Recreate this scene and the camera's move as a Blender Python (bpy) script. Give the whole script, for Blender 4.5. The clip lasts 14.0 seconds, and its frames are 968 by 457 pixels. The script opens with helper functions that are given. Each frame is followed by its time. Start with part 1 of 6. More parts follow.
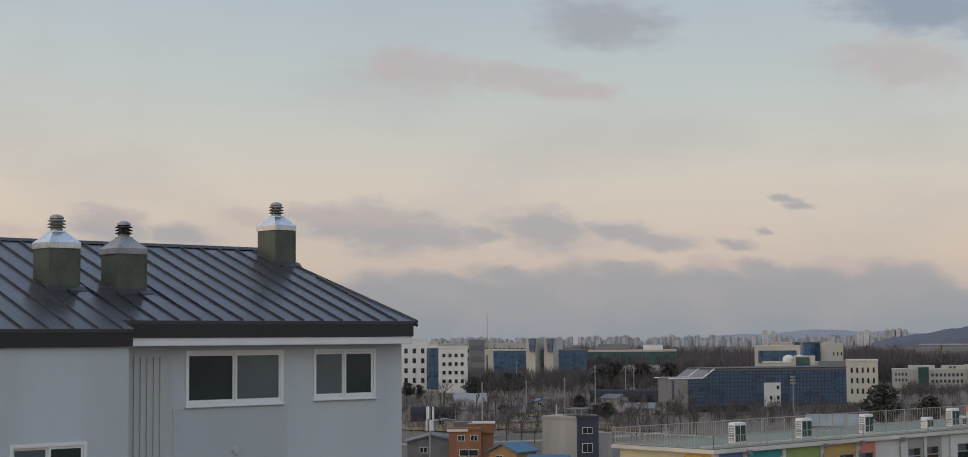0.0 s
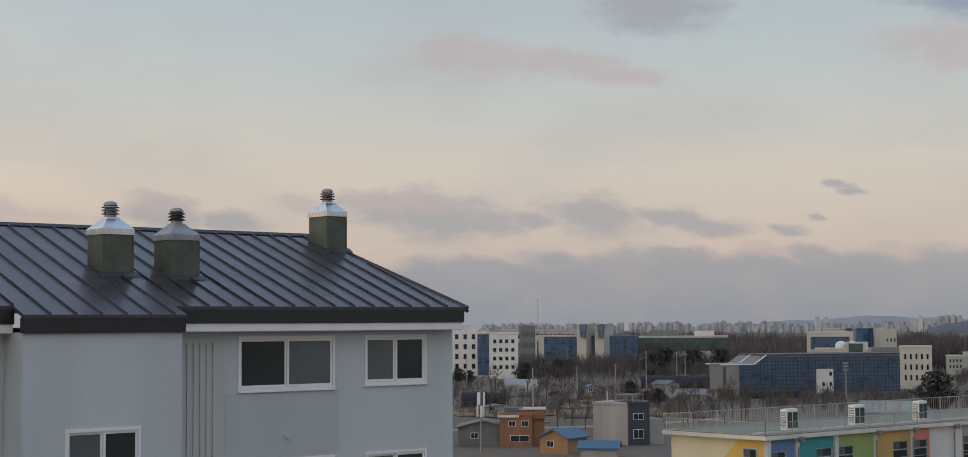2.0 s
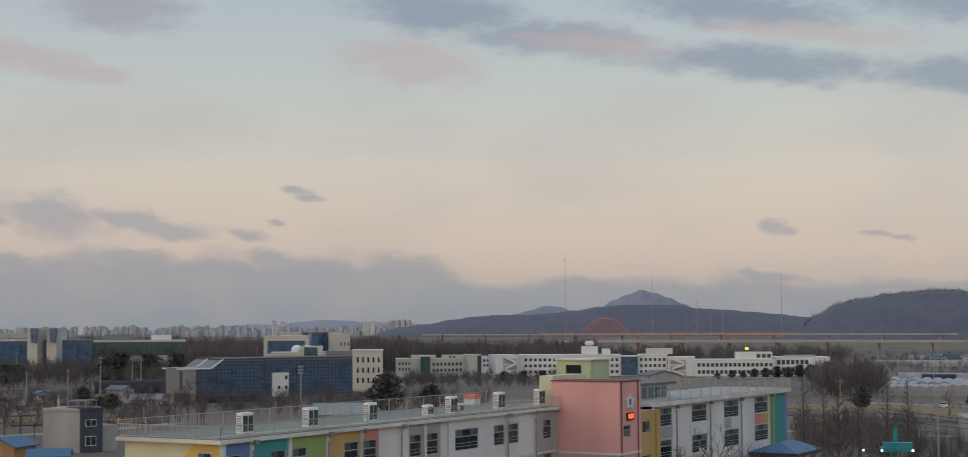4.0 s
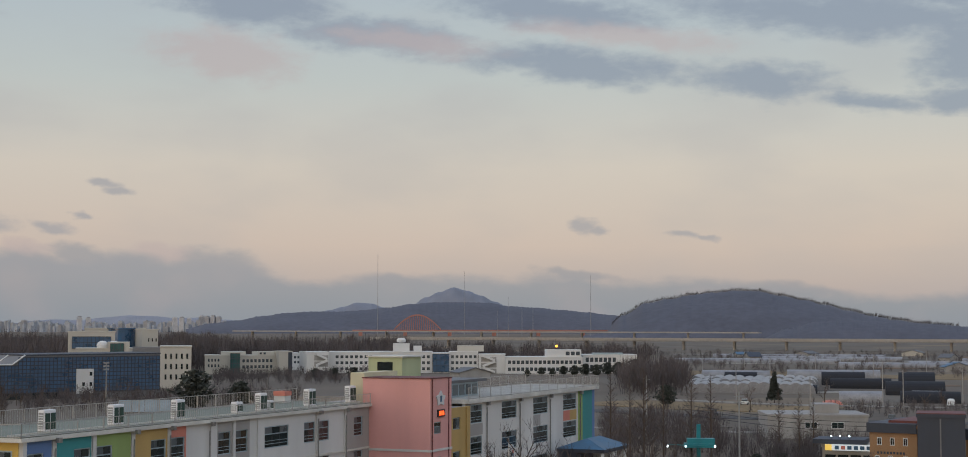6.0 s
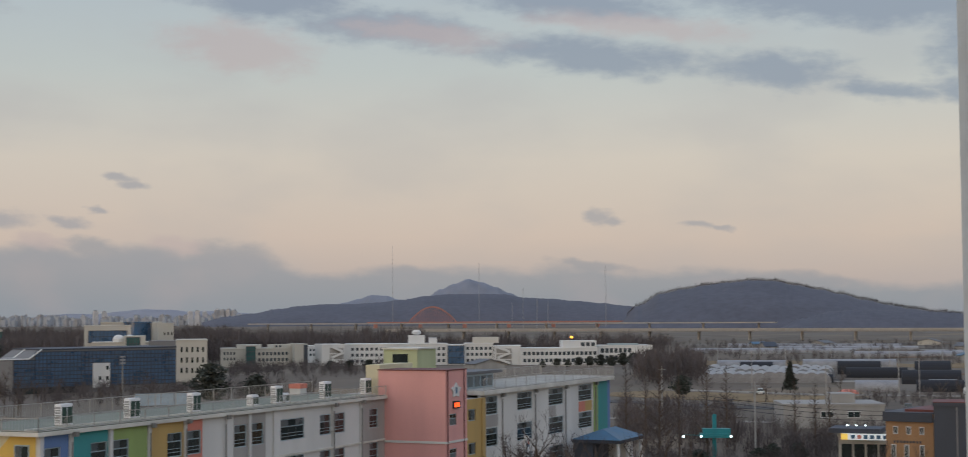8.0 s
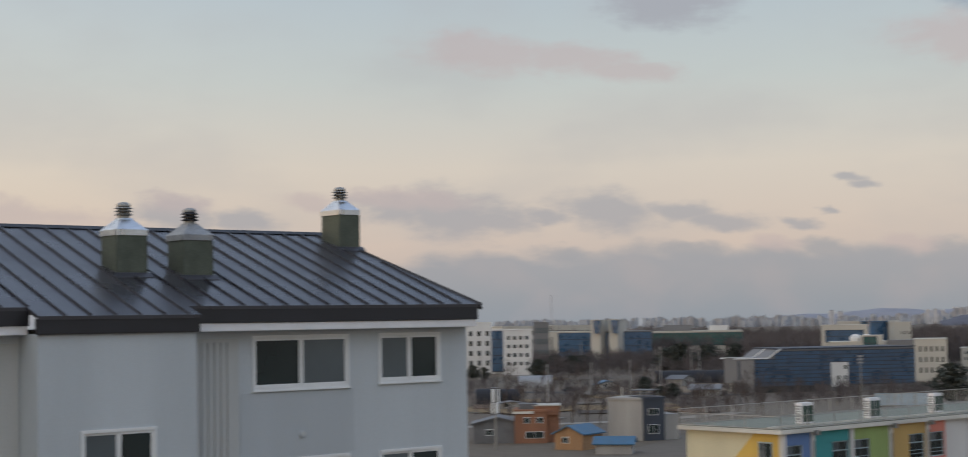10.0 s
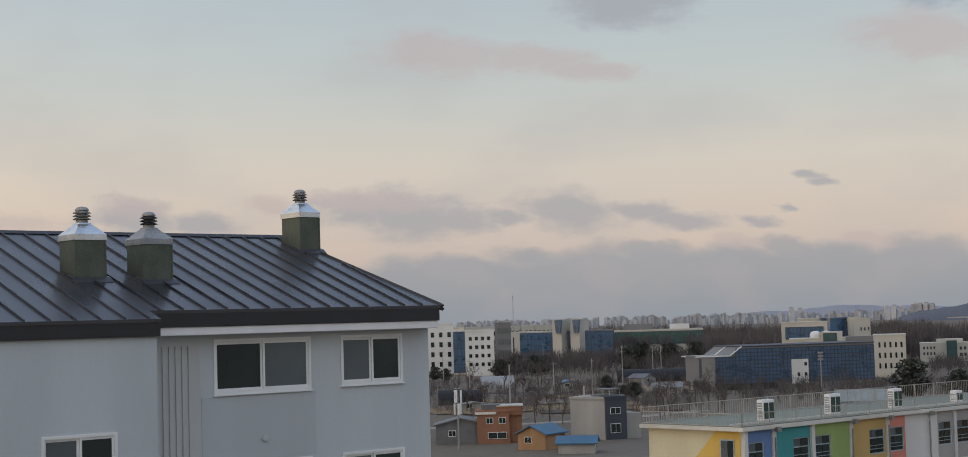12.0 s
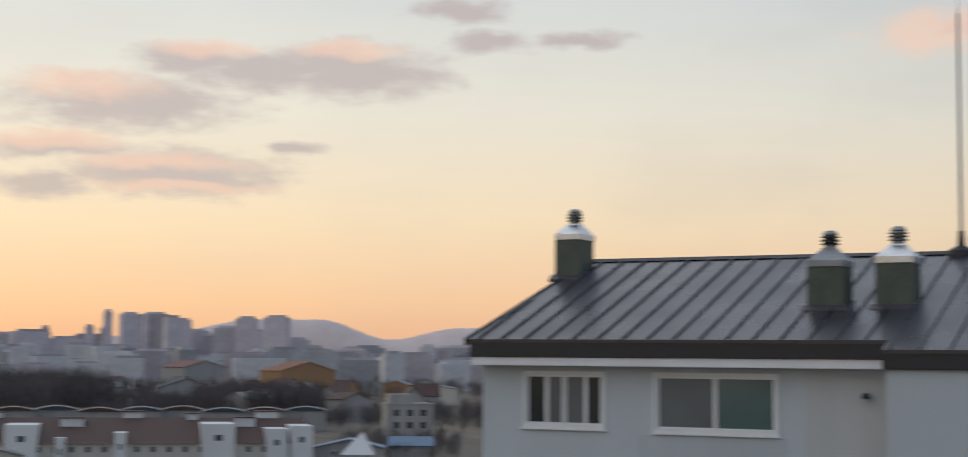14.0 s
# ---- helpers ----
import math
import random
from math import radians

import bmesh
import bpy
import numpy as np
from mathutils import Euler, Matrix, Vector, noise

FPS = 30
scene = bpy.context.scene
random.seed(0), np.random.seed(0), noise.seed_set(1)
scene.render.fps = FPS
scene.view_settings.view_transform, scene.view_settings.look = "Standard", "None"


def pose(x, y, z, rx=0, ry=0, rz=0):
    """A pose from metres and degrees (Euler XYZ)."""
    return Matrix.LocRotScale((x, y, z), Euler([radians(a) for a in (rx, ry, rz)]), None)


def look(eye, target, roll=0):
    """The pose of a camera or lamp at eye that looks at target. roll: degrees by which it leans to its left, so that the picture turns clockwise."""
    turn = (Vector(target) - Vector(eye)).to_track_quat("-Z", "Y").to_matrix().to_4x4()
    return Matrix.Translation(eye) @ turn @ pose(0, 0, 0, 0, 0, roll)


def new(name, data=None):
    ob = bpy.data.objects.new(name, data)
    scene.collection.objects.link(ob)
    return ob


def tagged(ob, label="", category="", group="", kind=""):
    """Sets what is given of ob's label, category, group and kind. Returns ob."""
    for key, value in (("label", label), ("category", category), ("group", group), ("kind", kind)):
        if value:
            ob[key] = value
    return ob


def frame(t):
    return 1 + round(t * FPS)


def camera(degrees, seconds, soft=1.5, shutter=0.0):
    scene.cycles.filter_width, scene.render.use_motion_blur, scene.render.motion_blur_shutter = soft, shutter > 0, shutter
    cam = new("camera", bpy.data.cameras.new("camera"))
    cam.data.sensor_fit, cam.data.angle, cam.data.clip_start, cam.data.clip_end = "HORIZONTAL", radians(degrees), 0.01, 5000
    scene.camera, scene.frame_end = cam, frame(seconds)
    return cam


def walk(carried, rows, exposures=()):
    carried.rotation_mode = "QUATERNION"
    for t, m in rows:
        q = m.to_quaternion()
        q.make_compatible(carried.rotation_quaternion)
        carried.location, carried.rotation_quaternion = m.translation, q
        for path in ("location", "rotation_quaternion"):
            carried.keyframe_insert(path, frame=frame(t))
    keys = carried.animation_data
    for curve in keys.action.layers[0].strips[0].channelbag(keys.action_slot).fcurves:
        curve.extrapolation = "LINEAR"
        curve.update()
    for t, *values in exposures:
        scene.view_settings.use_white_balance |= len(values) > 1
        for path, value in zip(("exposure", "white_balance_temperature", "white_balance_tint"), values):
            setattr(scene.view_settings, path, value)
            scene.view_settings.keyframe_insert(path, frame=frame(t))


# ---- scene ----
cam = camera(34.25, 14.0, soft=0.9, shutter=0.25)
EYE = (0.0, 0.0, 22.0)
# seconds, turn, tilt and lean in degrees
PATH = [
    (0.0, -42.21, 4.01, -0.41), (0.5, -42.35, 3.90, -0.44), (1.0, -42.41, 3.81, -0.38), (1.5, -42.44, 3.67, -0.37),
    (2.0, -40.36, 3.51, -0.37), (2.5, -43.66, 3.48, -0.57), (3.0, -51.56, 3.55, -0.93), (3.5, -57.32, 3.58, -0.74),
    (4.0, -59.90, 3.55, -0.28), (4.2, -60.99, 3.57, -0.12), (5.2, -65.40, 3.45, 0.00), (6.3, -66.89, 3.36, 0.04), (6.5, -66.97, 3.28, 0.02),
    (7.0, -67.11, 3.20, -0.10), (7.5, -67.08, 3.09, -0.24), (8.0, -66.19, 3.12, -0.34), (8.5, -59.86, 3.28, -0.11),
    (9.0, -56.46, 3.39, -0.32), (9.2, -54.28, 3.42, -0.38), (10.5, -35.20, 3.40, -1.20), (11.3, -38.02, 3.38, -1.71), (11.5, -39.72, 3.33, -1.80),
    (12.0, -41.33, 3.40, -1.63), (12.5, -32.09, 3.52, -0.95), (12.7, -22.57, 3.65, -0.67), (12.9, -12.15, 3.98, -0.63),
    (13.1, -3.58, 4.30, -0.31), (13.3, 4.15, 4.49, 0.02), (13.5, 10.71, 4.70, 0.35), (13.7, 18.22, 4.84, 0.62),
    (14.0, 27.63, 4.78, 0.53),
]
SWAY = {7.9: -0.024, 8.0: -0.03}  # the eye leans sideways for a moment
PATH.insert([row[0] for row in PATH].index(8.0), (7.8, -66.95, 3.09, -0.30))
walk(cam, [(t, pose(EYE[0], EYE[1] + SWAY.get(t, 0.0), EYE[2], 90 + p, 0, y) @ pose(0, 0, 0, 0, 0, r)) for t, y, p, r in PATH],
     exposures=[(0.0, 0.0), (3.5, -0.02), (7.5, -0.04), (9.0, -0.02), (11.3, 0.15), (11.6, 0.14), (12.0, 0.05), (12.4, -0.03), (12.7, 0.1), (13.0, 0.24), (13.3, 0.26), (13.6, 0.12), (14.0, -0.05)])


# ---- world and light ----
def build_sky():
    """A dusk sky: Nishita above, a hazy gradient warm towards the low sun, drifting clouds and a bank on the horizon."""
    world = bpy.data.worlds.new("dusk_sky")
    scene.world = world
    world.use_nodes = True
    nt = world.node_tree
    N, L = nt.nodes, nt.links
    N.clear()

    def math_(op, a, b=None, c=None, clamp=False):
        n = N.new("ShaderNodeMath")
        n.operation, n.use_clamp = op, clamp
        for i, v in enumerate((a, b, c)):
            if v is None:
                continue
            if isinstance(v, (int, float)):
                n.inputs[i].default_value = v
            else:
                L.new(v, n.inputs[i])
        return n.outputs[0]

    def vec(op, a, b=None, c=None, out=0):
        n = N.new("ShaderNodeVectorMath")
        n.operation = op
        for i, v in enumerate((a, b, c)):
            if v is None:
                continue
            if isinstance(v, tuple):
                n.inputs[i].default_value = v
            else:
                L.new(v, n.inputs[i])
        return n.outputs["Value"] if op in ("LENGTH", "DOT_PRODUCT") else n.outputs[0]

    def step(v, lo, hi, a=0.0, b=1.0):
        n = N.new("ShaderNodeMapRange")
        n.interpolation_type = "SMOOTHSTEP"
        L.new(v, n.inputs[0])
        for i, q in enumerate((lo, hi, a, b)):
            n.inputs[i + 1].default_value = q
        return n.outputs[0]

    def mix(fac, a, b):
        n = N.new("ShaderNodeMix")
        n.data_type = "RGBA"
        for s, v in ((0, fac), (6, a), (7, b)):
            if isinstance(v, (tuple, float)):
                n.inputs[s].default_value = (*v, 1) if isinstance(v, tuple) else v
            else:
                L.new(v, n.inputs[s])
        return n.outputs[2]

    def ramp(v, stops):
        n = N.new("ShaderNodeValToRGB")
        while len(n.color_ramp.elements) < len(stops):
            n.color_ramp.elements.new(0.5)
        for e, (q, col) in zip(n.color_ramp.elements, stops):
            e.position, e.color = q, (*col, 1)
        L.new(v, n.inputs[0])
        return n.outputs[0]

    way = N.new("ShaderNodeTexCoord").outputs["Generated"]
    xyz = N.new("ShaderNodeSeparateXYZ")
    L.new(way, xyz.inputs[0])
    x, y, z = xyz.outputs
    el = math_("MULTIPLY", math_("ARCSINE", z), 57.2958)
    az = math_("MULTIPLY", math_("ARCTAN2", math_("MULTIPLY", x, -1.0), y), 57.2958)
    both = N.new("ShaderNodeCombineXYZ")
    L.new(az, both.inputs[0])
    L.new(el, both.inputs[1])
    place = both.outputs[0]

    def fbm(scale, detail, rough, stretch):
        n = N.new("ShaderNodeTexNoise")
        n.inputs["Scale"].default_value, n.inputs["Detail"].default_value = scale, detail
        n.inputs["Roughness"].default_value = rough
        L.new(vec("MULTIPLY", place, (1.0, stretch, 1.0)), n.inputs["Vector"])
        return n.outputs["Fac"]

    wisp = fbm(0.55, 7.0, 0.62, 2.6)
    soft = fbm(0.11, 4.0, 0.5, 2.2)
    fleece = fbm(1.7, 4.0, 0.6, 2.0)
    billow = fbm(0.32, 3.0, 0.45, 1.2)
    # clear air: cool side and warm side
    up = math_("DIVIDE", el, 40.0, clamp=True)
    cool = ramp(up, COOL)
    warm = ramp(up, WARM)
    warmth = step(az, WARM_FROM, WARM_TO)
    air = mix(warmth, cool, warm)
    # a broad thin veil
    veil = math_("MULTIPLY", step(soft, 0.42, 0.68, 0.0, 0.34), math_("SUBTRACT", 1.0, math_("MULTIPLY", warmth, 0.8)))
    air = mix(veil, air, VEIL)

    swirl = N.new("ShaderNodeTexNoise")
    swirl.inputs["Scale"].default_value, swirl.inputs["Detail"].default_value = 0.7, 3.0
    L.new(vec("MULTIPLY", place, (1.0, 1.8, 1.0)), swirl.inputs["Vector"])
    bent = vec("ADD", place, vec("MULTIPLY", vec("SUBTRACT", swirl.outputs["Color"], (0.5, 0.5, 0.5)), (2.0, 0.7, 0.0)))

    tilt = vec("MULTIPLY", bent, (LEAN, 0.0, 0.0))
    lean = N.new("ShaderNodeSeparateXYZ")
    L.new(tilt, lean.inputs[0])
    drop = N.new("ShaderNodeCombineXYZ")
    L.new(lean.outputs[0], drop.inputs[1])
    leant = vec("SUBTRACT", bent, drop.outputs[0])

    def cloud_field(rows):
        field = None
        for a, e, w, h in rows:
            k, src = (LEAN, leant) if a < 0 else (0.0, bent)
            d = vec("LENGTH", vec("MULTIPLY_ADD", src, (1 / w, 1 / h, 0.0), (-a / w, -(e - k * a) / h, 0.0)))
            field = d if field is None else math_("MINIMUM", field, d)
        return field

    def density(field, grow=0.0):
        rough = math_("ADD", math_("MULTIPLY", math_("SUBTRACT", wisp, 0.5), 1.7), math_("MULTIPLY", math_("SUBTRACT", fleece, 0.5), 0.6))
        return step(math_("ADD", field, rough), 1.85 + grow, 0.5 + grow)

    for rows, colour, most in CLOUDS:
        d = math_("MULTIPLY", density(cloud_field(rows)), most)
        air = mix(d, air, colour)
    # the bank along the horizon
    top = math_("ADD", step(az, -88.0, -70.0, 0.8, 1.6), step(az, -64.0, -52.0, 0.0, 0.72))
    top = math_("ADD", top, math_("ADD", math_("MULTIPLY", math_("SUBTRACT", billow, 0.5), 1.7), math_("MULTIPLY", math_("SUBTRACT", wisp, 0.5), 0.7)))
    top = math_("MULTIPLY", top, step(az, -28.0, -5.0, 1.0, 0.0))
    bank = step(math_("SUBTRACT", top, el), -0.28, 0.3, 0.0, 0.96)
    shade = mix(step(el, 0.2, 2.2), BANK_LOW, BANK_HIGH)
    shade = mix(step(billow, 0.46, 0.72, 0.0, 0.42), shade, BANK_PINK)
    air = mix(bank, air, shade)
    sky = N.new("ShaderNodeTexSky")
    sky.sky_type, sky.sun_disc = "NISHITA", False
    sky.sun_elevation, sky.sun_rotation = radians(SUN_UP), radians(-SUN_AZ)
    a, b, out = N.new("ShaderNodeBackground"), N.new("ShaderNodeBackground"), N.new("ShaderNodeOutputWorld")
    L.new(sky.outputs[0], a.inputs[0])
    a.inputs[1].default_value = 0.02
    L.new(air, b.inputs[0])
    b.inputs[1].default_value = 1.0
    both = N.new("ShaderNodeAddShader")
    L.new(a.outputs[0], both.inputs[0])
    L.new(b.outputs[0], both.inputs[1])
    L.new(both.outputs[0], out.inputs[0])


SUN_AZ, SUN_UP = 75.0, 5.0
LEAN = 0.1
WARM_FROM, WARM_TO = -45.0, 45.0
COOL = [(0.0, (0.365, 0.335, 0.35)), (0.07, (0.55, 0.452, 0.408)), (0.14, (0.58, 0.516, 0.462)), (0.22, (0.475, 0.505, 0.50)),
        (0.32, (0.39, 0.46, 0.52)), (0.5, (0.38, 0.46, 0.58)), (1.0, (0.38, 0.51, 0.76))]
WARM = [(0.0, (0.76, 0.40, 0.26)), (0.05, (0.90, 0.555, 0.33)), (0.12, (0.91, 0.70, 0.47)), (0.22, (0.83, 0.765, 0.645)),
        (0.34, (0.69, 0.705, 0.69)), (0.5, (0.72, 0.73, 0.74)), (1.0, (0.88, 0.92, 1.0))]
VEIL = (0.40, 0.385, 0.40)
BANK_LOW, BANK_HIGH, BANK_PINK = (0.252, 0.288, 0.334), (0.29, 0.302, 0.347), (0.36, 0.33, 0.355)
# clouds: bearing, elevation, half width and half height in degrees
GREY_CLOUDS = [(-36.7, 4.15, 1.2, 0.5), (-38.6, 3.95, 1.7, 0.75), (-40.3, 3.75, 1.3, 0.45), (-28.8, 4.0, 1.25, 0.5), (-31.1, 3.75, 1.0, 0.32), (-42.2, 3.78, 0.8, 0.27),
               (-44.4, 3.99, 1.5, 0.56), (-47.1, 3.85, 1.1, 0.3), (-48.6, 3.47, 1.25, 0.27), (-51.4, 3.38, 0.63, 0.16), (-52.9, 5.0, 0.5, 0.13), (-53.7, 4.75, 0.5, 0.13),
               (-52.2, 3.81, 0.27, 0.11), (-46.6, 11.38, 1.8, 0.7), (-70.5, 3.5, 0.4, 0.18), (-71.0, 3.3, 0.3, 0.12), (-74.1, 3.15, 0.45, 0.1), (-74.8, 3.05, 0.35, 0.08)]
BANK_CLOUDS = [(-52.3, 2.3, 1.0, 0.34), (-54.1, 2.1, 0.9, 0.36), (-57.2, 2.05, 1.3, 0.4), (-50.6, 2.2, 1.0, 0.3), (-63.6, 1.5, 1.0, 0.18), (-70.1, 1.75, 1.1, 0.15), (-47.1, 2.4, 1.6, 0.28),
               (-43.0, 2.4, 1.1, 0.27), (-78.0, 1.2, 1.4, 0.15)]
DARK_CLOUDS = [(-70.1, 9.34, 3.4, 0.5), (-76.8, 8.71, 2.2, 0.5), (-80.6, 7.8, 1.6, 0.28), (-83.7, 7.75, 1.2, 0.36), (-79.8, 10.9, 5.4, 0.6), (-84.0, 9.6, 1.4, 1.4), (-62.7, 10.4, 3.1, 0.5),
               (-69.1, 11.3, 3.4, 0.45), (-58.2, 11.4, 2.5, 0.6), (-82.0, 12.0, 9.0, 0.8)]
GLOW_CLOUDS = [(38.2, 10.6, 1.6, 0.5), (36.2, 10.25, 2.2, 0.55), (32.6, 10.4, 2.7, 0.75), (34.4, 10.5, 1.4, 0.34), (40.7, 9.0, 3.2, 0.75), (43.0, 7.4, 2.1, 0.36), (39.0, 6.55, 3.1, 0.65),
               (43.4, 6.0, 1.6, 0.36), (34.5, 7.63, 0.75, 0.23), (28.5, 12.65, 1.4, 0.36), (27.6, 11.5, 1.4, 0.3), (23.9, 11.6, 1.4, 0.23), (8.6, 11.8, 1.8, 0.35)]
PINK_CLOUDS = [(-40.1, 9.74, 2.0, 0.6), (-43.3, 9.5, 1.9, 0.42), (-45.3, 9.0, 1.4, 0.3), (-57.3, 9.6, 2.0, 0.66), (-36.6, 4.55, 1.3, 0.3), (-38.0, 4.5, 1.2, 0.3), (-33.6, 4.43, 0.75, 0.27), (-28.8, 4.4, 1.1, 0.3),
               (-55.1, 2.5, 0.8, 0.25), (-72.0, 10.4, 2.7, 0.35), (-64.0, 10.2, 2.4, 0.35), (-21.5, 4.2, 3.8, 0.4), (-50.4, 2.65, 0.7, 0.2)]
ORANGE_CLOUDS = [(11.7, 11.6, 1.6, 0.6), (37.9, 11.05, 1.4, 0.27), (32.5, 11.15, 1.5, 0.25), (42.0, 9.6, 1.7, 0.4), (43.2, 7.65, 2.0, 0.25), (39.4, 6.95, 2.2, 0.22), (38.8, 6.1, 2.4, 0.16),
                 (9.5, 11.9, 1.8, 0.4)]
CLOUDS = [(BANK_CLOUDS, (0.298, 0.302, 0.342), 0.85), (GREY_CLOUDS, (0.318, 0.315, 0.358), 0.78), (DARK_CLOUDS, (0.235, 0.275, 0.355), 0.85), (PINK_CLOUDS, (0.455, 0.378, 0.385), 0.66),
          (GLOW_CLOUDS, (0.50, 0.42, 0.415), 0.88), (ORANGE_CLOUDS, (0.92, 0.60, 0.45), 0.62)]
build_sky()
sun = new("sun", bpy.data.lights.new("sun", "SUN"))
sun.data.energy, sun.data.angle, sun.data.color = 0.35, radians(14), (1.0, 0.78, 0.6)
sun.matrix_world = look((0, 0, 0), (math.sin(radians(SUN_AZ)), -math.cos(radians(SUN_AZ)), -math.tan(radians(SUN_UP))))


# ---- materials ----
def surface(name, colour, rough=0.7, metal=0.0, grain=30.0, vary=0.12, patch=0.8, stain=0.15, bump=0.15, streak=False, spec=0.5, island=0.0):
    """A procedural surface: fine grain, broad stains (stretched downwards if streak) and a little relief, at metre scale."""
    m = bpy.data.materials.new(name)
    m.use_nodes = True
    nt = m.node_tree
    N, L = nt.nodes, nt.links
    bsdf = N["Principled BSDF"]
    tc = N.new("ShaderNodeTexCoord")

    def noise_(scale, detail, stretch=None):
        n = N.new("ShaderNodeTexNoise")
        n.inputs["Scale"].default_value, n.inputs["Detail"].default_value = scale, detail
        src = tc.outputs["Object"]
        if stretch:
            mp = N.new("ShaderNodeMapping")
            mp.inputs["Scale"].default_value = stretch
            L.new(src, mp.inputs[0])
            src = mp.outputs[0]
        L.new(src, n.inputs["Vector"])
        return n.outputs["Fac"]

    fine = noise_(grain, 4.0)
    broad = noise_(patch, 5.0, (1.0, 1.0, 0.15) if streak else None)

    def shade(v, lo, hi):
        r = N.new("ShaderNodeMapRange")
        L.new(v, r.inputs[0])
        r.inputs[1].default_value, r.inputs[2].default_value = 0.3, 0.7
        r.inputs[3].default_value, r.inputs[4].default_value = lo, hi
        return r.outputs[0]

    def times(a, b):
        k = N.new("ShaderNodeMath")
        k.operation = "MULTIPLY"
        L.new(a, k.inputs[0])
        L.new(b, k.inputs[1])
        return k.outputs[0]

    amount = times(shade(fine, 1 - vary, 1 + vary), shade(broad, 1 - stain, 1 + stain))
    info = N.new("ShaderNodeObjectInfo")
    if island:
        amount = times(amount, shade(info.outputs["Random"], 1 - island, 1 + island))
    mul = N.new("ShaderNodeVectorMath")
    mul.operation = "SCALE"
    mul.inputs[0].default_value = colour
    L.new(amount, mul.inputs["Scale"])
    L.new(mul.outputs[0], bsdf.inputs["Base Color"])
    bsdf.inputs["Metallic"].default_value = metal
    bsdf.inputs["Specular IOR Level"].default_value = spec
    L.new(shade(broad, max(rough - 0.08, 0.03), min(rough + 0.08, 1.0)), bsdf.inputs["Roughness"])
    if bump:
        b = N.new("ShaderNodeBump")
        b.inputs["Strength"].default_value, b.inputs["Distance"].default_value = bump, 0.01
        L.new(fine, b.inputs["Height"])
        L.new(b.outputs[0], bsdf.inputs["Normal"])
    return m


def glowing(name, colour, power):
    m = bpy.data.materials.new(name)
    m.use_nodes = True
    b = m.node_tree.nodes["Principled BSDF"]
    b.inputs["Base Color"].default_value = (*colour, 1)
    b.inputs["Emission Color"].default_value = (*colour, 1)
    b.inputs["Emission Strength"].default_value = power
    return m


def glazing(name, colour, rough=0.06):
    """Window glass seen from outside: dark, mirror-like, slightly wavy."""
    m = surface(name, colour, rough, 0.0, 0.6, 0.15, 0.25, 0.3, 0.0, spec=0.8)
    return m


wall_paint = surface("pale_grey_render", (0.465, 0.51, 0.54), 0.85, 0, 45, 0.05, 0.7, 0.07, 0.25, True)
wall_paint_dark = surface("grey_render", (0.425, 0.465, 0.495), 0.85, 0, 45, 0.05, 0.7, 0.07, 0.25, True)
wall_panel = surface("beige_grey_panel", (0.455, 0.475, 0.475), 0.7, 0, 30, 0.05, 0.7, 0.08, 0.1, True)
white_trim = surface("white_trim_paint", (0.72, 0.73, 0.75), 0.6, 0, 40, 0.04, 1.2, 0.06, 0.1)
roof_metal = surface("dark_seamed_metal", (0.046, 0.046, 0.054), 0.3, 0.18, 25, 0.12, 0.6, 0.18, 0.05, spec=0.5)
fascia_black = surface("black_fascia_metal", (0.018, 0.018, 0.022), 0.5, 0.0, 25, 0.1, 0.9, 0.2, 0.05)
pvc = surface("white_window_plastic", (0.70, 0.725, 0.735), 0.4, 0, 40, 0.03, 2, 0.04, 0.0)
glass_dark = glazing("dark_window_glass", (0.017, 0.027, 0.027))
glass_grey = glazing("screened_window_glass", (0.068, 0.09, 0.102), 0.3)
glass_teal = glazing("teal_curtain_glass", (0.065, 0.125, 0.125), 0.12)
chimney_green = surface("olive_painted_sheet", (0.078, 0.092, 0.07), 0.6, 0.1, 22, 0.18, 2.2, 0.25, 0.2)
galvanised = surface("galvanised_sheet", (0.62, 0.64, 0.66), 0.32, 0.85, 20, 0.1, 3, 0.15, 0.1)
galvanised_dull = surface("dull_galvanised_sheet", (0.30, 0.31, 0.32), 0.6, 0.5, 20, 0.15, 3, 0.2, 0.1)
vent_metal = surface("weathered_vent_metal", (0.28, 0.28, 0.27), 0.5, 0.6, 20, 0.15, 4, 0.2, 0.1)
dark_steel = surface("dark_antenna_steel", (0.04, 0.04, 0.045), 0.6, 0.5, 20, 0.1, 4, 0.2, 0.0)
concrete = surface("weathered_concrete", (0.36, 0.36, 0.34), 0.9, 0, 18, 0.1, 0.5, 0.2, 0.3, True)
cornice_white = surface("grubby_white_concrete", (0.55, 0.54, 0.50), 0.85, 0, 12, 0.1, 0.4, 0.18, 0.3)
roof_green = surface("green_roof_coating", (0.165, 0.185, 0.15), 0.75, 0, 8, 0.1, 0.25, 0.2, 0.2)
rail_steel = surface("pale_rail_steel", (0.36, 0.35, 0.33), 0.5, 0.2, 20, 0.1, 2, 0.15, 0.0)
school_white = surface("off_white_school_paint", (0.57, 0.57, 0.56), 0.85, 0, 20, 0.05, 0.35, 0.1, 0.2, True)
school_grey = surface("taupe_school_paint", (0.33, 0.32, 0.31), 0.85, 0, 20, 0.05, 0.35, 0.1, 0.2, True)
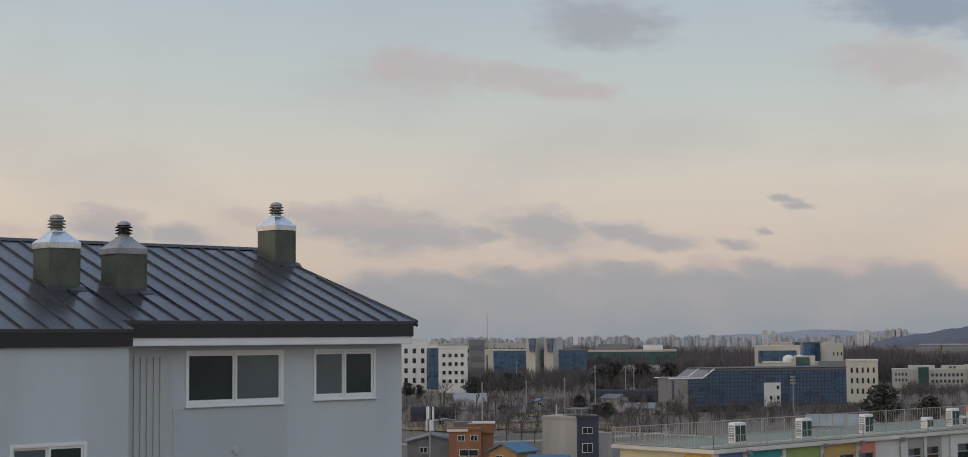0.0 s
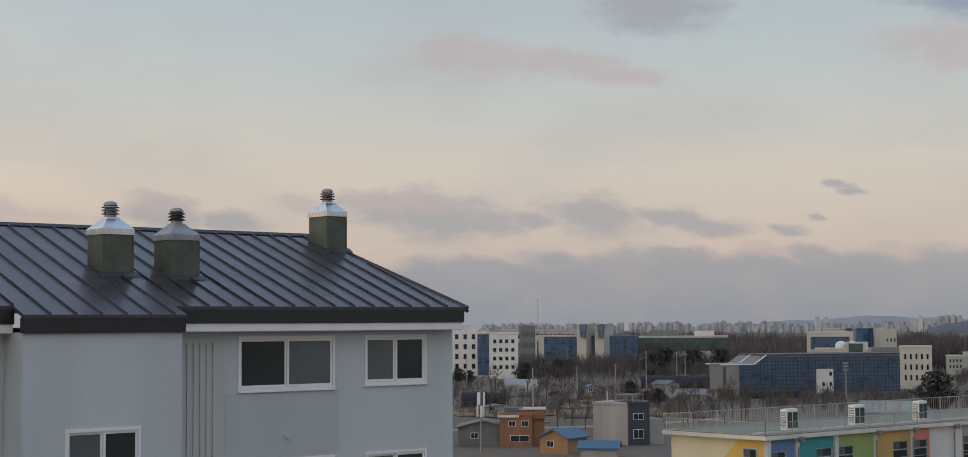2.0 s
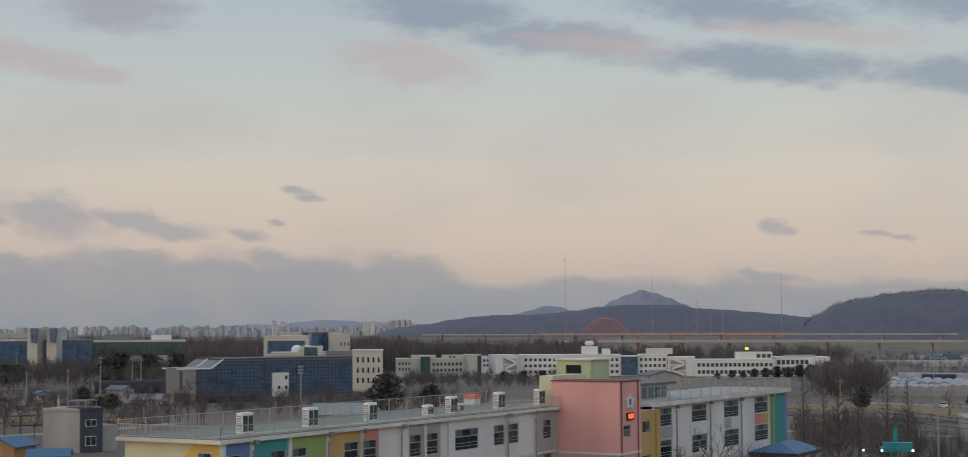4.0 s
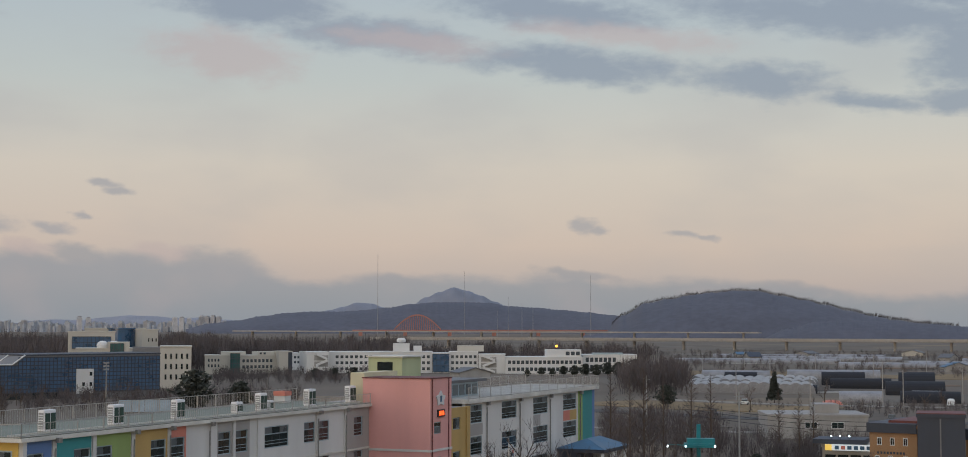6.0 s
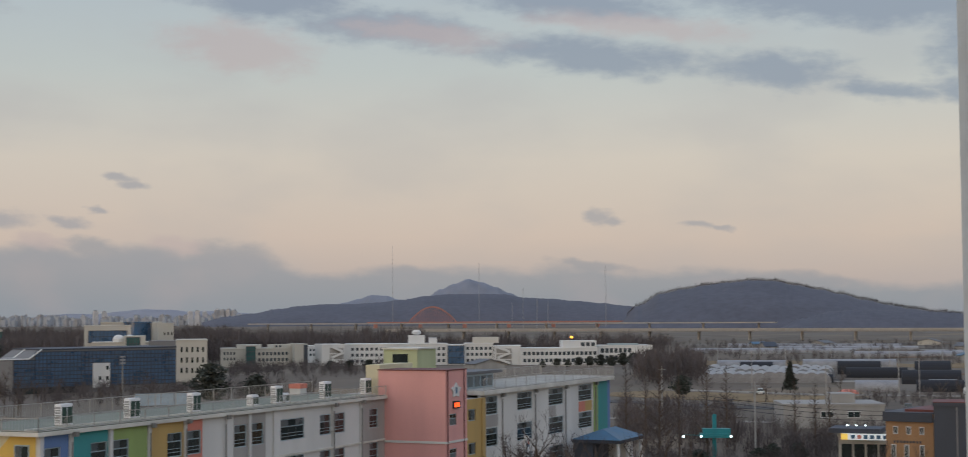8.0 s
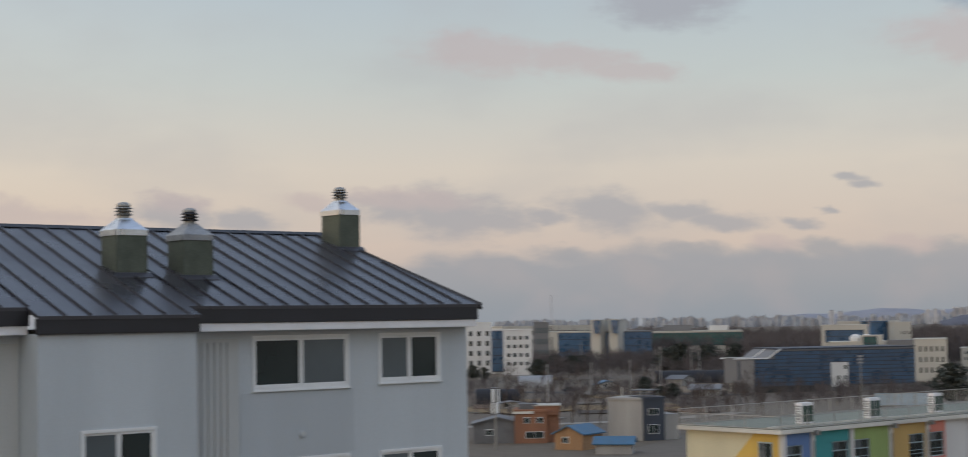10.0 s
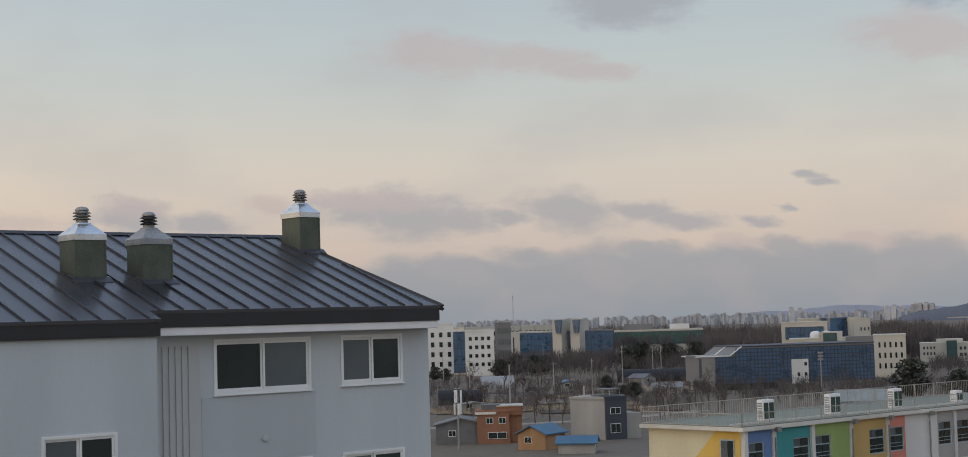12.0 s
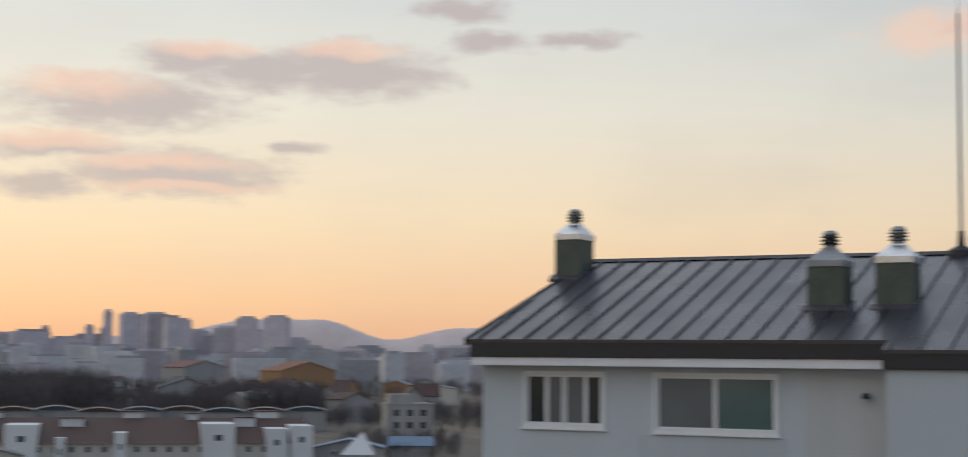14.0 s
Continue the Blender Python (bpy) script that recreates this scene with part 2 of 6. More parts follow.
school_paints = {
    "yellow": surface("yellow_school_paint", (0.62, 0.42, 0.10), 0.8, 0, 20, 0.06, 0.4, 0.1, 0.2, True),
    "blue": surface("blue_school_paint", (0.11, 0.19, 0.38), 0.8, 0, 20, 0.06, 0.4, 0.1, 0.2, True),
    "teal": surface("teal_school_paint", (0.045, 0.25, 0.26), 0.8, 0, 20, 0.06, 0.4, 0.1, 0.2, True),
    "green": surface("green_school_paint", (0.25, 0.34, 0.12), 0.8, 0, 20, 0.06, 0.4, 0.1, 0.2, True),
    "mustard": surface("mustard_school_paint", (0.44, 0.30, 0.11), 0.8, 0, 20, 0.06, 0.4, 0.1, 0.2, True),
    "coral": surface("coral_school_paint", (0.55, 0.20, 0.15), 0.8, 0, 20, 0.06, 0.4, 0.1, 0.2, True),
    "pink": surface("salmon_pink_paint", (0.62, 0.315, 0.295), 0.8, 0, 20, 0.05, 0.3, 0.08, 0.2, True),
}
cream_paint = surface("cream_render", (0.58, 0.54, 0.38), 0.85, 0, 15, 0.06, 0.4, 0.1, 0.2, True)
alu_blue = surface("blue_grey_window_frame", (0.33, 0.42, 0.47), 0.45, 0.4, 20, 0.06, 2, 0.1, 0.0)
blue_glass = glazing("blue_curtain_wall_glass", (0.02, 0.08, 0.17), 0.3)
green_glass = glazing("green_curtain_wall_glass", (0.03, 0.10, 0.10), 0.15)
office_white = surface("white_office_cladding", (0.60, 0.61, 0.61), 0.8, 0, 8, 0.05, 0.1, 0.08, 0.1, True)
office_cream = surface("cream_office_cladding", (0.47, 0.455, 0.41), 0.8, 0, 8, 0.05, 0.1, 0.08, 0.1, True)
office_grey = surface("grey_office_cladding", (0.17, 0.175, 0.185), 0.8, 0, 8, 0.05, 0.1, 0.1, 0.1, True)
brick_orange = surface("orange_brick", (0.235, 0.115, 0.07), 0.9, 0, 9, 0.2, 0.5, 0.15, 0.3, True)
brick_brown = surface("tan_brick", (0.32, 0.19, 0.10), 0.9, 0, 9, 0.2, 0.5, 0.15, 0.3, True)
slate = surface("dark_slate_cladding", (0.036, 0.045, 0.064), 0.6, 0, 9, 0.1, 0.5, 0.15, 0.1, True)
block_grey = surface("grey_cement_render", (0.31, 0.305, 0.295), 0.9, 0, 9, 0.1, 0.4, 0.15, 0.2, True)
blue_sheet = surface("blue_roofing_sheet", (0.04, 0.115, 0.20), 0.5, 0.1, 9, 0.12, 0.6, 0.2, 0.1)
red_sheet = surface("rusty_red_roofing", (0.13, 0.035, 0.03), 0.6, 0.1, 9, 0.12, 0.6, 0.2, 0.1)
grey_sheet = surface("grey_roofing_sheet", (0.125, 0.13, 0.14), 0.6, 0.2, 9, 0.12, 0.6, 0.2, 0.1)
black_net = surface("black_shade_net", (0.012, 0.014, 0.020), 0.8, 0, 4, 0.2, 0.3, 0.3, 0.2)
poly_film = surface("milky_greenhouse_film", (0.22, 0.225, 0.24), 0.4, 0, 3, 0.15, 0.3, 0.25, 0.2)
bark = surface("winter_bark", (0.085, 0.062, 0.048), 0.95, 0, 12, 0.3, 2, 0.2, 0.4)
# Twig brown is greyed and lightened so far woods carry haze in their colour.
twigs = surface("hazed_bare_twigs", (0.108, 0.095, 0.096), 0.95, 0, 3, 0.3, 0.02, 0.3, 0.0, spec=0.1)
# Dark green raised towards grey, a painted haze lift for the distant evergreens.
conifer = surface("haze_lifted_conifer_needles", (0.062, 0.07, 0.062), 0.95, 0, 3, 0.35, 0.5, 0.3, 0.0, spec=0.05)
# Woodland brown shifted to blue: distance haze is painted into the base colour.
hazed_hill_wood = surface("hazed_wooded_hillside", (0.088, 0.092, 0.118), 1.0, 0, 0.09, 0.12, 0.012, 0.12, 0.0)
# Pale blue-grey carries the haze in front of these low hills.
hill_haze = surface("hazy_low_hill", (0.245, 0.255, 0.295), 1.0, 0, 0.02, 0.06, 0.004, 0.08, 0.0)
# Lighter copy of the dark glass; the lift imitates haze on distant windows.
far_window = surface("hazed_window_glass", (0.055, 0.07, 0.085), 0.25, 0, 0.6, 0.15, 0.25, 0.3, 0.0, spec=0.6)
# Evening haze and its warm glow are mixed into this mountain colour.
hill_glow = surface("hazy_glow_tinted_hill", (0.56, 0.47, 0.44), 1.0, 0, 0.02, 0.06, 0.004, 0.08, 0.0)
# Far mountain blue is haze painted as an even base colour.
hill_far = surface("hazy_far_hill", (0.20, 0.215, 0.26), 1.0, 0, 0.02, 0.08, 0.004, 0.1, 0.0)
# Both town colours are paled and cooled to paint in the distance haze.
city_pale = surface("hazy_pale_tower_block", (0.42, 0.42, 0.435), 0.9, 0, 0.3, 0.1, 0.05, 0.15, 0.0, island=0.25)
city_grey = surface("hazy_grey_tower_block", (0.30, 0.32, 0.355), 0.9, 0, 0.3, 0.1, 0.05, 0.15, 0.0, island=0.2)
asphalt = surface("asphalt", (0.055, 0.055, 0.057), 0.9, 0, 6, 0.15, 0.2, 0.2, 0.2)
# Steel red with some distance haze blended into the paint colour.
bridge_red = surface("hazed_orange_red_steel", (0.36, 0.165, 0.13), 0.7, 0, 0.5, 0.08, 0.05, 0.1, 0.0)
viaduct = surface("pale_viaduct_concrete", (0.33, 0.31, 0.285), 0.9, 0, 0.5, 0.08, 0.05, 0.1, 0.0)
clock_red = glowing("red_display", (1.0, 0.09, 0.015), 2.2)
lamp_white = glowing("white_lamp", (0.8, 0.95, 1.0), 3.0)
lamp_amber = glowing("amber_lamp", (1.0, 0.45, 0.06), 2.0)


def ground_material():
    m = surface("winter_fields", (0.135, 0.108, 0.082), 1.0, 0, 0.35, 0.22, 0.02, 0.3, 0.0)
    nt = m.node_tree
    N, L = nt.nodes, nt.links
    bsdf = N["Principled BSDF"]
    old = bsdf.inputs["Base Color"].links[0].from_socket
    tc = N.new("ShaderNodeTexCoord")
    mp = N.new("ShaderNodeMapping")
    mp.inputs["Scale"].default_value = (0.012, 0.03, 1)
    mp.inputs["Rotation"].default_value = (0, 0, 0.35)
    L.new(tc.outputs["Object"], mp.inputs[0])
    cells = N.new("ShaderNodeTexVoronoi")
    cells.inputs["Scale"].default_value = 1.0
    L.new(mp.outputs[0], cells.inputs["Vector"])
    r = N.new("ShaderNodeValToRGB")
    els = r.color_ramp.elements
    els[0].position, els[0].color = 0.0, (0.075, 0.064, 0.052, 1)
    els[1].position, els[1].color = 1.0, (0.21, 0.155, 0.095, 1)
    for q, c in ((0.35, (0.125, 0.10, 0.078, 1)), (0.6, (0.10, 0.088, 0.066, 1)), (0.8, (0.125, 0.115, 0.10, 1))):
        els.new(q).color = c
    sep = N.new("ShaderNodeSeparateColor")
    L.new(cells.outputs["Color"], sep.inputs[0])
    L.new(sep.outputs[0], r.inputs[0])
    mix = N.new("ShaderNodeMix")
    mix.data_type = "RGBA"
    mix.inputs[0].default_value = 0.6
    L.new(old, mix.inputs[6])
    L.new(r.outputs[0], mix.inputs[7])
    L.new(mix.outputs[2], bsdf.inputs["Base Color"])
    return m


field_earth = ground_material()


# ---- mesh helpers ----
def box(bm, x0, x1, y0, y1, z0, z1):
    v = [bm.verts.new(p) for p in ((x0, y0, z0), (x1, y0, z0), (x1, y1, z0), (x0, y1, z0), (x0, y0, z1), (x1, y0, z1), (x1, y1, z1), (x0, y1, z1))]
    for f in ((3, 2, 1, 0), (4, 5, 6, 7), (0, 1, 5, 4), (1, 2, 6, 5), (2, 3, 7, 6), (3, 0, 4, 7)):
        bm.faces.new([v[i] for i in f])
    return bm


def boxes(*rows):
    bm = bmesh.new()
    for r in rows:
        box(bm, *r)
    return bm


def prism(bm, outline, y0, y1, axis="y"):
    """An outline of (a, z) pairs pushed along an axis."""
    put = (lambda a, z, k: (a, k, z)) if axis == "y" else (lambda a, z, k: (k, a, z))
    lo = [bm.verts.new(put(a, z, y0)) for a, z in outline]
    hi = [bm.verts.new(put(a, z, y1)) for a, z in outline]
    n = len(outline)
    for i in range(n):
        bm.faces.new((lo[i], lo[(i + 1) % n], hi[(i + 1) % n], hi[i]))
    bm.faces.new(lo[::-1])
    bm.faces.new(hi)
    bmesh.ops.recalc_face_normals(bm, faces=bm.faces)
    return bm


def rod(bm, a, b, r0, r1=None, sides=6):
    """A tapered rod from a to b."""
    a, b = Vector(a), Vector(b)
    r1 = r0 if r1 is None else r1
    side = (b - a).normalized()
    u = side.cross(Vector((0.31, 0.87, 0.39))).normalized()
    w = side.cross(u)
    ends = []
    for p, r in ((a, r0), (b, r1)):
        ends.append([bm.verts.new(p + r * (math.cos(k * math.tau / sides) * u + math.sin(k * math.tau / sides) * w)) for k in range(sides)])
    for k in range(sides):
        bm.faces.new((ends[0][k], ends[0][(k + 1) % sides], ends[1][(k + 1) % sides], ends[1][k]))
    bm.faces.new(ends[0][::-1])
    bm.faces.new(ends[1])
    return bm


def lathe(bm, profile, x=0, y=0, sides=20):
    """A turned shape from (radius, z) pairs."""
    rings = [[bm.verts.new((x + r * math.cos(k * math.tau / sides), y + r * math.sin(k * math.tau / sides), z)) for k in range(sides)] for r, z in profile]
    for a, b in zip(rings, rings[1:]):
        for k in range(sides):
            bm.faces.new((a[k], a[(k + 1) % sides], b[(k + 1) % sides], b[k]))
    bm.faces.new(rings[0][::-1])
    bm.faces.new(rings[-1])
    return bm


def mesh_of(name, bm, material, bevel=0.0):
    if bevel:
        bmesh.ops.bevel(bm, geom=bm.edges[:], offset=bevel, segments=2, affect="EDGES", clamp_overlap=True)
    me = bpy.data.meshes.new(name)
    bm.to_mesh(me)
    bm.free()
    me.materials.append(material)
    return me


def part(name, bm, material, parent=None, label="", bevel=0.0, at=None):
    ob = new(name, mesh_of(name, bm, material, bevel))
    ob.parent = parent
    if at:
        ob.location = at
    if label:
        ob["label"] = label
    return ob


def thing(name, label, category, x=0, y=0, z=0, turn=0, group="", kind=""):
    ob = new(name)
    ob.matrix_basis = pose(x, y, z, 0, 0, turn)
    return tagged(ob, label, category, group, kind)


# ---- ground ----
bm = bmesh.new()
n = 48
ring = [0, 60, 150, 300, 500, 800, 1200, 1700, 2300, 3000, 3800, 4900]
verts = [[bm.verts.new((r * math.cos(k * math.tau / n), r * math.sin(k * math.tau / n), 0)) for k in range(n)] for r in ring[1:]]
mid = bm.verts.new((0, 0, 0))
for k in range(n):
    bm.faces.new((mid, verts[0][k], verts[0][(k + 1) % n]))
    for a, b in zip(verts, verts[1:]):
        bm.faces.new((a[k], b[k], b[(k + 1) % n], a[(k + 1) % n]))
tagged(part("ground", bm, field_earth), "flat winter plain of bare brown fields and scrub", "ground", kind="structure")


# ---- the edge of the wall beside the viewpoint ----
tagged(part("wall_beside_viewpoint", boxes((0.89, 1.25, -0.9, 0.078, 0, 25.0)), wall_paint, bevel=0.006), "pale grey rendered edge of the viewpoint's own building", "wall", kind="structure")

# ---- the apartment house opposite ----
WALL, STAIR, EAVE, RIDGE = 32.7, 31.75, 32.25, 38.2
EAVE_Z, RIDGE_Z = 22.42, 24.55
SLOPE = (RIDGE_Z - EAVE_Z) / (RIDGE - EAVE)
LEFT, RIGHT = -17.2, 26.66
STAIRS = [(-7.5, -3.65), (14.15, 17.95)]
MAINS = [(LEFT, -7.5), (-3.65, 14.15), (17.95, RIGHT)]


HIP_LEFT, HIP = 0.45, 0.95  # how far the ridge stops short of the gable ends


def slope_piece(bm, x0, x1, y0, z0, t):
    """One slope from its eave up to the ridge; at the house's ends the edge leans in."""
    a, b = x0 + (HIP_LEFT if x0 < LEFT else 0), x1 - (HIP if x1 > RIGHT else 0)
    lo = [bm.verts.new(p) for p in ((x0, y0, z0), (x1, y0, z0), (b, RIDGE, RIDGE_Z), (a, RIDGE, RIDGE_Z))]
    hi = [bm.verts.new(v.co + Vector((0, 0, t))) for v in lo]
    for i in range(4):
        bm.faces.new((lo[i], lo[(i + 1) % 4], hi[(i + 1) % 4], hi[i]))
    bm.faces.new(lo[::-1])
    bm.faces.new(hi)
    bmesh.ops.recalc_face_normals(bm, faces=bm.faces)
    return bm


def roof_z(y):
    return EAVE_Z + (min(y, 2 * RIDGE - y) - EAVE) * SLOPE


def sliding_window(house, x0, x1, z0, z1, y, panes, splits=None):
    """A white plastic sliding window set in the wall: frame, sashes, panes, sill."""
    w = part("window", boxes((x0, x1, y - 0.03, y + 0.09, z1 - 0.07, z1), (x0, x1, y - 0.03, y + 0.09, z0, z0 + 0.08),
                             (x0, x0 + 0.07, y - 0.03, y + 0.09, z0 + 0.08, z1 - 0.07), (x1 - 0.07, x1, y - 0.03, y + 0.09, z0 + 0.08, z1 - 0.07)), pvc, house,
             "white plastic sliding window frame")
    part("sill", boxes((x0 - 0.03, x1 + 0.03, y - 0.07, y + 0.02, z0 - 0.035, z0 - 0.002)), pvc, w, bevel=0.01)
    a, b = x0 + 0.072, x1 - 0.072
    cuts = [a + (b - a) * q for q in (splits or [i / len(panes) for i in range(len(panes) + 1)])]
    for i, (m, p, q) in enumerate(zip(panes, cuts, cuts[1:])):
        s, back = 0.055, 0.0 if i % 2 else 0.035
        part("sash", boxes((p, q, y + back, y + back + 0.03, z1 - 0.13, z1 - 0.072), (p, q, y + back, y + back + 0.03, z0 + 0.082, z0 + 0.14),
                           (p, p + s, y + back, y + back + 0.03, z0 + 0.14, z1 - 0.13), (q - s, q, y + back, y + back + 0.03, z0 + 0.14, z1 - 0.13)), pvc, w)
        part("pane", boxes((p + s, q - s, y + back + 0.012, y + back + 0.02, z0 + 0.14, z1 - 0.13)), m, w)
    return w


def wall_with_holes(x0, x1, y0, y1, z0, z1, holes):
    """A wall slab with rectangular openings (x0, x1, z0, z1)."""
    xs = sorted({x0, x1, *(h[0] for h in holes), *(h[1] for h in holes)})
    zs = sorted({z0, z1, *(h[2] for h in holes), *(h[3] for h in holes)})
    bm = bmesh.new()
    made = {}

    def vert(i, k, j):
        if (i, k, j) not in made:
            made[i, k, j] = bm.verts.new((xs[i], (y0, y1)[k], zs[j]))
        return made[i, k, j]

    def solid(i, j):
        if not (0 <= i < len(xs) - 1 and 0 <= j < len(zs) - 1):
            return False
        return not any(h[0] <= xs[i] and xs[i + 1] <= h[1] and h[2] <= zs[j] and zs[j + 1] <= h[3] for h in holes)

    for i in range(len(xs) - 1):
        for j in range(len(zs) - 1):
            if not solid(i, j):
                continue
            bm.faces.new((vert(i, 0, j), vert(i + 1, 0, j), vert(i + 1, 0, j + 1), vert(i, 0, j + 1)))
            bm.faces.new((vert(i, 1, j), vert(i, 1, j + 1), vert(i + 1, 1, j + 1), vert(i + 1, 1, j)))
            if not solid(i - 1, j):
                bm.faces.new((vert(i, 0, j), vert(i, 0, j + 1), vert(i, 1, j + 1), vert(i, 1, j)))
            if not solid(i + 1, j):
                bm.faces.new((vert(i + 1, 0, j), vert(i + 1, 1, j), vert(i + 1, 1, j + 1), vert(i + 1, 0, j + 1)))
            if not solid(i, j - 1):
                bm.faces.new((vert(i, 0, j), vert(i, 1, j), vert(i + 1, 1, j), vert(i + 1, 0, j)))
            if not solid(i, j + 1):
                bm.faces.new((vert(i, 0, j + 1), vert(i + 1, 0, j + 1), vert(i + 1, 1, j + 1), vert(i, 1, j + 1)))
    return bm


G2, GD, GT = [glass_dark, glass_grey], [glass_grey, glass_dark], [glass_grey, glass_teal]
TOP, STOREY = 21.76, 2.98
FLAT_WINDOWS = [  # x from, x to, height, panes, splits
    (-16.05, -14.0, 1.3, [glass_dark, glass_grey, glass_grey, glass_dark], [0, 0.27, 0.5, 0.78, 1]), (-12.85, -10.0, 1.33, [glass_grey, glass_teal], None),
    (-1.24, 1.6, 1.33, [glass_teal, glass_grey], None), (2.47, 4.46, 1.3, [glass_teal, glass_teal], None), (5.96, 7.93, 1.3, GD, None), (9.1, 11.78, 1.33, G2, None),
    (20.0, 22.82, 1.33, G2, None), (23.75, 25.75, 1.28, GD, None)]


def apartment_house():
    house = thing("apartment_house", "long pale grey rendered apartment house with dark seamed metal roof", "building", 4.8, 38, 0)
    inv = Matrix.Translation((-4.8, -38, 0))

    def add(name, bm, material, label="", bevel=0.0, parent=house):
        bmesh.ops.transform(bm, matrix=inv, verts=bm.verts)
        return part(name, bm, material, parent, label, bevel)

    for x0, x1 in MAINS:
        holes = [(a, b, TOP - h - k * STOREY, TOP - k * STOREY) for a, b, h, *_ in FLAT_WINDOWS if x0 < a < x1 for k in range(2)]
        add("front_wall", wall_with_holes(x0 + (0.1 if x0 == LEFT else 0), x1 - (0.01 if x1 == RIGHT else 0), WALL, WALL + 0.25, 0, 22.0, holes), wall_paint, "pale grey rendered wall")
        add("soffit", boxes((x0 + 0.02, x1 - 0.02, EAVE - 0.02, WALL + 0.1, 21.88, 22.07)), white_trim, "white painted eaves band", 0.01)
        add("fascia", boxes((x0, x1, EAVE - 0.06, EAVE + 0.1, 22.072, EAVE_Z)), fascia_black, "black metal fascia", 0.012)
    for x0, x1 in STAIRS:
        holes = [(15.12, 16.92, 18.5 - k * STOREY, 19.8 - k * STOREY) for k in range(2)] if x0 > 0 else []
        add("stair_wall", wall_with_holes(x0, x1, STAIR, STAIR + 0.25, 0, 21.9, holes), wall_paint, "plain pale grey stair tower wall")
        for e in (x0, x1):
            s = 0.125 if e == x0 else -0.125
            add("return_wall", boxes((min(e, e + 2 * s), max(e, e + 2 * s), STAIR + 0.252, WALL - 0.002, 0, 21.9)), wall_paint)
        z = roof_z(STAIR - 0.05)
        add("fascia", boxes((x0 - 0.05, x1 + 0.05, STAIR - 0.1, STAIR + 0.06, z - 0.34, z)), fascia_black, "black metal fascia", 0.012)
    # side and back walls, floor slabs that close the rooms
    for x in (LEFT + 0.1, RIGHT - 0.26):
        bm = bmesh.new()
        prism(bm, [(WALL + 0.252, 0), (2 * RIDGE - WALL, 0), (2 * RIDGE - WALL, 22.3), (RIDGE, 22.6), (WALL + 0.252, 22.3)], x, x + 0.25, "x")
        add("gable_wall", bm, wall_paint)
    add("back_wall", boxes((LEFT + 0.352, RIGHT - 0.352, 2 * RIDGE - WALL - 0.25, 2 * RIDGE - WALL, 0, 22.0)), wall_paint)
    add("inner_wall", boxes((LEFT + 0.36, RIGHT - 0.36, WALL + 3.0, WALL + 3.2, 0, 22.0)), wall_panel)
    add("floor_slab", boxes(*[(LEFT + 0.36, RIGHT - 0.36, WALL + 0.26, WALL + 3.0, 22.0 - 2.8 * k - 0.2, 22.0 - 2.8 * k - 0.02) for k in range(0, 4)]), concrete)
    # darker panels below wide windows, recess panels with ribs
    for a, b in ((19.65, 22.95), (-13.2, -9.8), (-1.5, 1.8), (8.8, 12.1)):
        for k in range(2):
            add("wall_panel", boxes((a, b, WALL - 0.012, WALL - 0.001, TOP - STOREY * k - 2.94, TOP - STOREY * k - 1.38)), wall_paint_dark, "slightly darker grey painted panel")
    for a, b, ribs in ((17.99, 19.6, 7), (12.3, 14.1, 3), (-3.6, -1.7, 4), (-9.4, -7.56, 3)):
        rows = [(a, b, WALL - 0.03, WALL - 0.001, 14, 21.7)]
        add("recess_panel", boxes(*rows), wall_panel, "beige grey vertical wall panel")
        if ribs == 7:
            for i in range(ribs):
                x = a + 0.25 + i * (b - a - 0.4) / ribs
                add("panel_rib", boxes((x, x + 0.035, WALL - 0.075, WALL - 0.0301, 14, 21.62)), wall_panel)
    # windows, three storeys down
    for a, b, h, panes, splits in FLAT_WINDOWS:
        for k in range(2):
            w = sliding_window(house, a, b, TOP - h - k * STOREY, TOP - k * STOREY, WALL, panes, splits)
            w.matrix_local = inv
    for k in range(2):
        w = sliding_window(house, 15.12, 16.92, 18.5 - k * STOREY, 19.8 - k * STOREY, STAIR, GD)
        w.matrix_local = inv
    # roof slopes
    t = 0.08
    for x0, x1 in MAINS:
        bm = slope_piece(bmesh.new(), x0 + (0.051 if x0 > LEFT else -0.05), x1 - (0.051 if x1 < RIGHT else -0.05), EAVE - 0.07, roof_z(EAVE - 0.07), t)
        add("roof_slope", bm, roof_metal, "dark glossy standing seam metal roof")
    for x0, x1 in STAIRS:
        bm = slope_piece(bmesh.new(), x0 - 0.051, x1 + 0.051, STAIR - 0.12, roof_z(STAIR - 0.12), t)
        add("roof_slope", bm, roof_metal, "dark glossy standing seam metal roof")
    bm = slope_piece(bmesh.new(), LEFT - 0.05, RIGHT + 0.05, 2 * RIDGE - EAVE, EAVE_Z, t)
    add("roof_slope", bm, roof_metal)
    add("ridge_cap", prism(bmesh.new(), [(RIDGE - 0.16, RIDGE_Z + t - 0.03), (RIDGE, RIDGE_Z + t + 0.06), (RIDGE + 0.16, RIDGE_Z + t - 0.03)], LEFT + HIP_LEFT - 0.1, RIGHT - HIP + 0.1, "x"), fascia_black, "dark ridge cap")
    for x, s, hip in ((LEFT - 0.05, 1, HIP_LEFT), (RIGHT + 0.05, -1, HIP)):
        for y in (EAVE - 0.1, 2 * RIDGE - EAVE + 0.1):
            bm = bmesh.new()
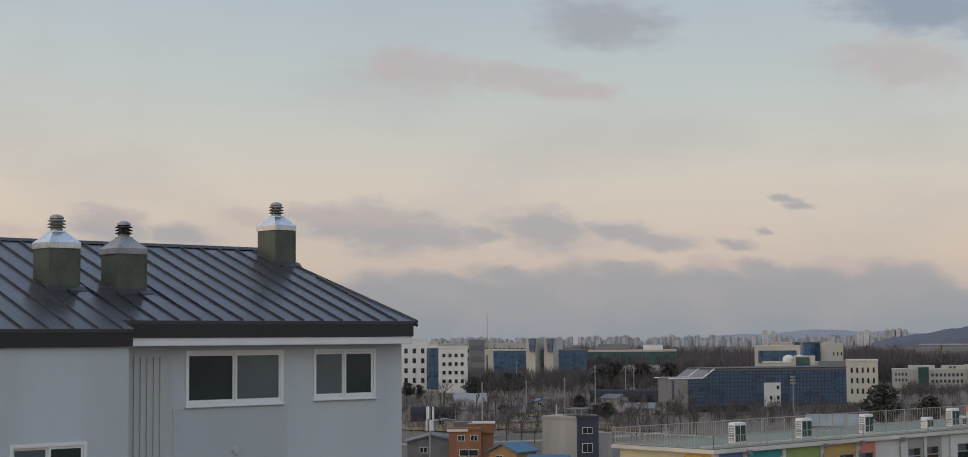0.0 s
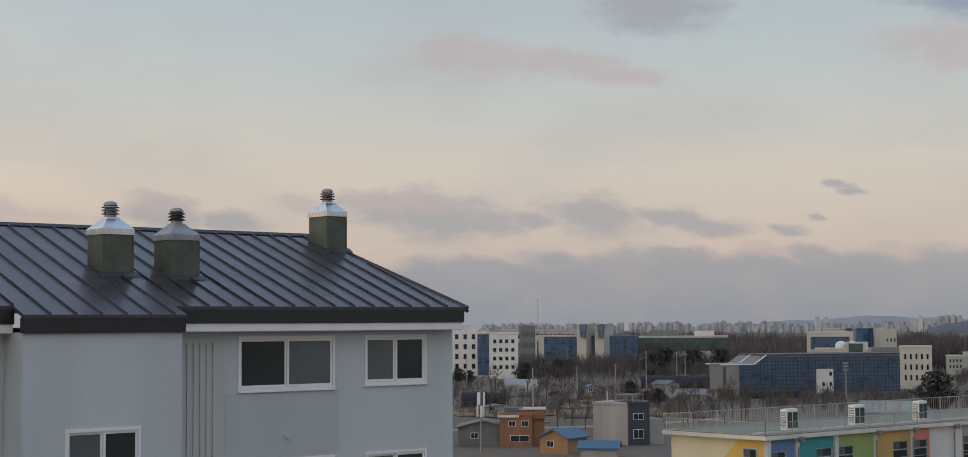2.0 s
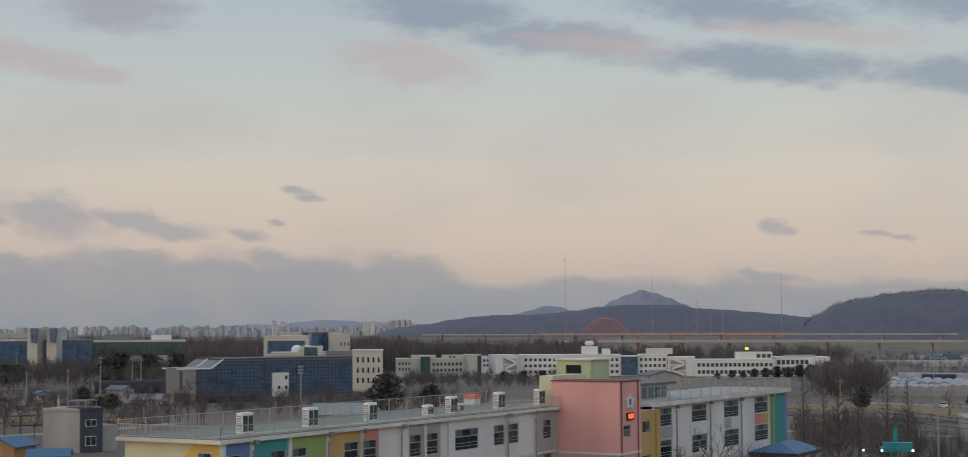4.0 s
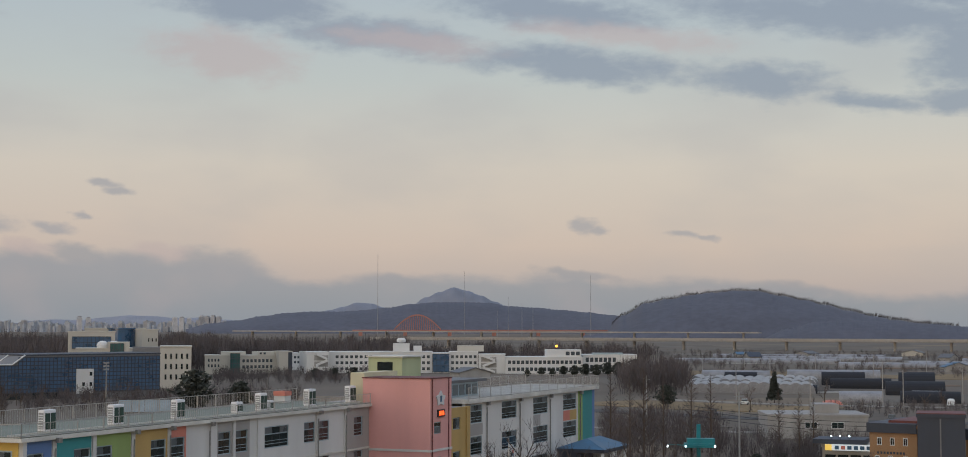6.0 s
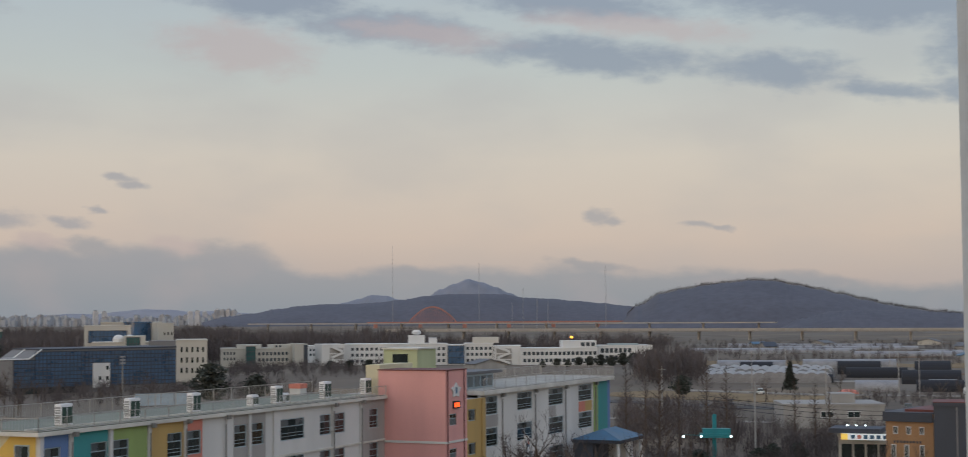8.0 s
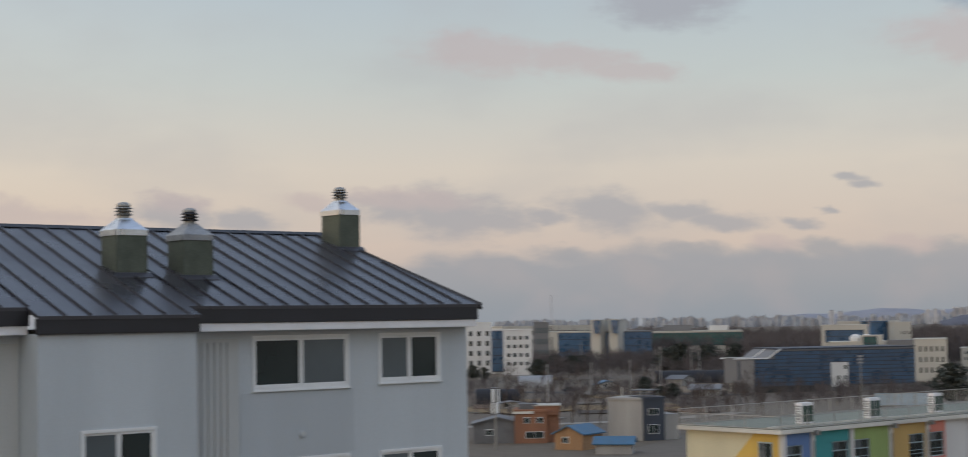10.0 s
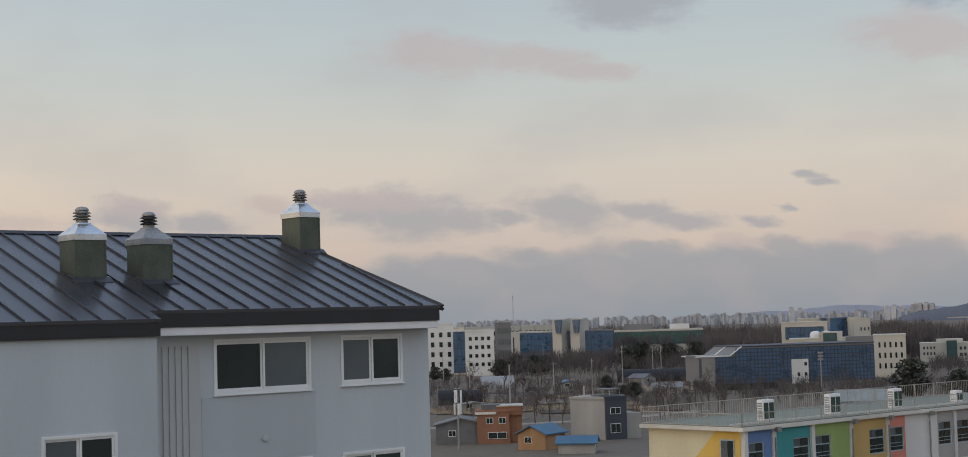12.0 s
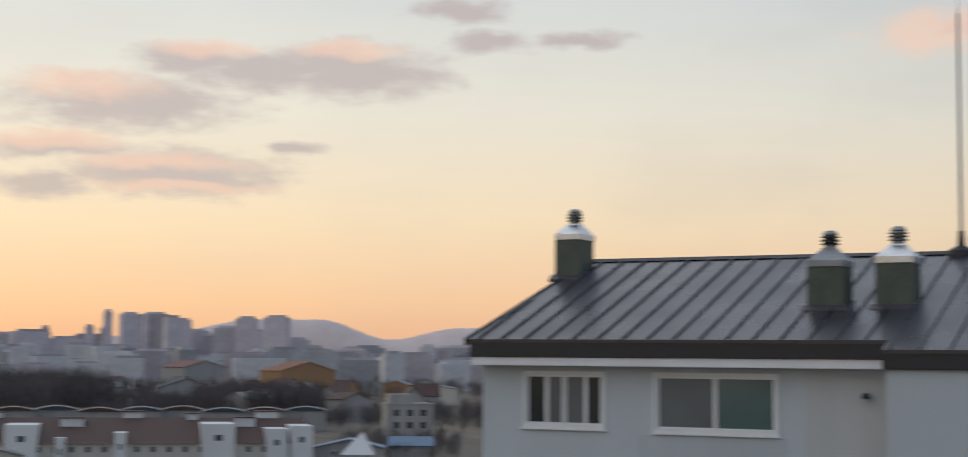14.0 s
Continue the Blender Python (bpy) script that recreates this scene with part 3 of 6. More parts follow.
            for k in (0, 1):
                rod(bm, (x - s * 0.03, y, EAVE_Z - 0.05 + 0.09 * k), (x + s * (hip - 0.03), RIDGE, RIDGE_Z - 0.01 + 0.09 * k), 0.055, sides=4)
            add("gable_trim", bm, fascia_black)
    # standing seams
    n = int((RIGHT - LEFT) / SEAM)
    meshes = {}
    for i in range(n + 1):
        x = LEFT + SEAM_FROM + i * SEAM
        if x < LEFT + 0.05 or x > RIGHT - 0.05:
            continue
        cut = max((LEFT + HIP_LEFT - x) / HIP_LEFT, (x - RIGHT + HIP) / HIP, 0.0)
        inside = any(a < x < b for a, b in STAIRS)
        kind_ = (inside, round(cut, 3))
        if kind_ not in meshes:
            y = (STAIR - 0.12 if inside else EAVE - 0.07)
            y1 = RIDGE - 0.15 - cut * (RIDGE - EAVE)
            bm = bmesh.new()
            prism(bm, [(y, roof_z(y) + t), (y1, roof_z(y1) + t), (y1, roof_z(y1) + t + 0.055), (y, roof_z(y) + t + 0.05)], -0.014, 0.014, "x")
            bmesh.ops.transform(bm, matrix=Matrix.Translation((0, -38, 0)), verts=bm.verts)
            meshes[kind_] = mesh_of("seam", bm, roof_metal)
        s = new("seam", meshes[kind_])
        s.parent, s.location = house, (x - 4.8, 0, 0)
    return house


SEAM, SEAM_FROM = 0.598, 0.222
apartment_house()


# ---- on the roof opposite ----
def roof_chimney(x, y, w, d, h, bright, group):
    """An olive sheet box with a metal hood and a louvred vent; (x, y) is the middle of its foot."""
    foot = roof_z(y - d / 2) + 0.06
    c = thing("roof_chimney", "olive sheet metal chimney box with %s hood" % ("shiny galvanised" if bright else "dull grey"), "chimney", x, y, foot, group=group)
    lift = (roof_z(y + d / 2) - roof_z(y - d / 2))
    hood = galvanised if bright else galvanised_dull
    bm = bmesh.new()
    prism(bm, [(-d / 2, -0.05), (d / 2, lift - 0.05), (d / 2, h), (-d / 2, h)], -w / 2, w / 2, "x")
    part("body", bm, chimney_green, c, bevel=0.012)
    bm = bmesh.new()
    prism(bm, [(-d / 2 - 0.16, -0.1), (d / 2 + 0.1, lift), (d / 2 + 0.1, lift + 0.03), (-d / 2 - 0.02, 0.09), (-d / 2 - 0.16, -0.02)], -w / 2 - 0.13, w / 2 + 0.13, "x")
    part("flashing", bm, roof_metal, c)
    bm = bmesh.new()
    hw, hd, r = w / 2 + 0.025, d / 2 + 0.025, 0.17
    rings = [[(sx * a, sy * b, z) for sx, sy in ((-1, -1), (1, -1), (1, 1), (-1, 1))] for a, b, z in ((hw, hd, h - 0.03), (hw, hd, h + 0.11), (r, r, h + 0.36), (r * 0.9, r * 0.9, h + 0.40))]
    vs = [[bm.verts.new(p) for p in ring] for ring in rings]
    for a, b in zip(vs, vs[1:]):
        for k in range(4):
            bm.faces.new((a[k], a[(k + 1) % 4], b[(k + 1) % 4], b[k]))
    bm.faces.new(vs[-1])
    bm.faces.new(vs[0][::-1])
    part("hood", bm, hood, c)
    z = h + 0.36
    vent = part("vent_pipe", lathe(bmesh.new(), [(0.145, z - 0.04), (0.145, z + 0.10), (0.12, z + 0.11), (0.12, z + 0.34)]), vent_metal, c)
    for k in range(3):
        q = z + 0.13 + k * 0.078
        part("louvre", lathe(bmesh.new(), [(0.13, q + 0.03), (0.215, q - 0.012), (0.22, q - 0.005), (0.135, q + 0.045)]), vent_metal if bright else dark_steel, vent)
    part("vent_cap", lathe(bmesh.new(), [(0.17, z + 0.335), (0.165, z + 0.37), (0.12, z + 0.415), (0.05, z + 0.435)]), vent_metal, vent)
    for s in (-1, 1):
        part("corner_strip", boxes((s * (w / 2 + 0.001) - 0.02, s * (w / 2 + 0.001) + 0.02, -d / 2 - 0.012, -d / 2 - 0.0005, 0.02, h - 0.04)), chimney_green, c)


SMALL = "paired chimneys on the roof slope"
for x, bright, back in ((-9.38, False, 0), (-7.88, True, 0.05), (-3.5, False, -0.02), (-2.13, False, -0.1), (12.25, False, 0.02), (13.4, False, 0.12), (17.68, True, 0.15), (19.4, False, 0.0)):
    roof_chimney(x, 34.62 + back, 0.78, 0.84, 1.02 if bright else 0.98, bright, SMALL)
for x, bright in ((-16.82, True), (4.9, False), (25.75, True)):
    roof_chimney(x, 37.25, 0.66 if bright else 1.14, 0.92, 1.04, bright, "chimneys on the ridge")


def television_antenna():
    x, y, z = -4.75, 38.2, RIDGE_Z + 0.1
    a = thing("television_antenna", "dark thin metal television antenna mast with three toothed booms", "antenna", x, y, z)
    part("mast", rod(bmesh.new(), (0, 0, -0.05), (0, 0, 3.3), 0.03, 0.022), galvanised_dull, a)
    part("foot", lathe(bmesh.new(), [(0.32, -0.15), (0.3, 0.05), (0.1, 0.14), (0.06, 0.42)]), dark_steel, a)
    for h, half, reach, n in ((1.58, 0.82, 0.72, 7), (2.46, 0.66, 0.34, 9), (3.22, 0.5, 0.14, 5)):
        boom = part("boom", rod(bmesh.new(), (-half, -0.12, h - 0.06), (half, 0.12, h + 0.07), 0.022), dark_steel, a)
        for i in range(n):
            q = -half + 2 * half * i / (n - 1)
            r = reach * (1 - 0.45 * i / n) + 0.05
            part("tooth", rod(bmesh.new(), (q - r * 0.75, q * 0.18 - r, h + q * 0.1 + 0.02), (q + r * 0.75, q * 0.18 + r, h + q * 0.1 + 0.02), 0.011, sides=5), dark_steel, boom)
    for h in (1.58, 2.46):
        for s in (-1, 1):
            part("brace", rod(bmesh.new(), (0, 0, h - 0.55), (s * 0.45, 0.05 * s, h - 0.02), 0.01, sides=5), galvanised_dull, a)
    part("cable", rod(bmesh.new(), (0.22, 0, 0), (0.2, 0, 0.85), 0.014, sides=5), dark_steel, a)
    part("cable_loop", rod(bmesh.new(), (0.2, 0, 0.85), (0.02, 0, 1.0), 0.02, sides=5), dark_steel, a)
    for h in (0.35, 0.62):
        part("step", rod(bmesh.new(), (-0.2, 0, h), (0.12, 0, h), 0.012, sides=5), dark_steel, a)


television_antenna()
m = thing("lightning_mast", "tall thin grey lightning rod on the ridge", "mast", -7.2, 38.2, RIDGE_Z + 0.1)
part("pole", rod(bmesh.new(), (0, 0, 0), (0, 0, 5.75), 0.05, 0.04), galvanised_dull, m)
part("tip", rod(bmesh.new(), (0, 0, 5.75), (0, 0, 6.1), 0.015, 0.004), dark_steel, m)
part("foot", lathe(bmesh.new(), [(0.34, -0.15), (0.32, 0.04), (0.1, 0.16), (0.07, 0.5)]), dark_steel, m)
for x in (-8.1, -3.25, 13.5):
    l = thing("wall_lamp", "small dark round lamp on the recessed wall", "lamp", x, WALL - 0.035, 21.32, group="wall lamps under the eaves")
    part("bracket", boxes((-0.02, 0.02, -0.08, 0.0, 0.02, 0.06)), dark_steel, l)
    part("head", lathe(bmesh.new(), [(0.03, -0.06), (0.085, -0.05), (0.09, 0.0), (0.05, 0.06), (0.02, 0.07)], 0, -0.13), dark_steel, l)
v = thing("wall_vent", "small round grey vent in the wall", "vent", 21.4, WALL - 0.012, 19.33)
part("ring", rod(bmesh.new(), (0, 0.01, 0), (0, -0.05, 0), 0.09, sides=14), wall_paint_dark, v)
part("grille", rod(bmesh.new(), (0, -0.051, 0), (0, -0.06, 0), 0.06, sides=14), wall_panel, v)


# ---- the school ----
SY, STOP = 72.2, 13.72
SCHOOL_BAYS = [(87.5, 90.5, "blue"), (91.0, 95.0, "teal"), (95.6, 99.8, "green"), (100.3, 104.6, "mustard"), (105.0, 107.2, "coral"),
               (111.8, 114.0, "grey"), (114.5, 116.8, "grey"), (134.3, 138.95, "grey")]
SCHOOL_WINDOWS = [(87.9, 89.6), (93.0, 94.9), (95.6, 97.5), (102.4, 104.4), (105.1, 107.0), (111.9, 113.8), (114.6, 116.5), (119.3, 123.4), (126.2, 128.2),
                  (128.9, 130.9), (135.8, 137.6)]
RIGHT_WINDOWS = [(150.6, 153.6), (159.0, 163.3), (168.4, 173.0), (178.2, 182.8)]


def school_window(parent, x0, x1, y, z0, z1):
    n = 3 if x1 - x0 > 2.5 else 2
    w = part("window", boxes((x0, x1, y - 0.02, y + 0.06, z1 - 0.08, z1), (x0, x1, y - 0.02, y + 0.06, z0, z0 + 0.08), (x0, x0 + 0.08, y - 0.02, y + 0.06, z0 + 0.08, z1 - 0.08),
                             (x1 - 0.08, x1, y - 0.02, y + 0.06, z0 + 0.08, z1 - 0.08), (x0 + 0.08, x1 - 0.08, y - 0.02, y + 0.06, z1 - 0.72, z1 - 0.64)), alu_blue, parent, "blue grey aluminium window frame")
    s = (x1 - x0 - 0.16) / n
    for i in range(n):
        a = x0 + 0.08 + s * i
        part("pane", boxes((a + 0.03, a + s - 0.03, y + 0.02, y + 0.035, z1 - 0.63, z1 - 0.09)), glass_dark if i % 2 else glass_grey, w)
        part("pane", boxes((a + 0.03, a + s - 0.03, y + 0.02, y + 0.035, z0 + 0.09, z1 - 0.73)), glass_dark, w)
    for h in (0.35, 0.62):
        part("guard_bar", boxes((x0 + 0.06, x1 - 0.06, y - 0.07, y - 0.03, z0 + h, z0 + h + 0.04)), alu_blue, w)
    return w


def railing(x0, y0, x1, y1, z, h, name_, label, step_=0.3, group=""):
    """A steel railing between two points: posts, rails, and thin bars."""
    r = thing(name_, label, "railing", x0, y0, z, math.degrees(math.atan2(y1 - y0, x1 - x0)), group)
    L_ = math.hypot(x1 - x0, y1 - y0)
    for q in (h, 0.12):
        part("rail", boxes((0, L_, -0.03, 0.03, q - 0.05, q)), rail_steel, r)
    n = max(2, round(L_ / 3.0))
    post = mesh_of("post", boxes((-0.03, 0.03, -0.03, 0.03, 0, h)), rail_steel)
    for i in range(n + 1):
        p = new("post", post)
        p.parent, p.location = r, (L_ * i / n, 0, 0)
    bm = bmesh.new()
    k = int(L_ / step_)
    for i in range(1, k):
        x = L_ * i / k
        box(bm, x - 0.009, x + 0.009, -0.009, 0.009, 0.12, h - 0.05)
    tagged(part("baluster_run", bm, rail_steel, r), kind="stuff")
    return r


def school():
    s = thing("school_building", "long pale school building with pastel painted bays and flat roof", "building", 0, 0, 0)
    floors = [STOP - 0.85 - 3.3 * k for k in range(3)]
    holes = [(a, b, z - 1.9, z) for a, b in SCHOOL_WINDOWS for z in floors]
    part("front_wall", wall_with_holes(87.5, 139.0, SY, SY + 0.3, 0, STOP, holes), school_white, s, "off-white painted wall")
    part("core", boxes((87.82, 189.2, SY + 1.5, SY + 9.2, 0, STOP - 0.1)), school_grey, s)
    part("end_wall", boxes((87.5, 87.8, SY + 0.302, SY + 9.2, 0, STOP)), cream_paint, s, "cream end wall")
    for a, b, c in SCHOOL_BAYS:
        m = school_grey if c == "grey" else school_paints[c]
        hs = [h for h in holes if a <= h[0] and h[1] <= b]
        part("painted_bay", wall_with_holes(a, b, SY - 0.03, SY - 0.001, 3.4, STOP - 0.03, [h for h in hs if h[2] > 3.4]), m, s, c + " painted bay")
    for x in (87.55, 90.75, 95.3, 100.05, 104.8, 110.9, 114.25, 118.2, 128.55, 134.0):
        part("pilaster", boxes((x - 0.2, x + 0.2, SY - 0.12, SY - 0.031, 0, STOP - 0.01)), school_white, s)
    for a, b in SCHOOL_WINDOWS:
        for z in floors[:3]:
            school_window(s, a, b, SY + 0.06, z - 1.9, z)
    part("storey_band", boxes((107.3, 138.9, SY - 0.14, SY - 0.032, 9.62, 9.8)), cornice_white, s)
    # diagonal yellow flash and window on the end wall
    bm = bmesh.new()
    prism(bm, [(SY + 0.4, STOP - 0.05), (SY + 2.6, STOP - 0.05), (SY + 6.0, STOP - 3.4), (SY + 6.0, 4.0), (SY + 0.4, 4.0)], 87.46, 87.497, "x")
    part("painted_flash", bm, school_paints["yellow"], s, "yellow painted diagonal flash")
    w = part("window", boxes((87.41, 87.455, SY + 0.9, SY + 2.2, STOP - 2.3, STOP - 0.6)), alu_blue, s, "blue grey aluminium window frame")
    part("pane", boxes((87.38, 87.408, SY + 1.0, SY + 1.52, STOP - 2.2, STOP - 0.7)), glass_dark, w)
    part("pane", boxes((87.38, 87.408, SY + 1.58, SY + 2.1, STOP - 2.2, STOP - 0.7)), glass_grey, w)
    # roofs and cornices
    part("roof", boxes((86.9, 139.0, SY - 0.35, SY + 9.6, STOP + 0.002, STOP + 0.30)), cornice_white, s, "grubby white concrete roof edge", bevel=0.03)
    part("roof_coating", boxes((87.1, 138.9, SY - 0.15, SY + 9.4, STOP + 0.304, STOP + 0.36)), roof_green, s, "faded green roof coating")
    part("roof_kerb", boxes((87.1, 138.9, SY + 0.9, SY + 1.05, STOP + 0.362, STOP + 0.5)), cornice_white, s)
    # pink stair tower
    t = 16.48
    part("stair_tower", wall_with_holes(139.02, 144.0, 65.5, 65.8, 0, t, [(139.9, 141.5, 12.25 - 3.4 * k - 1.15, 12.25 - 3.4 * k) for k in range(3)]), school_paints["pink"], s, "salmon pink stair tower front")
    part("stair_tower_side", boxes((139.02, 139.3, 65.802, 72.9, 0, t)), school_paints["pink"], s, "salmon pink stair tower side")
    part("stair_tower_back", boxes((139.32, 144, 65.81, 72.9, 0, t - 0.03)), school_paints["pink"], s)
    part("tower_coping", boxes((138.96, 144.06, 65.44, 73.0, t, t + 0.1)), red_sheet, s)
    part("tower_band", boxes((138.95, 144.0, 65.40, 65.495, 9.4, 9.62), (138.95, 139.015, 65.5, 72.2, 9.4, 9.62)), school_white, s, "white painted band")
    part("downpipe", rod(bmesh.new(), (139.35, 65.42, 0), (139.35, 65.42, t), 0.06), red_sheet, s)
    part("downpipe", rod(bmesh.new(), (143.2, 65.42, 0), (143.2, 65.42, t), 0.05), red_sheet, s)
    for k in range(3):
        z = 12.25 - 3.4 * k
        w = part("window", boxes((139.9, 141.5, 65.56, 65.62, z - 1.15, z)), alu_blue, s)
        for a, b in ((139.98, 140.66), (140.74, 141.42)):
            part("pane", boxes((a, b, 65.54, 65.558, z - 1.07, z - 0.5)), glass_grey, w)
            part("pane", boxes((a, b, 65.54, 65.558, z - 0.42, z - 0.08)), glass_dark, w)
    # yellow bay beside the tower
    part("yellow_bay", wall_with_holes(144.02, 149.1, 65.7, 66.0, 0, 13.4, [(144.8, 146.6, 12.4 - 3.4 * k - 1.2, 12.4 - 3.4 * k) for k in range(3)]), school_paints["mustard"], s, "mustard painted bay")
    part("yellow_bay_core", boxes((144.02, 149.1, 66.01, 73.6, 0, 13.35)), school_grey, s)
    part("downpipe", rod(bmesh.new(), (148.0, 65.6, 0), (148.0, 65.6, 13.4), 0.07), school_paints["mustard"], s)
    for k in range(3):
        z = 12.4 - 3.4 * k
        w = part("window", boxes((144.8, 146.6, 65.8, 65.86, z - 1.2, z)), alu_blue, s)
        part("pane", boxes((144.9, 145.65, 65.77, 65.798, z - 1.1, z - 0.1)), glass_dark, w)
        part("pane", boxes((145.75, 146.5, 65.77, 65.798, z - 1.1, z - 0.1)), glass_grey, w)
    # right wing
    ws = [(a, b, 13.4 - 3.3 * k - 1.95, 13.4 - 3.3 * k) for a, b in RIGHT_WINDOWS for k in range(3)]
    part("wing_wall", wall_with_holes(149.12, 189.5, 66.3, 66.6, 0, 13.6, ws), school_white, s, "off-white painted wing wall")
    part("wing_core", boxes((149.12, 189.4, 67.9, SY + 1.45, 0, 13.55)), school_grey, s)
    part("wing_end", boxes((189.2, 189.5, 66.602, 75.5, 0, 13.6)), school_white, s)
    for a, b, c, z0, z1 in ((183.4, 185.0, "green", 3, 13.55), (185.0, 188.5, "teal", 3, 13.55), (188.5, 189.45, "blue", 3, 13.55), (178.2, 180.4, "coral", 10.2, 11.4),
                            (180.4, 182.8, "mustard", 10.2, 11.4), (149.2, 150.5, "grey", 3, 13.5), (168.4, 170.6, "grey", 10.2, 11.4), (149.2, 153.7, "grey", 10.2, 11.4)):
        part("painted_bay", boxes((a, b, 66.27 if c != "grey" or b < 150.6 else 66.28, 66.298, z0, z1)), school_grey if c == "grey" else school_paints[c], s)
    for a, b, z0, z1 in ws:
        if z0 > 3:
            school_window(s, a, b, 66.36, z0, z1)
    for x in (154.7, 164.1, 173.6, 184.0):
        part("downpipe", rod(bmesh.new(), (x, 66.18, 0), (x, 66.18, 13.0), 0.07), vent_metal, s)
        part("rain_hopper", boxes((x - 0.2, x + 0.2, 65.85, 66.2, 13.2, 13.6)), vent_metal, s)
    for x in (90.75, 100.05, 104.8, 110.4, 128.55, 134.0):
        part("downpipe", rod(bmesh.new(), (x, SY - 0.2, 0), (x, SY - 0.2, 13.1), 0.06), vent_metal, s)
        part("rain_hopper", boxes((x - 0.2, x + 0.2, SY - 0.62, SY - 0.36, 13.5, 13.85)), vent_metal, s)
    part("roof", boxes((149.0, 190.0, 65.8, 76, 13.602, 14.05)), cornice_white, s, "grubby white concrete roof edge", bevel=0.03)
    part("roof_coating", boxes((149.3, 189.7, 66.1, 75.7, 14.054, 14.1)), concrete, s, "grey weathered roof coating")
    # rooms on the roof
    part("roof_room", boxes((139.6, 147, 73.05, 74.6, 14.0, 17.0)), cream_paint, s, "cream roof stair room")
    part("roof_room", boxes((150, 154.6, 74, 78, 14.1, 18.3)), surface("pale_lime_render", (0.42, 0.46, 0.28), 0.85, 0, 12, 0.06, 0.4, 0.1, 0.2, True), s, "pale lime roof room")
    part("room_coping", boxes((149.8, 154.8, 73.8, 78.2, 18.302, 18.45)), cornice_white, s)
    part("room_window", boxes((149.93, 149.996, 75.1, 76.9, 16.9, 17.8)), glass_dark, s)
    part("link_roof", boxes((144.1, 160, 68.5, 74, 15.6, 15.9)), grey_sheet, s, "grey blue sheet roof")
    part("link_glazing", boxes((149.2, 158, 68.7, 73.8, 14.06, 15.59)), alu_blue, s)
    for i in range(5):
        part("pane", boxes((149.6 + i * 1.7, 150.9 + i * 1.7, 68.66, 68.698, 14.3, 15.4)), glass_grey, s)
    return s


school()
e = thing("school_emblem", "silver five-pointed emblem on the pink wall", "emblem", 141.3, 65.46, 14.5)
bm = bmesh.new()
prism(bm, [((1.15 if i % 2 == 0 else 0.75) * math.sin(i * math.pi / 5), (0.8 if i % 2 == 0 else 0.5) * math.cos(i * math.pi / 5)) for i in range(10)], -0.06, 0.03)
part("star", bm, office_white, e)
part("disc", boxes((-0.2, 0.2, -0.09, -0.062, -0.3, 0.3)), blue_sheet, e, "blue centre", bevel=0.01)
k = thing("wall_clock", "black box display with glowing red digits", "clock", 141.3, 65.42, 13.1)
part("case", boxes((-0.75, 0.75, -0.1, 0.07, -0.36, 0.36)), dark_steel, k, bevel=0.02)
for a in (-0.45, -0.02, 0.38):
    part("digit", boxes((a - 0.14, a + 0.14, -0.125, -0.101, -0.22, 0.22)), clock_red, k, "glowing red digit bar")


def outdoor_unit(x, y, w, h, z):
    u = thing("air_conditioner", "white outdoor air conditioner unit with dark green grilles", "air conditioner", x, y, z, group="air conditioner units on the school roof")
    part("case", boxes((-w / 2, w / 2, -0.3, 0.3, 0.12, h)), white_trim, u, bevel=0.03)
    part("side_grille", boxes((-w / 2 - 0.02, -w / 2 - 0.001, -0.22, 0.22, 0.28, h - 0.2)), galvanised_dull, u)
    for s in (-1, 1):
        part("front_grille", boxes((s * w * 0.24 - w * 0.2, s * w * 0.24 + w * 0.2, -0.325, -0.301, 0.25, h - 0.22)), chimney_dark, u, "dark green grille")
        part("skid", boxes((s * w * 0.35 - 0.06, s * w * 0.35 + 0.06, -0.3, 0.3, 0, 0.118)), vent_metal, u)
    for i in range(6):
        part("slat", boxes((-w / 2 - 0.035, -w / 2 - 0.0205, -0.2, 0.2, 0.34 + i * (h - 0.55) / 6, 0.40 + i * (h - 0.55) / 6)), pvc, u)


chimney_dark = surface("dark_green_grille", (0.02, 0.055, 0.04), 0.6, 0, 12, 0.1, 1, 0.2, 0.1)
for x, w, h in ((91.9, 1.3, 1.72), (100.0, 1.3, 1.72), (108.3, 1.15, 1.72), (117.2, 1.0, 1.1), (121.2, 1.15, 1.72), (122.6, 0.6, 1.0), (129.9, 1.3, 1.75), (138.0, 1.3, 1.75)):
    outdoor_unit(x, 73.75, w, h * 0.95, STOP + 0.365)
ROOF = STOP + 0.3
railing(86.95, SY - 0.28, 138.8, SY - 0.28, ROOF, 0.98, "roof_railing", "pale steel railing along the school roof edge", 0.28, "school roof railings")
railing(86.95, SY - 0.28, 86.95, SY + 9.4, ROOF, 0.98, "roof_railing", "pale steel railing along the school roof edge", 0.28, "school roof railings")
railing(86.95, SY + 9.4, 141, SY + 9.4, ROOF, 1.25, "roof_railing", "pale steel railing along the school roof edge", 0.28, "school roof railings")
railing(149.1, 65.9, 189.8, 65.9, 14.05, 1.3, "roof_railing", "pale steel railing along the school roof edge", 0.28, "school roof railings")
railing(189.9, 65.9, 189.9, 75.8, 14.05, 1.3, "roof_railing", "pale steel railing along the school roof edge", 0.28, "school roof railings")
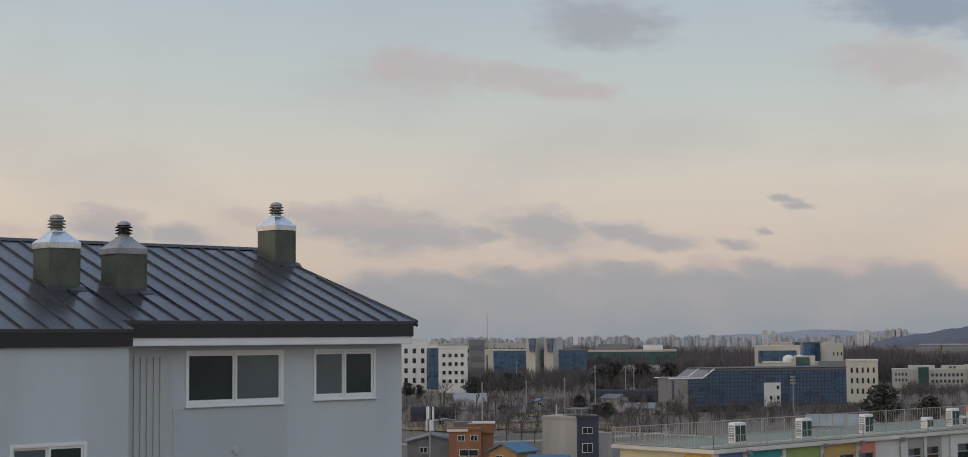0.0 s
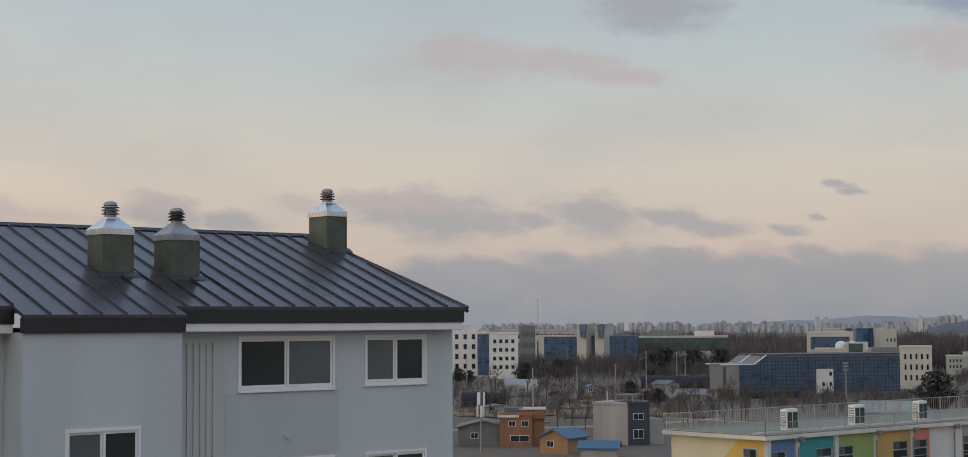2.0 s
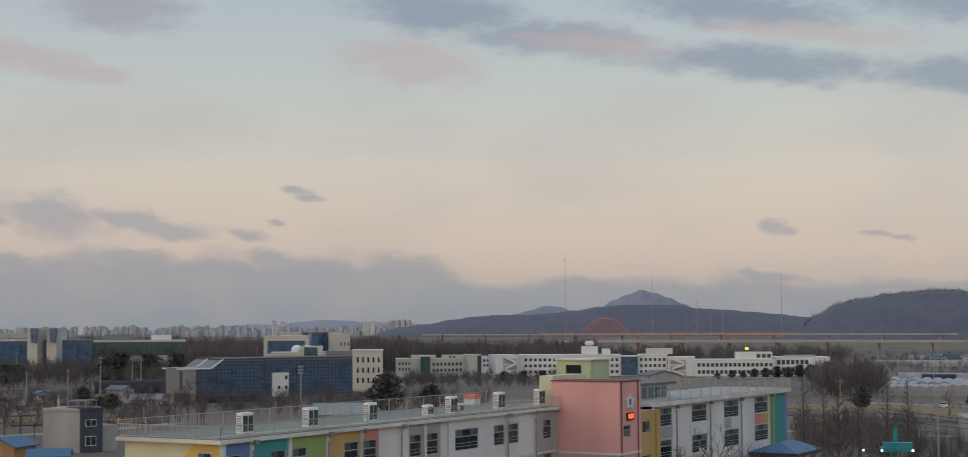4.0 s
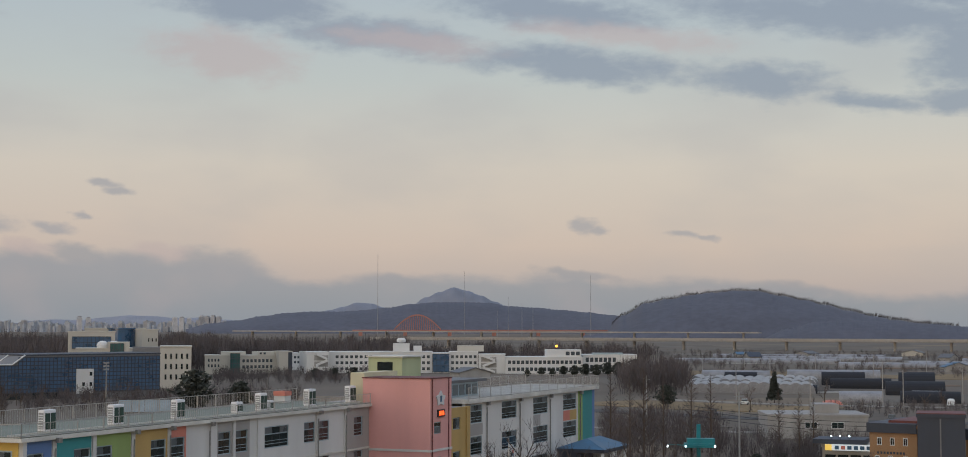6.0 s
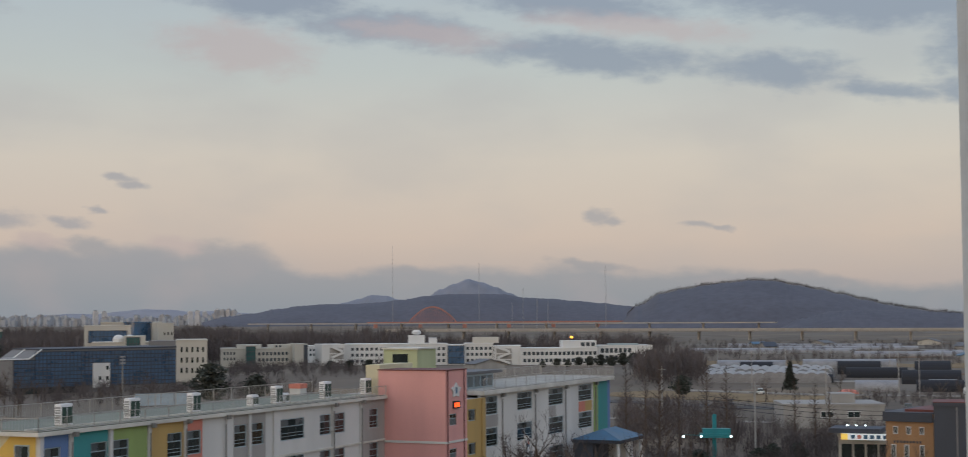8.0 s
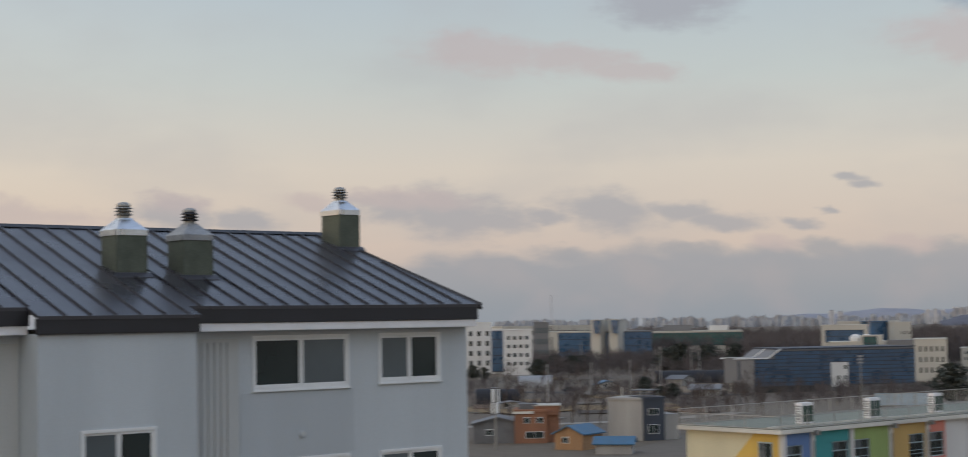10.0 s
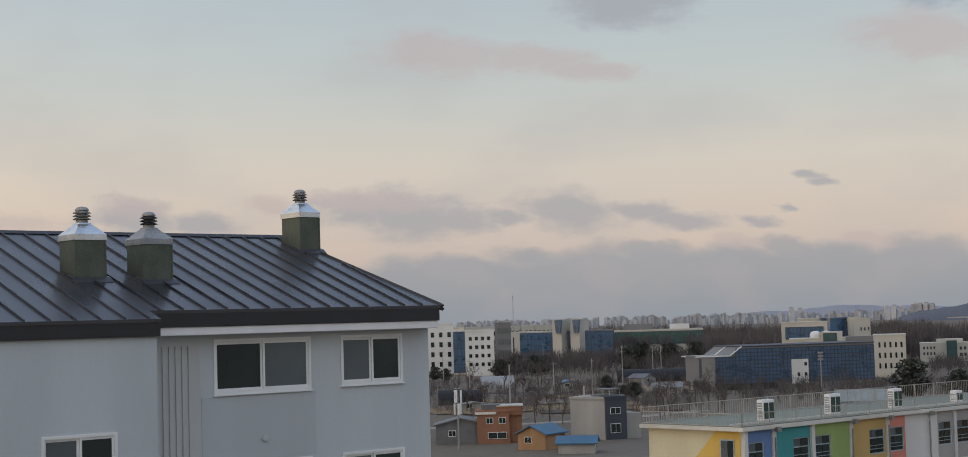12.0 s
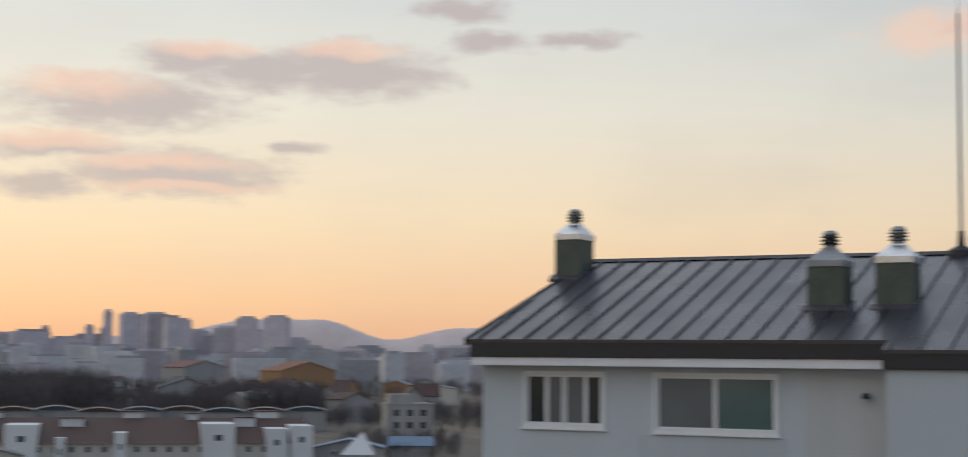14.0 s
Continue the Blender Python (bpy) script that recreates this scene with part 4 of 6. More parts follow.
railing(149.1, 75.8, 189.8, 75.8, 14.05, 1.3, "roof_railing", "pale steel railing along the school roof edge", 0.28, "school roof railings")
c = thing("roof_turret", "small coral and white crenellated turret on the roof", "turret", 136, 80.3, 14.0)
part("wall", boxes((-0.6, 0.6, -0.6, 0.6, 0, 0.75)), school_white, c)
part("battlement", boxes((-0.66, 0.66, -0.66, 0.66, 0.752, 1.0), *[(-0.66 + i * 0.48, -0.3 + i * 0.48, -0.66, 0.66, 1.0, 1.2) for i in range(3)]), school_paints["coral"], c, "coral battlement")
b = thing("entrance_canopy", "blue metal hipped canopy roof over a dark porch", "canopy", 176, 61.6, 0)
bm = bmesh.new()
vs = [bm.verts.new(p) for p in ((-5, -3, 7.5), (4, -3, 7.5), (4, 3, 7.5), (-5, 3, 7.5), (-2.5, 0, 8.6), (2, 0, 8.6))]
for f in ((0, 1, 5, 4), (1, 2, 5), (2, 3, 4, 5), (3, 0, 4), (3, 2, 1, 0)):
    bm.faces.new([vs[i] for i in f])
part("roof", bm, blue_sheet, b, "blue sheet roof")
part("eaves_beam", boxes((-4.9, 3.9, -2.9, 2.9, 7.1, 7.49)), slate, b)
part("porch_wall", boxes((-4.6, 1.0, 0.5, 2.8, 0, 7.09)), slate, b)
part("white_wall", boxes((1.1, 3.6, -1.6, 2.8, 0, 7.09)), office_white, b, "white porch side wall")
for x in (-4.6, -1, 3.6):
    part("column", rod(bmesh.new(), (x, -2.6, 0), (x, -2.6, 7.1), 0.2, sides=10), office_white, b)


# ---- distance: helpers ----
def spot(az, d):
    return -d * math.sin(radians(az)), d * math.cos(radians(az))


def facade(name, label, category, az0, d0, az1, d1, depth, base, top, m, group=""):
    """A building whose front stands between two bearings; its own x runs along the front, y goes in behind it."""
    (x0, y0), (x1, y1) = spot(az0, d0), spot(az1, d1)
    t = thing(name, label, category, x0, y0, 0, math.degrees(math.atan2(y1 - y0, x1 - x0)), group)
    w = math.hypot(x1 - x0, y1 - y0)
    part("wall", boxes((0, w, 0, depth, base, top)), m, t)
    part("roof", boxes((-0.15, w + 0.15, -0.15, depth + 0.15, top + 0.002, top + 0.45)), m, t)
    return t, w


def window_rows(t, x0, x1, z0, z1, cols, rows, m=None, fill=0.55, tall=0.5, y=0.0):
    """Rows of window panes along a front; each pane stands a little proud in its frame."""
    dx, dz = (x1 - x0) / cols, (z1 - z0) / rows
    me = mesh_of("window", boxes((0, dx * fill, -0.06, -0.003, 0, dz * tall)), m or glass_dark)
    for i in range(cols):
        for j in range(rows):
            w = new("window", me)
            w.parent, w.location = t, (x0 + dx * (i + 0.5 - fill / 2), y, z0 + dz * (j + 0.5 - tall / 2))


def glass_front(t, x0, x1, z0, z1, m, bays, bands, y=0.0):
    """A curtain wall: glass sheet with proud mullions and transoms."""
    g = part("curtain_wall", boxes((x0, x1, y - 0.3, y - 0.004, z0, z1)), m, t)
    v = mesh_of("mullion", boxes((-0.08, 0.08, y - 0.42, y - 0.302, z0, z1)), slate)
    for i in range(bays + 1):
        o = new("mullion", v)
        o.parent, o.location = g, (x0 + (x1 - x0) * i / bays, 0, 0)
    for j in range(bands + 1):
        z = z0 + (z1 - z0) * j / bands
        part("transom", boxes((x0, x1, y - 0.38, y - 0.302, z - 0.12, z + 0.12)), slate, g)
    return g


# ---- offices across the fields ----
t, w = facade("office_block", "white office block with dark windows and a blue glass strip", "building", -39.15, 685, -40.1, 685, 16, 0, 21.5, office_white)
window_rows(t, 0.5, w, 2, 19, 3, 4, fill=0.4)
t, w = facade("glass_stair_tower", "blue glass stair tower between white offices", "building", -40.1, 664, -40.52, 664, 14, 0, 18.5, office_white)
glass_front(t, 0, w, 1, 18, blue_glass, 3, 5)
t, w = facade("office_block", "white office block with four rows of small square windows", "building", -40.52, 644, -41.58, 644, 18, 0, 18.3, office_white)
window_rows(t, 1, w - 1, 3, 17, 4, 4, fill=0.5, tall=0.42)
t, w = facade("office_block", "grey office link with bands of windows", "building", -41.62, 765, -42.2, 765, 20, 0, 21, office_grey)
window_rows(t, 1, w, 4, 20, 6, 3, fill=0.75, m=glass_grey)
t, w = facade("office_hall", "long low beige office hall with flat roof", "building", -40.5, 1010, -43.8, 1030, 30, 0, 18.4, office_cream)
window_rows(t, 1, w, 6, 17, 20, 2, fill=0.7)
t, w = facade("glass_office", "dark blue glass office with cream end wall", "building", -42.1, 870, -43.75, 868, 25, 0, 15.5, office_cream)
glass_front(t, w * 0.26, w, 1, 15, blue_glass, 9, 4)
part("stair_slot", boxes((w * 0.1, w * 0.13, -0.1, -0.004, 1, 13)), slate, t)
for a, b in ((-43.71, -44.04), (-44.36, -44.69)):
    t, w = facade("office_tower", "slim cream slab tower with blue glass side", "building", a, 862, b, 860, 14, 0, 21.5, office_cream, "twin slab towers")
    g = part("flared_glazing", prism(bmesh.new(), [(w * 0.5, 14.6), (w * 0.98, 14.6), (w * 1.12, 21.6), (w * 0.36, 21.6)], -1.6, -0.01), blue_glass, t, "flared dark blue glazing")
    part("glazing_cap", boxes((w * 0.34, w * 1.14, -1.7, 0.2, 21.96, 22.15)), office_cream, g)
t, w = facade("glass_office", "dark blue glass office between slab towers", "building", -44.05, 868, -45.9, 868, 25, 0, 15.3, office_grey)
glass_front(t, 0, w, 0.5, 15, blue_glass, 14, 4)
t, w = facade("green_glass_hall", "long green glass hall with cream roof edge", "building", -45.95, 972, -49.15, 972, 30, 0, 14.0, office_cream)
glass_front(t, 0, w, 5.5, 13.2, green_glass, 26, 2)
part("roof_plant", boxes((6, 24, 4, 14, 14.46, 18)), office_grey, t)
part("roof_plant", boxes((34, 46, 4, 14, 14.46, 17.5)), office_white, t)

# the big blue glass hall
(x0, y0), (x1, y1) = spot(-49.52, 466), spot(-55.1, 486)
w = math.hypot(x1 - x0, y1 - y0)
t = thing("glass_hall", "long dark blue glass office hall with a stepped sloping roof end", "building", x0, y0, 0, math.degrees(math.atan2(y1 - y0, x1 - x0)))
part("wall", prism(bmesh.new(), [(0, 0), (w, 0), (w, 12.5), (8.2, 12.4), (4.6, 9.9), (0, 9.9)], 0, 22), office_grey, t)
part("roof_edge", prism(bmesh.new(), [(8.0, 12.42), (w + 0.15, 12.52), (w + 0.15, 12.85), (8.0, 12.75)], -0.2, 22.2), slate, t)
for y in (-0.35, 12.0):
    bm = bmesh.new()
    rod(bm, (-6.0, y, 9.95), (4.5, y, 9.95), 0.24, sides=4)
    rod(bm, (4.5, y, 9.95), (8.3, y, 12.6), 0.24, sides=4)
    part("roof_trim", bm, office_white, t, "white sloping roof trim")
glass_front(t, 0.2, 6.4, 1.8, 9.6, blue_glass, 6, 7)
glass_front(t, 6.41, w - 0.2, 1.8, 11.9, blue_glass, 38, 9)
part("white_panel", boxes((w * 0.47, w * 0.575, -0.65, -0.43, 1.2, 8.4)), office_white, t, "white wall panel")
for q, z in ((0.55, 6.4), (0.505, 3.4), (0.55, 3.4)):
    part("window", boxes((w * q, w * q + 0.8, -0.7, -0.652, z, z + 1.1)), glass_dark, t)
part("recess", boxes((0.5, w * 0.4, -0.45, -0.38, 0, 1.7)), glass_dark, t)
t2, w2 = facade("slate_block", "plain dark grey block at the hall's end", "building", -48.47, 476, -49.5, 467, 20, 2.6, 9.6, office_grey)
part("slot", boxes((w2 * 0.48, w2 * 0.56, -0.1, -0.004, 3.5, 9.2)), slate, t2)
part("column", boxes((1, 2, 1, 2, 0, 2.598)), office_cream, t2)
part("column", boxes((w2 - 3, w2 - 1, 1, 3, 0, 2.598)), office_cream, t2)
# the beige headquarters behind
t, w = facade("headquarters", "beige stepped office headquarters with blue glazing", "building", -51.92, 605, -53.53, 605, 18, 0, 18.2, office_cream)
glass_front(t, 1.5, w - 1.5, 12.2, 16.6, blue_glass, 10, 2)
t, w = facade("headquarters_tower", "beige office tower with a round glass drum", "building", -52.49, 645, -54.6, 645, 20, 0, 19.3, office_cream)
part("drum", lathe(bmesh.new(), [(5.2, 12), (5.2, 19.2), (5.6, 19.3), (5.6, 19.8)], w * 0.6, -1.5, 24), blue_glass, t, "round blue glass drum")
window_rows(t, w * 0.75, w - 1, 8, 19, 3, 3, fill=0.5)
t, w = facade("headquarters_block", "plain beige block with few windows", "building", -54.45, 625, -55.02, 626, 16, 0, 18.9, office_cream)
window_rows(t, 2, w, 6, 17, 3, 3, fill=0.3, tall=0.35)
t, w = facade("headquarters_podium", "low beige podium with green glass entrance", "building", -52.19, 562, -55.08, 562, 16, 0, 12.6, office_cream)
part("entrance_block", boxes((w * 0.38, w * 0.64, -1.2, 8, 0, 15.2)), office_cream, t)
glass_front(t, w * 0.41, w * 0.57, 8, 14.6, green_glass, 4, 3, -1.2)
for q in (0.3, 0.44):
    s_ = thing("roof_tank", "white round roof tank", "tank", *[a + b for a, b in zip(spot(-52.3 - 2.7 * q, 566), (0, 0))], 13.05, group="white roof tanks")
    part("shell", lathe(bmesh.new(), [(2.0, 0), (2.1, 1.0), (1.7, 1.9), (0.8, 2.4), (0.2, 2.5)], sides=16), office_white, s_)
t, w = facade("office_wing", "pale grey office wing with rows of narrow windows", "building", -55.1, 538, -56.2, 538, 20, 0, 13.6, office_cream)
window_rows(t, 1, w - 0.5, 2, 12.4, 5, 3, fill=0.35, tall=0.5)
part("parapet", boxes((-9, 0, 0, 10, 11, 13.7)), office_grey, t)

# cream and white institutes
t, w = facade("institute", "cream institute with blue glass stairwell", "building", -56.67, 686, -57.58, 686, 18, 0, 7.5, office_cream)
window_rows(t, 1, w * 0.6, 2.2, 7, 4, 2, far_window, fill=0.5)
part("roof_room", boxes((w * 0.62, w * 1.6, 2, 10, 7.96, 9.4)), office_cream, t)
t, w = facade("institute_stair", "blue glass stairwell with cream cap", "building", -57.56, 674, -57.93, 674, 10, 0, 9.0, office_cream)
glass_front(t, 0.2, w - 0.2, 0.5, 8.8, green_glass, 4, 4)
t, w = facade("institute", "cream institute with two rows of square windows", "building", -57.93, 684, -59.3, 690, 18, 0, 7.4, office_cream)
window_rows(t, 0.6, w * 0.85, 1.6, 6.8, 8, 2, far_window, fill=0.6)
part("upper_room", boxes((w * 0.5, w * 0.98, 2, 10, 7.86, 9.4)), office_cream, t)
for q in (0.54, 0.64):
    part("window", boxes((w * q, w * q + 1.0, 1.9, 1.99, 8.2, 9.0)), far_window, t)
t, w = facade("institute", "tall cream institute block with a dark slot", "building", -59.3, 683, -59.78, 684, 14, 0, 9.2, office_cream)
part("slot", boxes((w * 0.7, w, -0.1, -0.004, 0, 9.2)), slate, t)
t, w = facade("institute", "small white institute annex", "building", -59.78, 735, -60.3, 738, 14, 0, 7.4, office_white)
window_rows(t, 0.6, w, 2.5, 7, 4, 2, far_window, fill=0.6)


def outside_stair(t, x0, x1, z0, floors, rise):
    """Zigzag flights with solid white parapets before grey panels that paint shaded landings."""
    for k in range(floors):
        z = z0 + rise * k
        a, b = (x0, x1) if k % 2 else (x1, x0)
        # Flat grey panel on the wall stands in for shade inside the opening.
        part("landing_gap", boxes((min(x0, x1) - 0.6, max(x0, x1) + 0.6, -0.12, -0.004, z - 0.1, z + rise - 0.6)), block_grey, t)
        part("stair_flight", prism(bmesh.new(), [(a, z), (b, z + rise * 0.8), (b, z + rise * 0.8 + 0.95), (a, z + 0.95)], -1.6, -0.3), office_white, t)


t, w = facade("hospital_stair_block", "white block with zigzag outside stairs", "building", -60.3, 680, -61.1, 682, 16, 0, 9.0, office_white)
outside_stair(t, w * 0.4, w * 0.9, 0.4, 3, 2.7)
t, w = facade("hospital", "long white hospital with three rows of windows", "building", -61.1, 688, -64.84, 688, 16, 0, 8.9, office_white)
window_rows(t, 2.5, w * 0.985, 0.6, 8.4, 20, 3, far_window, fill=0.6, tall=0.48)
part("roof_room", boxes((w * 0.62, w * 0.78, 3, 11, 9.36, 12.9)), office_white, t)
part("roof_dish", lathe(bmesh.new(), [(0.4, 12.9), (1.9, 13.5), (2.1, 14.4), (1.2, 15.2)], w * 0.7, 6, 12), office_white, t, "round white roof dome")
part("roof_room", boxes((w * 0.82, w * 0.9, 3, 9, 9.36, 11.8)), office_white, t)
t, w = facade("hospital_glass_panel", "dark blue glass panel between hospital wings", "building", -64.85, 686.5, -65.45, 686.5, 12, 0, 8.4, office_white)
glass_front(t, 0.1, w - 0.1, 0.6, 8.3, blue_glass, 4, 3)
t, w = facade("hospital", "white hospital wing with three rows of windows", "building", -65.45, 688, -66.5, 688, 16, 0, 8.9, office_white)
window_rows(t, 0.5, w * 0.98, 0.6, 8.4, 6, 3, far_window, fill=0.6, tall=0.48)
part("roof_room", boxes((w * 0.28, w * 1.2, 3, 11, 9.36, 11.9)), office_cream, t)
t, w = facade("hospital_stair_block", "white block with zigzag outside stairs", "building", -66.52, 682, -67.49, 682, 16, 0, 7.9, office_white)
outside_stair(t, w * 0.15, w * 0.62, 0.2, 3, 2.5)
t, w = facade("hospital", "long low white hospital wing with a window band", "building", -67.5, 680, -70.3, 684, 16, 0, 6.8, office_white)
window_rows(t, 0.8, w - 0.4, 0.4, 6.4, 17, 2, far_window, fill=0.7, tall=0.5)
part("roof_room", boxes((w * 0.55, w * 0.99, 2, 12, 7.26, 10.3)), office_white, t)
window_rows(t, w * 0.78, w * 0.98, 7.3, 10.0, 3, 1, far_window, fill=0.75, tall=0.6, y=2.0)
t, w = facade("hospital", "white hospital end wing with dark window bays", "building", -70.32, 690, -72.26, 694, 16, 0, 7.6, office_white)
window_rows(t, 0.8, w * 0.62, 1.0, 7.4, 7, 2, far_window, fill=0.72, tall=0.6)
part("roof_frame", boxes((w * 0.2, w * 0.75, 1, 6, 8.06, 8.8)), alu_blue, t)
bcn = thing("obstruction_lamp", "glowing amber lamp on the hospital roof", "lamp", *spot(-69.35, 688), 10.76)
part("housing", lathe(bmesh.new(), [(0.7, 0), (0.7, 0.4), (0.3, 0.5)], sides=10), dark_steel, bcn)
part("lens", lathe(bmesh.new(), [(0.5, 0.5), (0.7, 1.0), (0.5, 1.5)], sides=10), lamp_amber, bcn)


# ---- houses below ----
def small_window(t, x, z, w, h, y=0.0):
    f = part("window", boxes((x, x + w, y - 0.08, y - 0.002, z, z + h)), pvc, t, "white framed window")
    part("pane", boxes((x + 0.08, x + w / 2 - 0.03, y - 0.1, y - 0.081, z + 0.08, z + h - 0.08)), glass_dark, f)
    part("pane", boxes((x + w / 2 + 0.03, x + w - 0.08, y - 0.1, y - 0.081, z + 0.08, z + h - 0.08)), glass_dark, f)


t, w = facade("brick_house", "orange brick house with flat parapet roof", "house", -40.88, 285, -42.05, 285, 8, 0, 5.6, brick_orange)
part("upper_wall", boxes((w * 0.62, w + 2.4, 1, 7, 5.0, 6.6)), brick_orange, t)
part("parapet", boxes((-0.3, w * 0.6, -0.3, 0, 5.3, 5.75)), cornice_white, t)
part("roof_shed", boxes((0.8, 4.2, 1.2, 5, 6.05, 7.0)), grey_sheet, t)
part("stair_block", boxes((w - 0.01, w + 2.3, 1.5, 8, 0, 5.4)), brick_orange, t)
part("coping", boxes((w * 0.6, w + 2.6, 0.8, 7.2, 6.602, 6.8)), office_cream, t)
for x in (1.6, 3.9):
    small_window(t, x, 3.6, 1.3, 1.1)
small_window(t, 1.9, 0.9, 3.4, 1.2)
t, w = facade("cement_house", "tall grey cement house with dark front and roof pergola", "house", -44.27, 291, -45.55, 288, 8, 0, 7.3, block_grey)
part("pergola_roof", boxes((w * 0.55, w + 0.5, 1, 6, 8.9, 9.1)), grey_sheet, t)
for x in (w * 0.57, w + 0.3):
    for y in (1.2, 5.8):
        part("pergola_post", boxes((x - 0.06, x + 0.06, y - 0.06, y + 0.06, 7.4, 8.9)), vent_metal, t)
part("chimney_pipe", rod(bmesh.new(), (1.5, 3, 7.2), (1.5, 3, 9.6), 0.12), office_cream, t)
t, w = facade("cement_house", "dark slate fronted house with two white windows", "house", -45.56, 287.5, -46.3, 289, 7, 0, 7.4, slate)
for z in (4.6, 1.2):
    small_window(t, 0.8, z, 2.0, 1.2 if z > 2 else 1.7)
part("annex", boxes((w + 0.01, w + 3.2, 1, 7, 0, 4.6)), block_grey, t)


def gabled_house(name, label, az, d, w, depth, wall_h, ridge_h, m_wall, m_roof, turn):
    x, y = spot(az, d)
    t = thing(name, label, "house", x, y, 0, turn)
    part("wall", boxes((-w / 2, w / 2, -depth / 2, depth / 2, 0, wall_h)), m_wall, t)
    part("gable", prism(bmesh.new(), [(-w / 2, wall_h), (w / 2, wall_h), (0, ridge_h)], -depth / 2, depth / 2), m_wall, t)
    for s in (-1, 1):
        bm = bmesh.new()
        prism(bm, [(s * (w / 2 + 0.5), wall_h - 0.25), (0, ridge_h + 0.02), (0, ridge_h + 0.22), (s * (w / 2 + 0.5), wall_h - 0.05)], -depth / 2 - 0.5, depth / 2 + 0.5)
        part("roof_slope", bm, m_roof, t)
    small_window(t, -w / 4, wall_h * 0.4, 1.4, 1.1, -depth / 2)
    return t


gabled_house("cottage", "brown brick cottage with bright blue sheet roof", -43.2, 272, 5.5, 6.5, 2.8, 4.0, brick_brown, blue_sheet, -75)
gabled_house("cottage", "low cottage with blue sheet roof", -44.5, 262, 5, 6, 1.8, 2.6, block_grey, blue_sheet, 40)
gabled_house("shed", "low blue grey sheet metal shed", -40.3, 290, 9, 8, 3.6, 4.6, grey_sheet, grey_sheet, -42)
gabled_house("cottage", "low house with pale roof by the hall", -47.8, 452, 13, 8, 2.2, 3.1, block_grey, office_grey, 40)
gabled_house("cottage", "low cottage with small blue roof", -44.2, 505, 6, 5, 1.6, 2.6, block_grey, blue_sheet, -30)
gabled_house("shed", "low pale shed at the field edge", -40.75, 395, 8, 4, 1.6, 2.0, block_grey, office_grey, -30)
gabled_house("shed", "small grey shed among trees", -46.9, 520, 7, 6, 2.4, 3.4, block_grey, grey_sheet, 10)


def tunnel(name, label, az, d, w, h, length, turn, m, group=""):
    """A rounded tunnel of film or net over hoops, open mesh ends closed."""
    x, y = spot(az, d)
    t = thing(name, label, "greenhouse" if m is poly_film else "tunnel", x, y, 0, turn, group)
    out = [(w / 2 * math.cos(a), h * math.sin(a) ** 0.8) for a in [math.pi * k / 14 for k in range(15)]]
    part("cover", prism(bmesh.new(), out, 0, length), m, t)
    return t


tunnel("quonset_shed", "grey arched metal storage shed", -41.05, 522, 9, 4.0, 11, -131, galvanised_dull)
tunnel("net_tunnel", "black shade net tunnel in the field", -39.5, 425, 8, 4.0, 7, -130, black_net)
tunnel("net_tunnel", "black shade net tunnel in the field", -40.3, 430, 7, 3.6, 6, -130, black_net)
tunnel("net_tunnel", "long black shade net tunnel by the road", -46.0, 545, 9, 4.2, 28, -136, black_net)
tunnel("net_tunnel", "long black shade net tunnel by the road", -48.3, 560, 9, 3.8, 16, -138, black_net)
rnd = random.Random(4)
for r in range(3):
    for k in range(12):
        tunnel("greenhouse", "milky plastic film greenhouse tunnel", -74.2 - k * 0.37 - r * 0.08, 498 + r * 26, 5.6, 3.3 + rnd.uniform(-0.3, 0.4), 22, -78, poly_film, "greenhouse rows")
for az, d, w, h, l, turn, m in ((-78.8, 575, 8, 4.6, 15, -168, black_net), (-81.0, 500, 9, 4.2, 17.5, -170, black_net), (-81.45, 520, 12, 6.4, 11, -170, black_net), (-77.4, 505, 6, 2.6, 11, -168, black_net),
                               (-81.5, 452, 7, 3.2, 16, -172, black_net), (-79.1, 545, 6, 3.4, 20, -170, black_net), (-79.4, 452, 6, 3.0, 12, -170, poly_film), (-81.9, 474, 5, 2.4, 8, -172, poly_film),
                               (-83.9, 500, 6, 3.2, 12, -172, poly_film), (-75.4, 600, 7, 3.6, 12, -168, black_net), (-74.6, 620, 7, 3.6, 26, -170, poly_film), (-77.6, 640, 7, 3.4, 36, -168, poly_film)):
    tunnel("net_tunnel" if m is black_net else "greenhouse", "black shade net tunnel in the plain" if m is black_net else "milky plastic film greenhouse tunnel in the plain", az, d, w, h, l, turn, m)
for az, d, l in ((-73.6, 880, 120), (-76.5, 930, 110), (-79.4, 800, 120), (-81.8, 830, 110), (-83.6, 900, 90), (-75.0, 1000, 140)):
    tunnel("greenhouse", "long low plastic film greenhouse in the plain", az, d, 7, 2.6, l * 0.75, -172, poly_film, "far greenhouses")
tarp = thing("tarpaulin_heap", "orange red tarpaulin covered heap", "heap", *spot(-79.15, 434), 0)
part("cover", lathe(bmesh.new(), [(2.9, 0), (2.7, 0.6), (2.0, 1.1), (0.8, 1.3)], sides=10), school_paints["coral"], tarp)
tarp = thing("white_tank", "white rounded tank near the greenhouses", "tank", *spot(-83.2, 440), 0)
part("shell", lathe(bmesh.new(), [(1.0, 0), (1.0, 1.3), (0.7, 1.7), (0.2, 1.8)], sides=12), pvc, tarp)

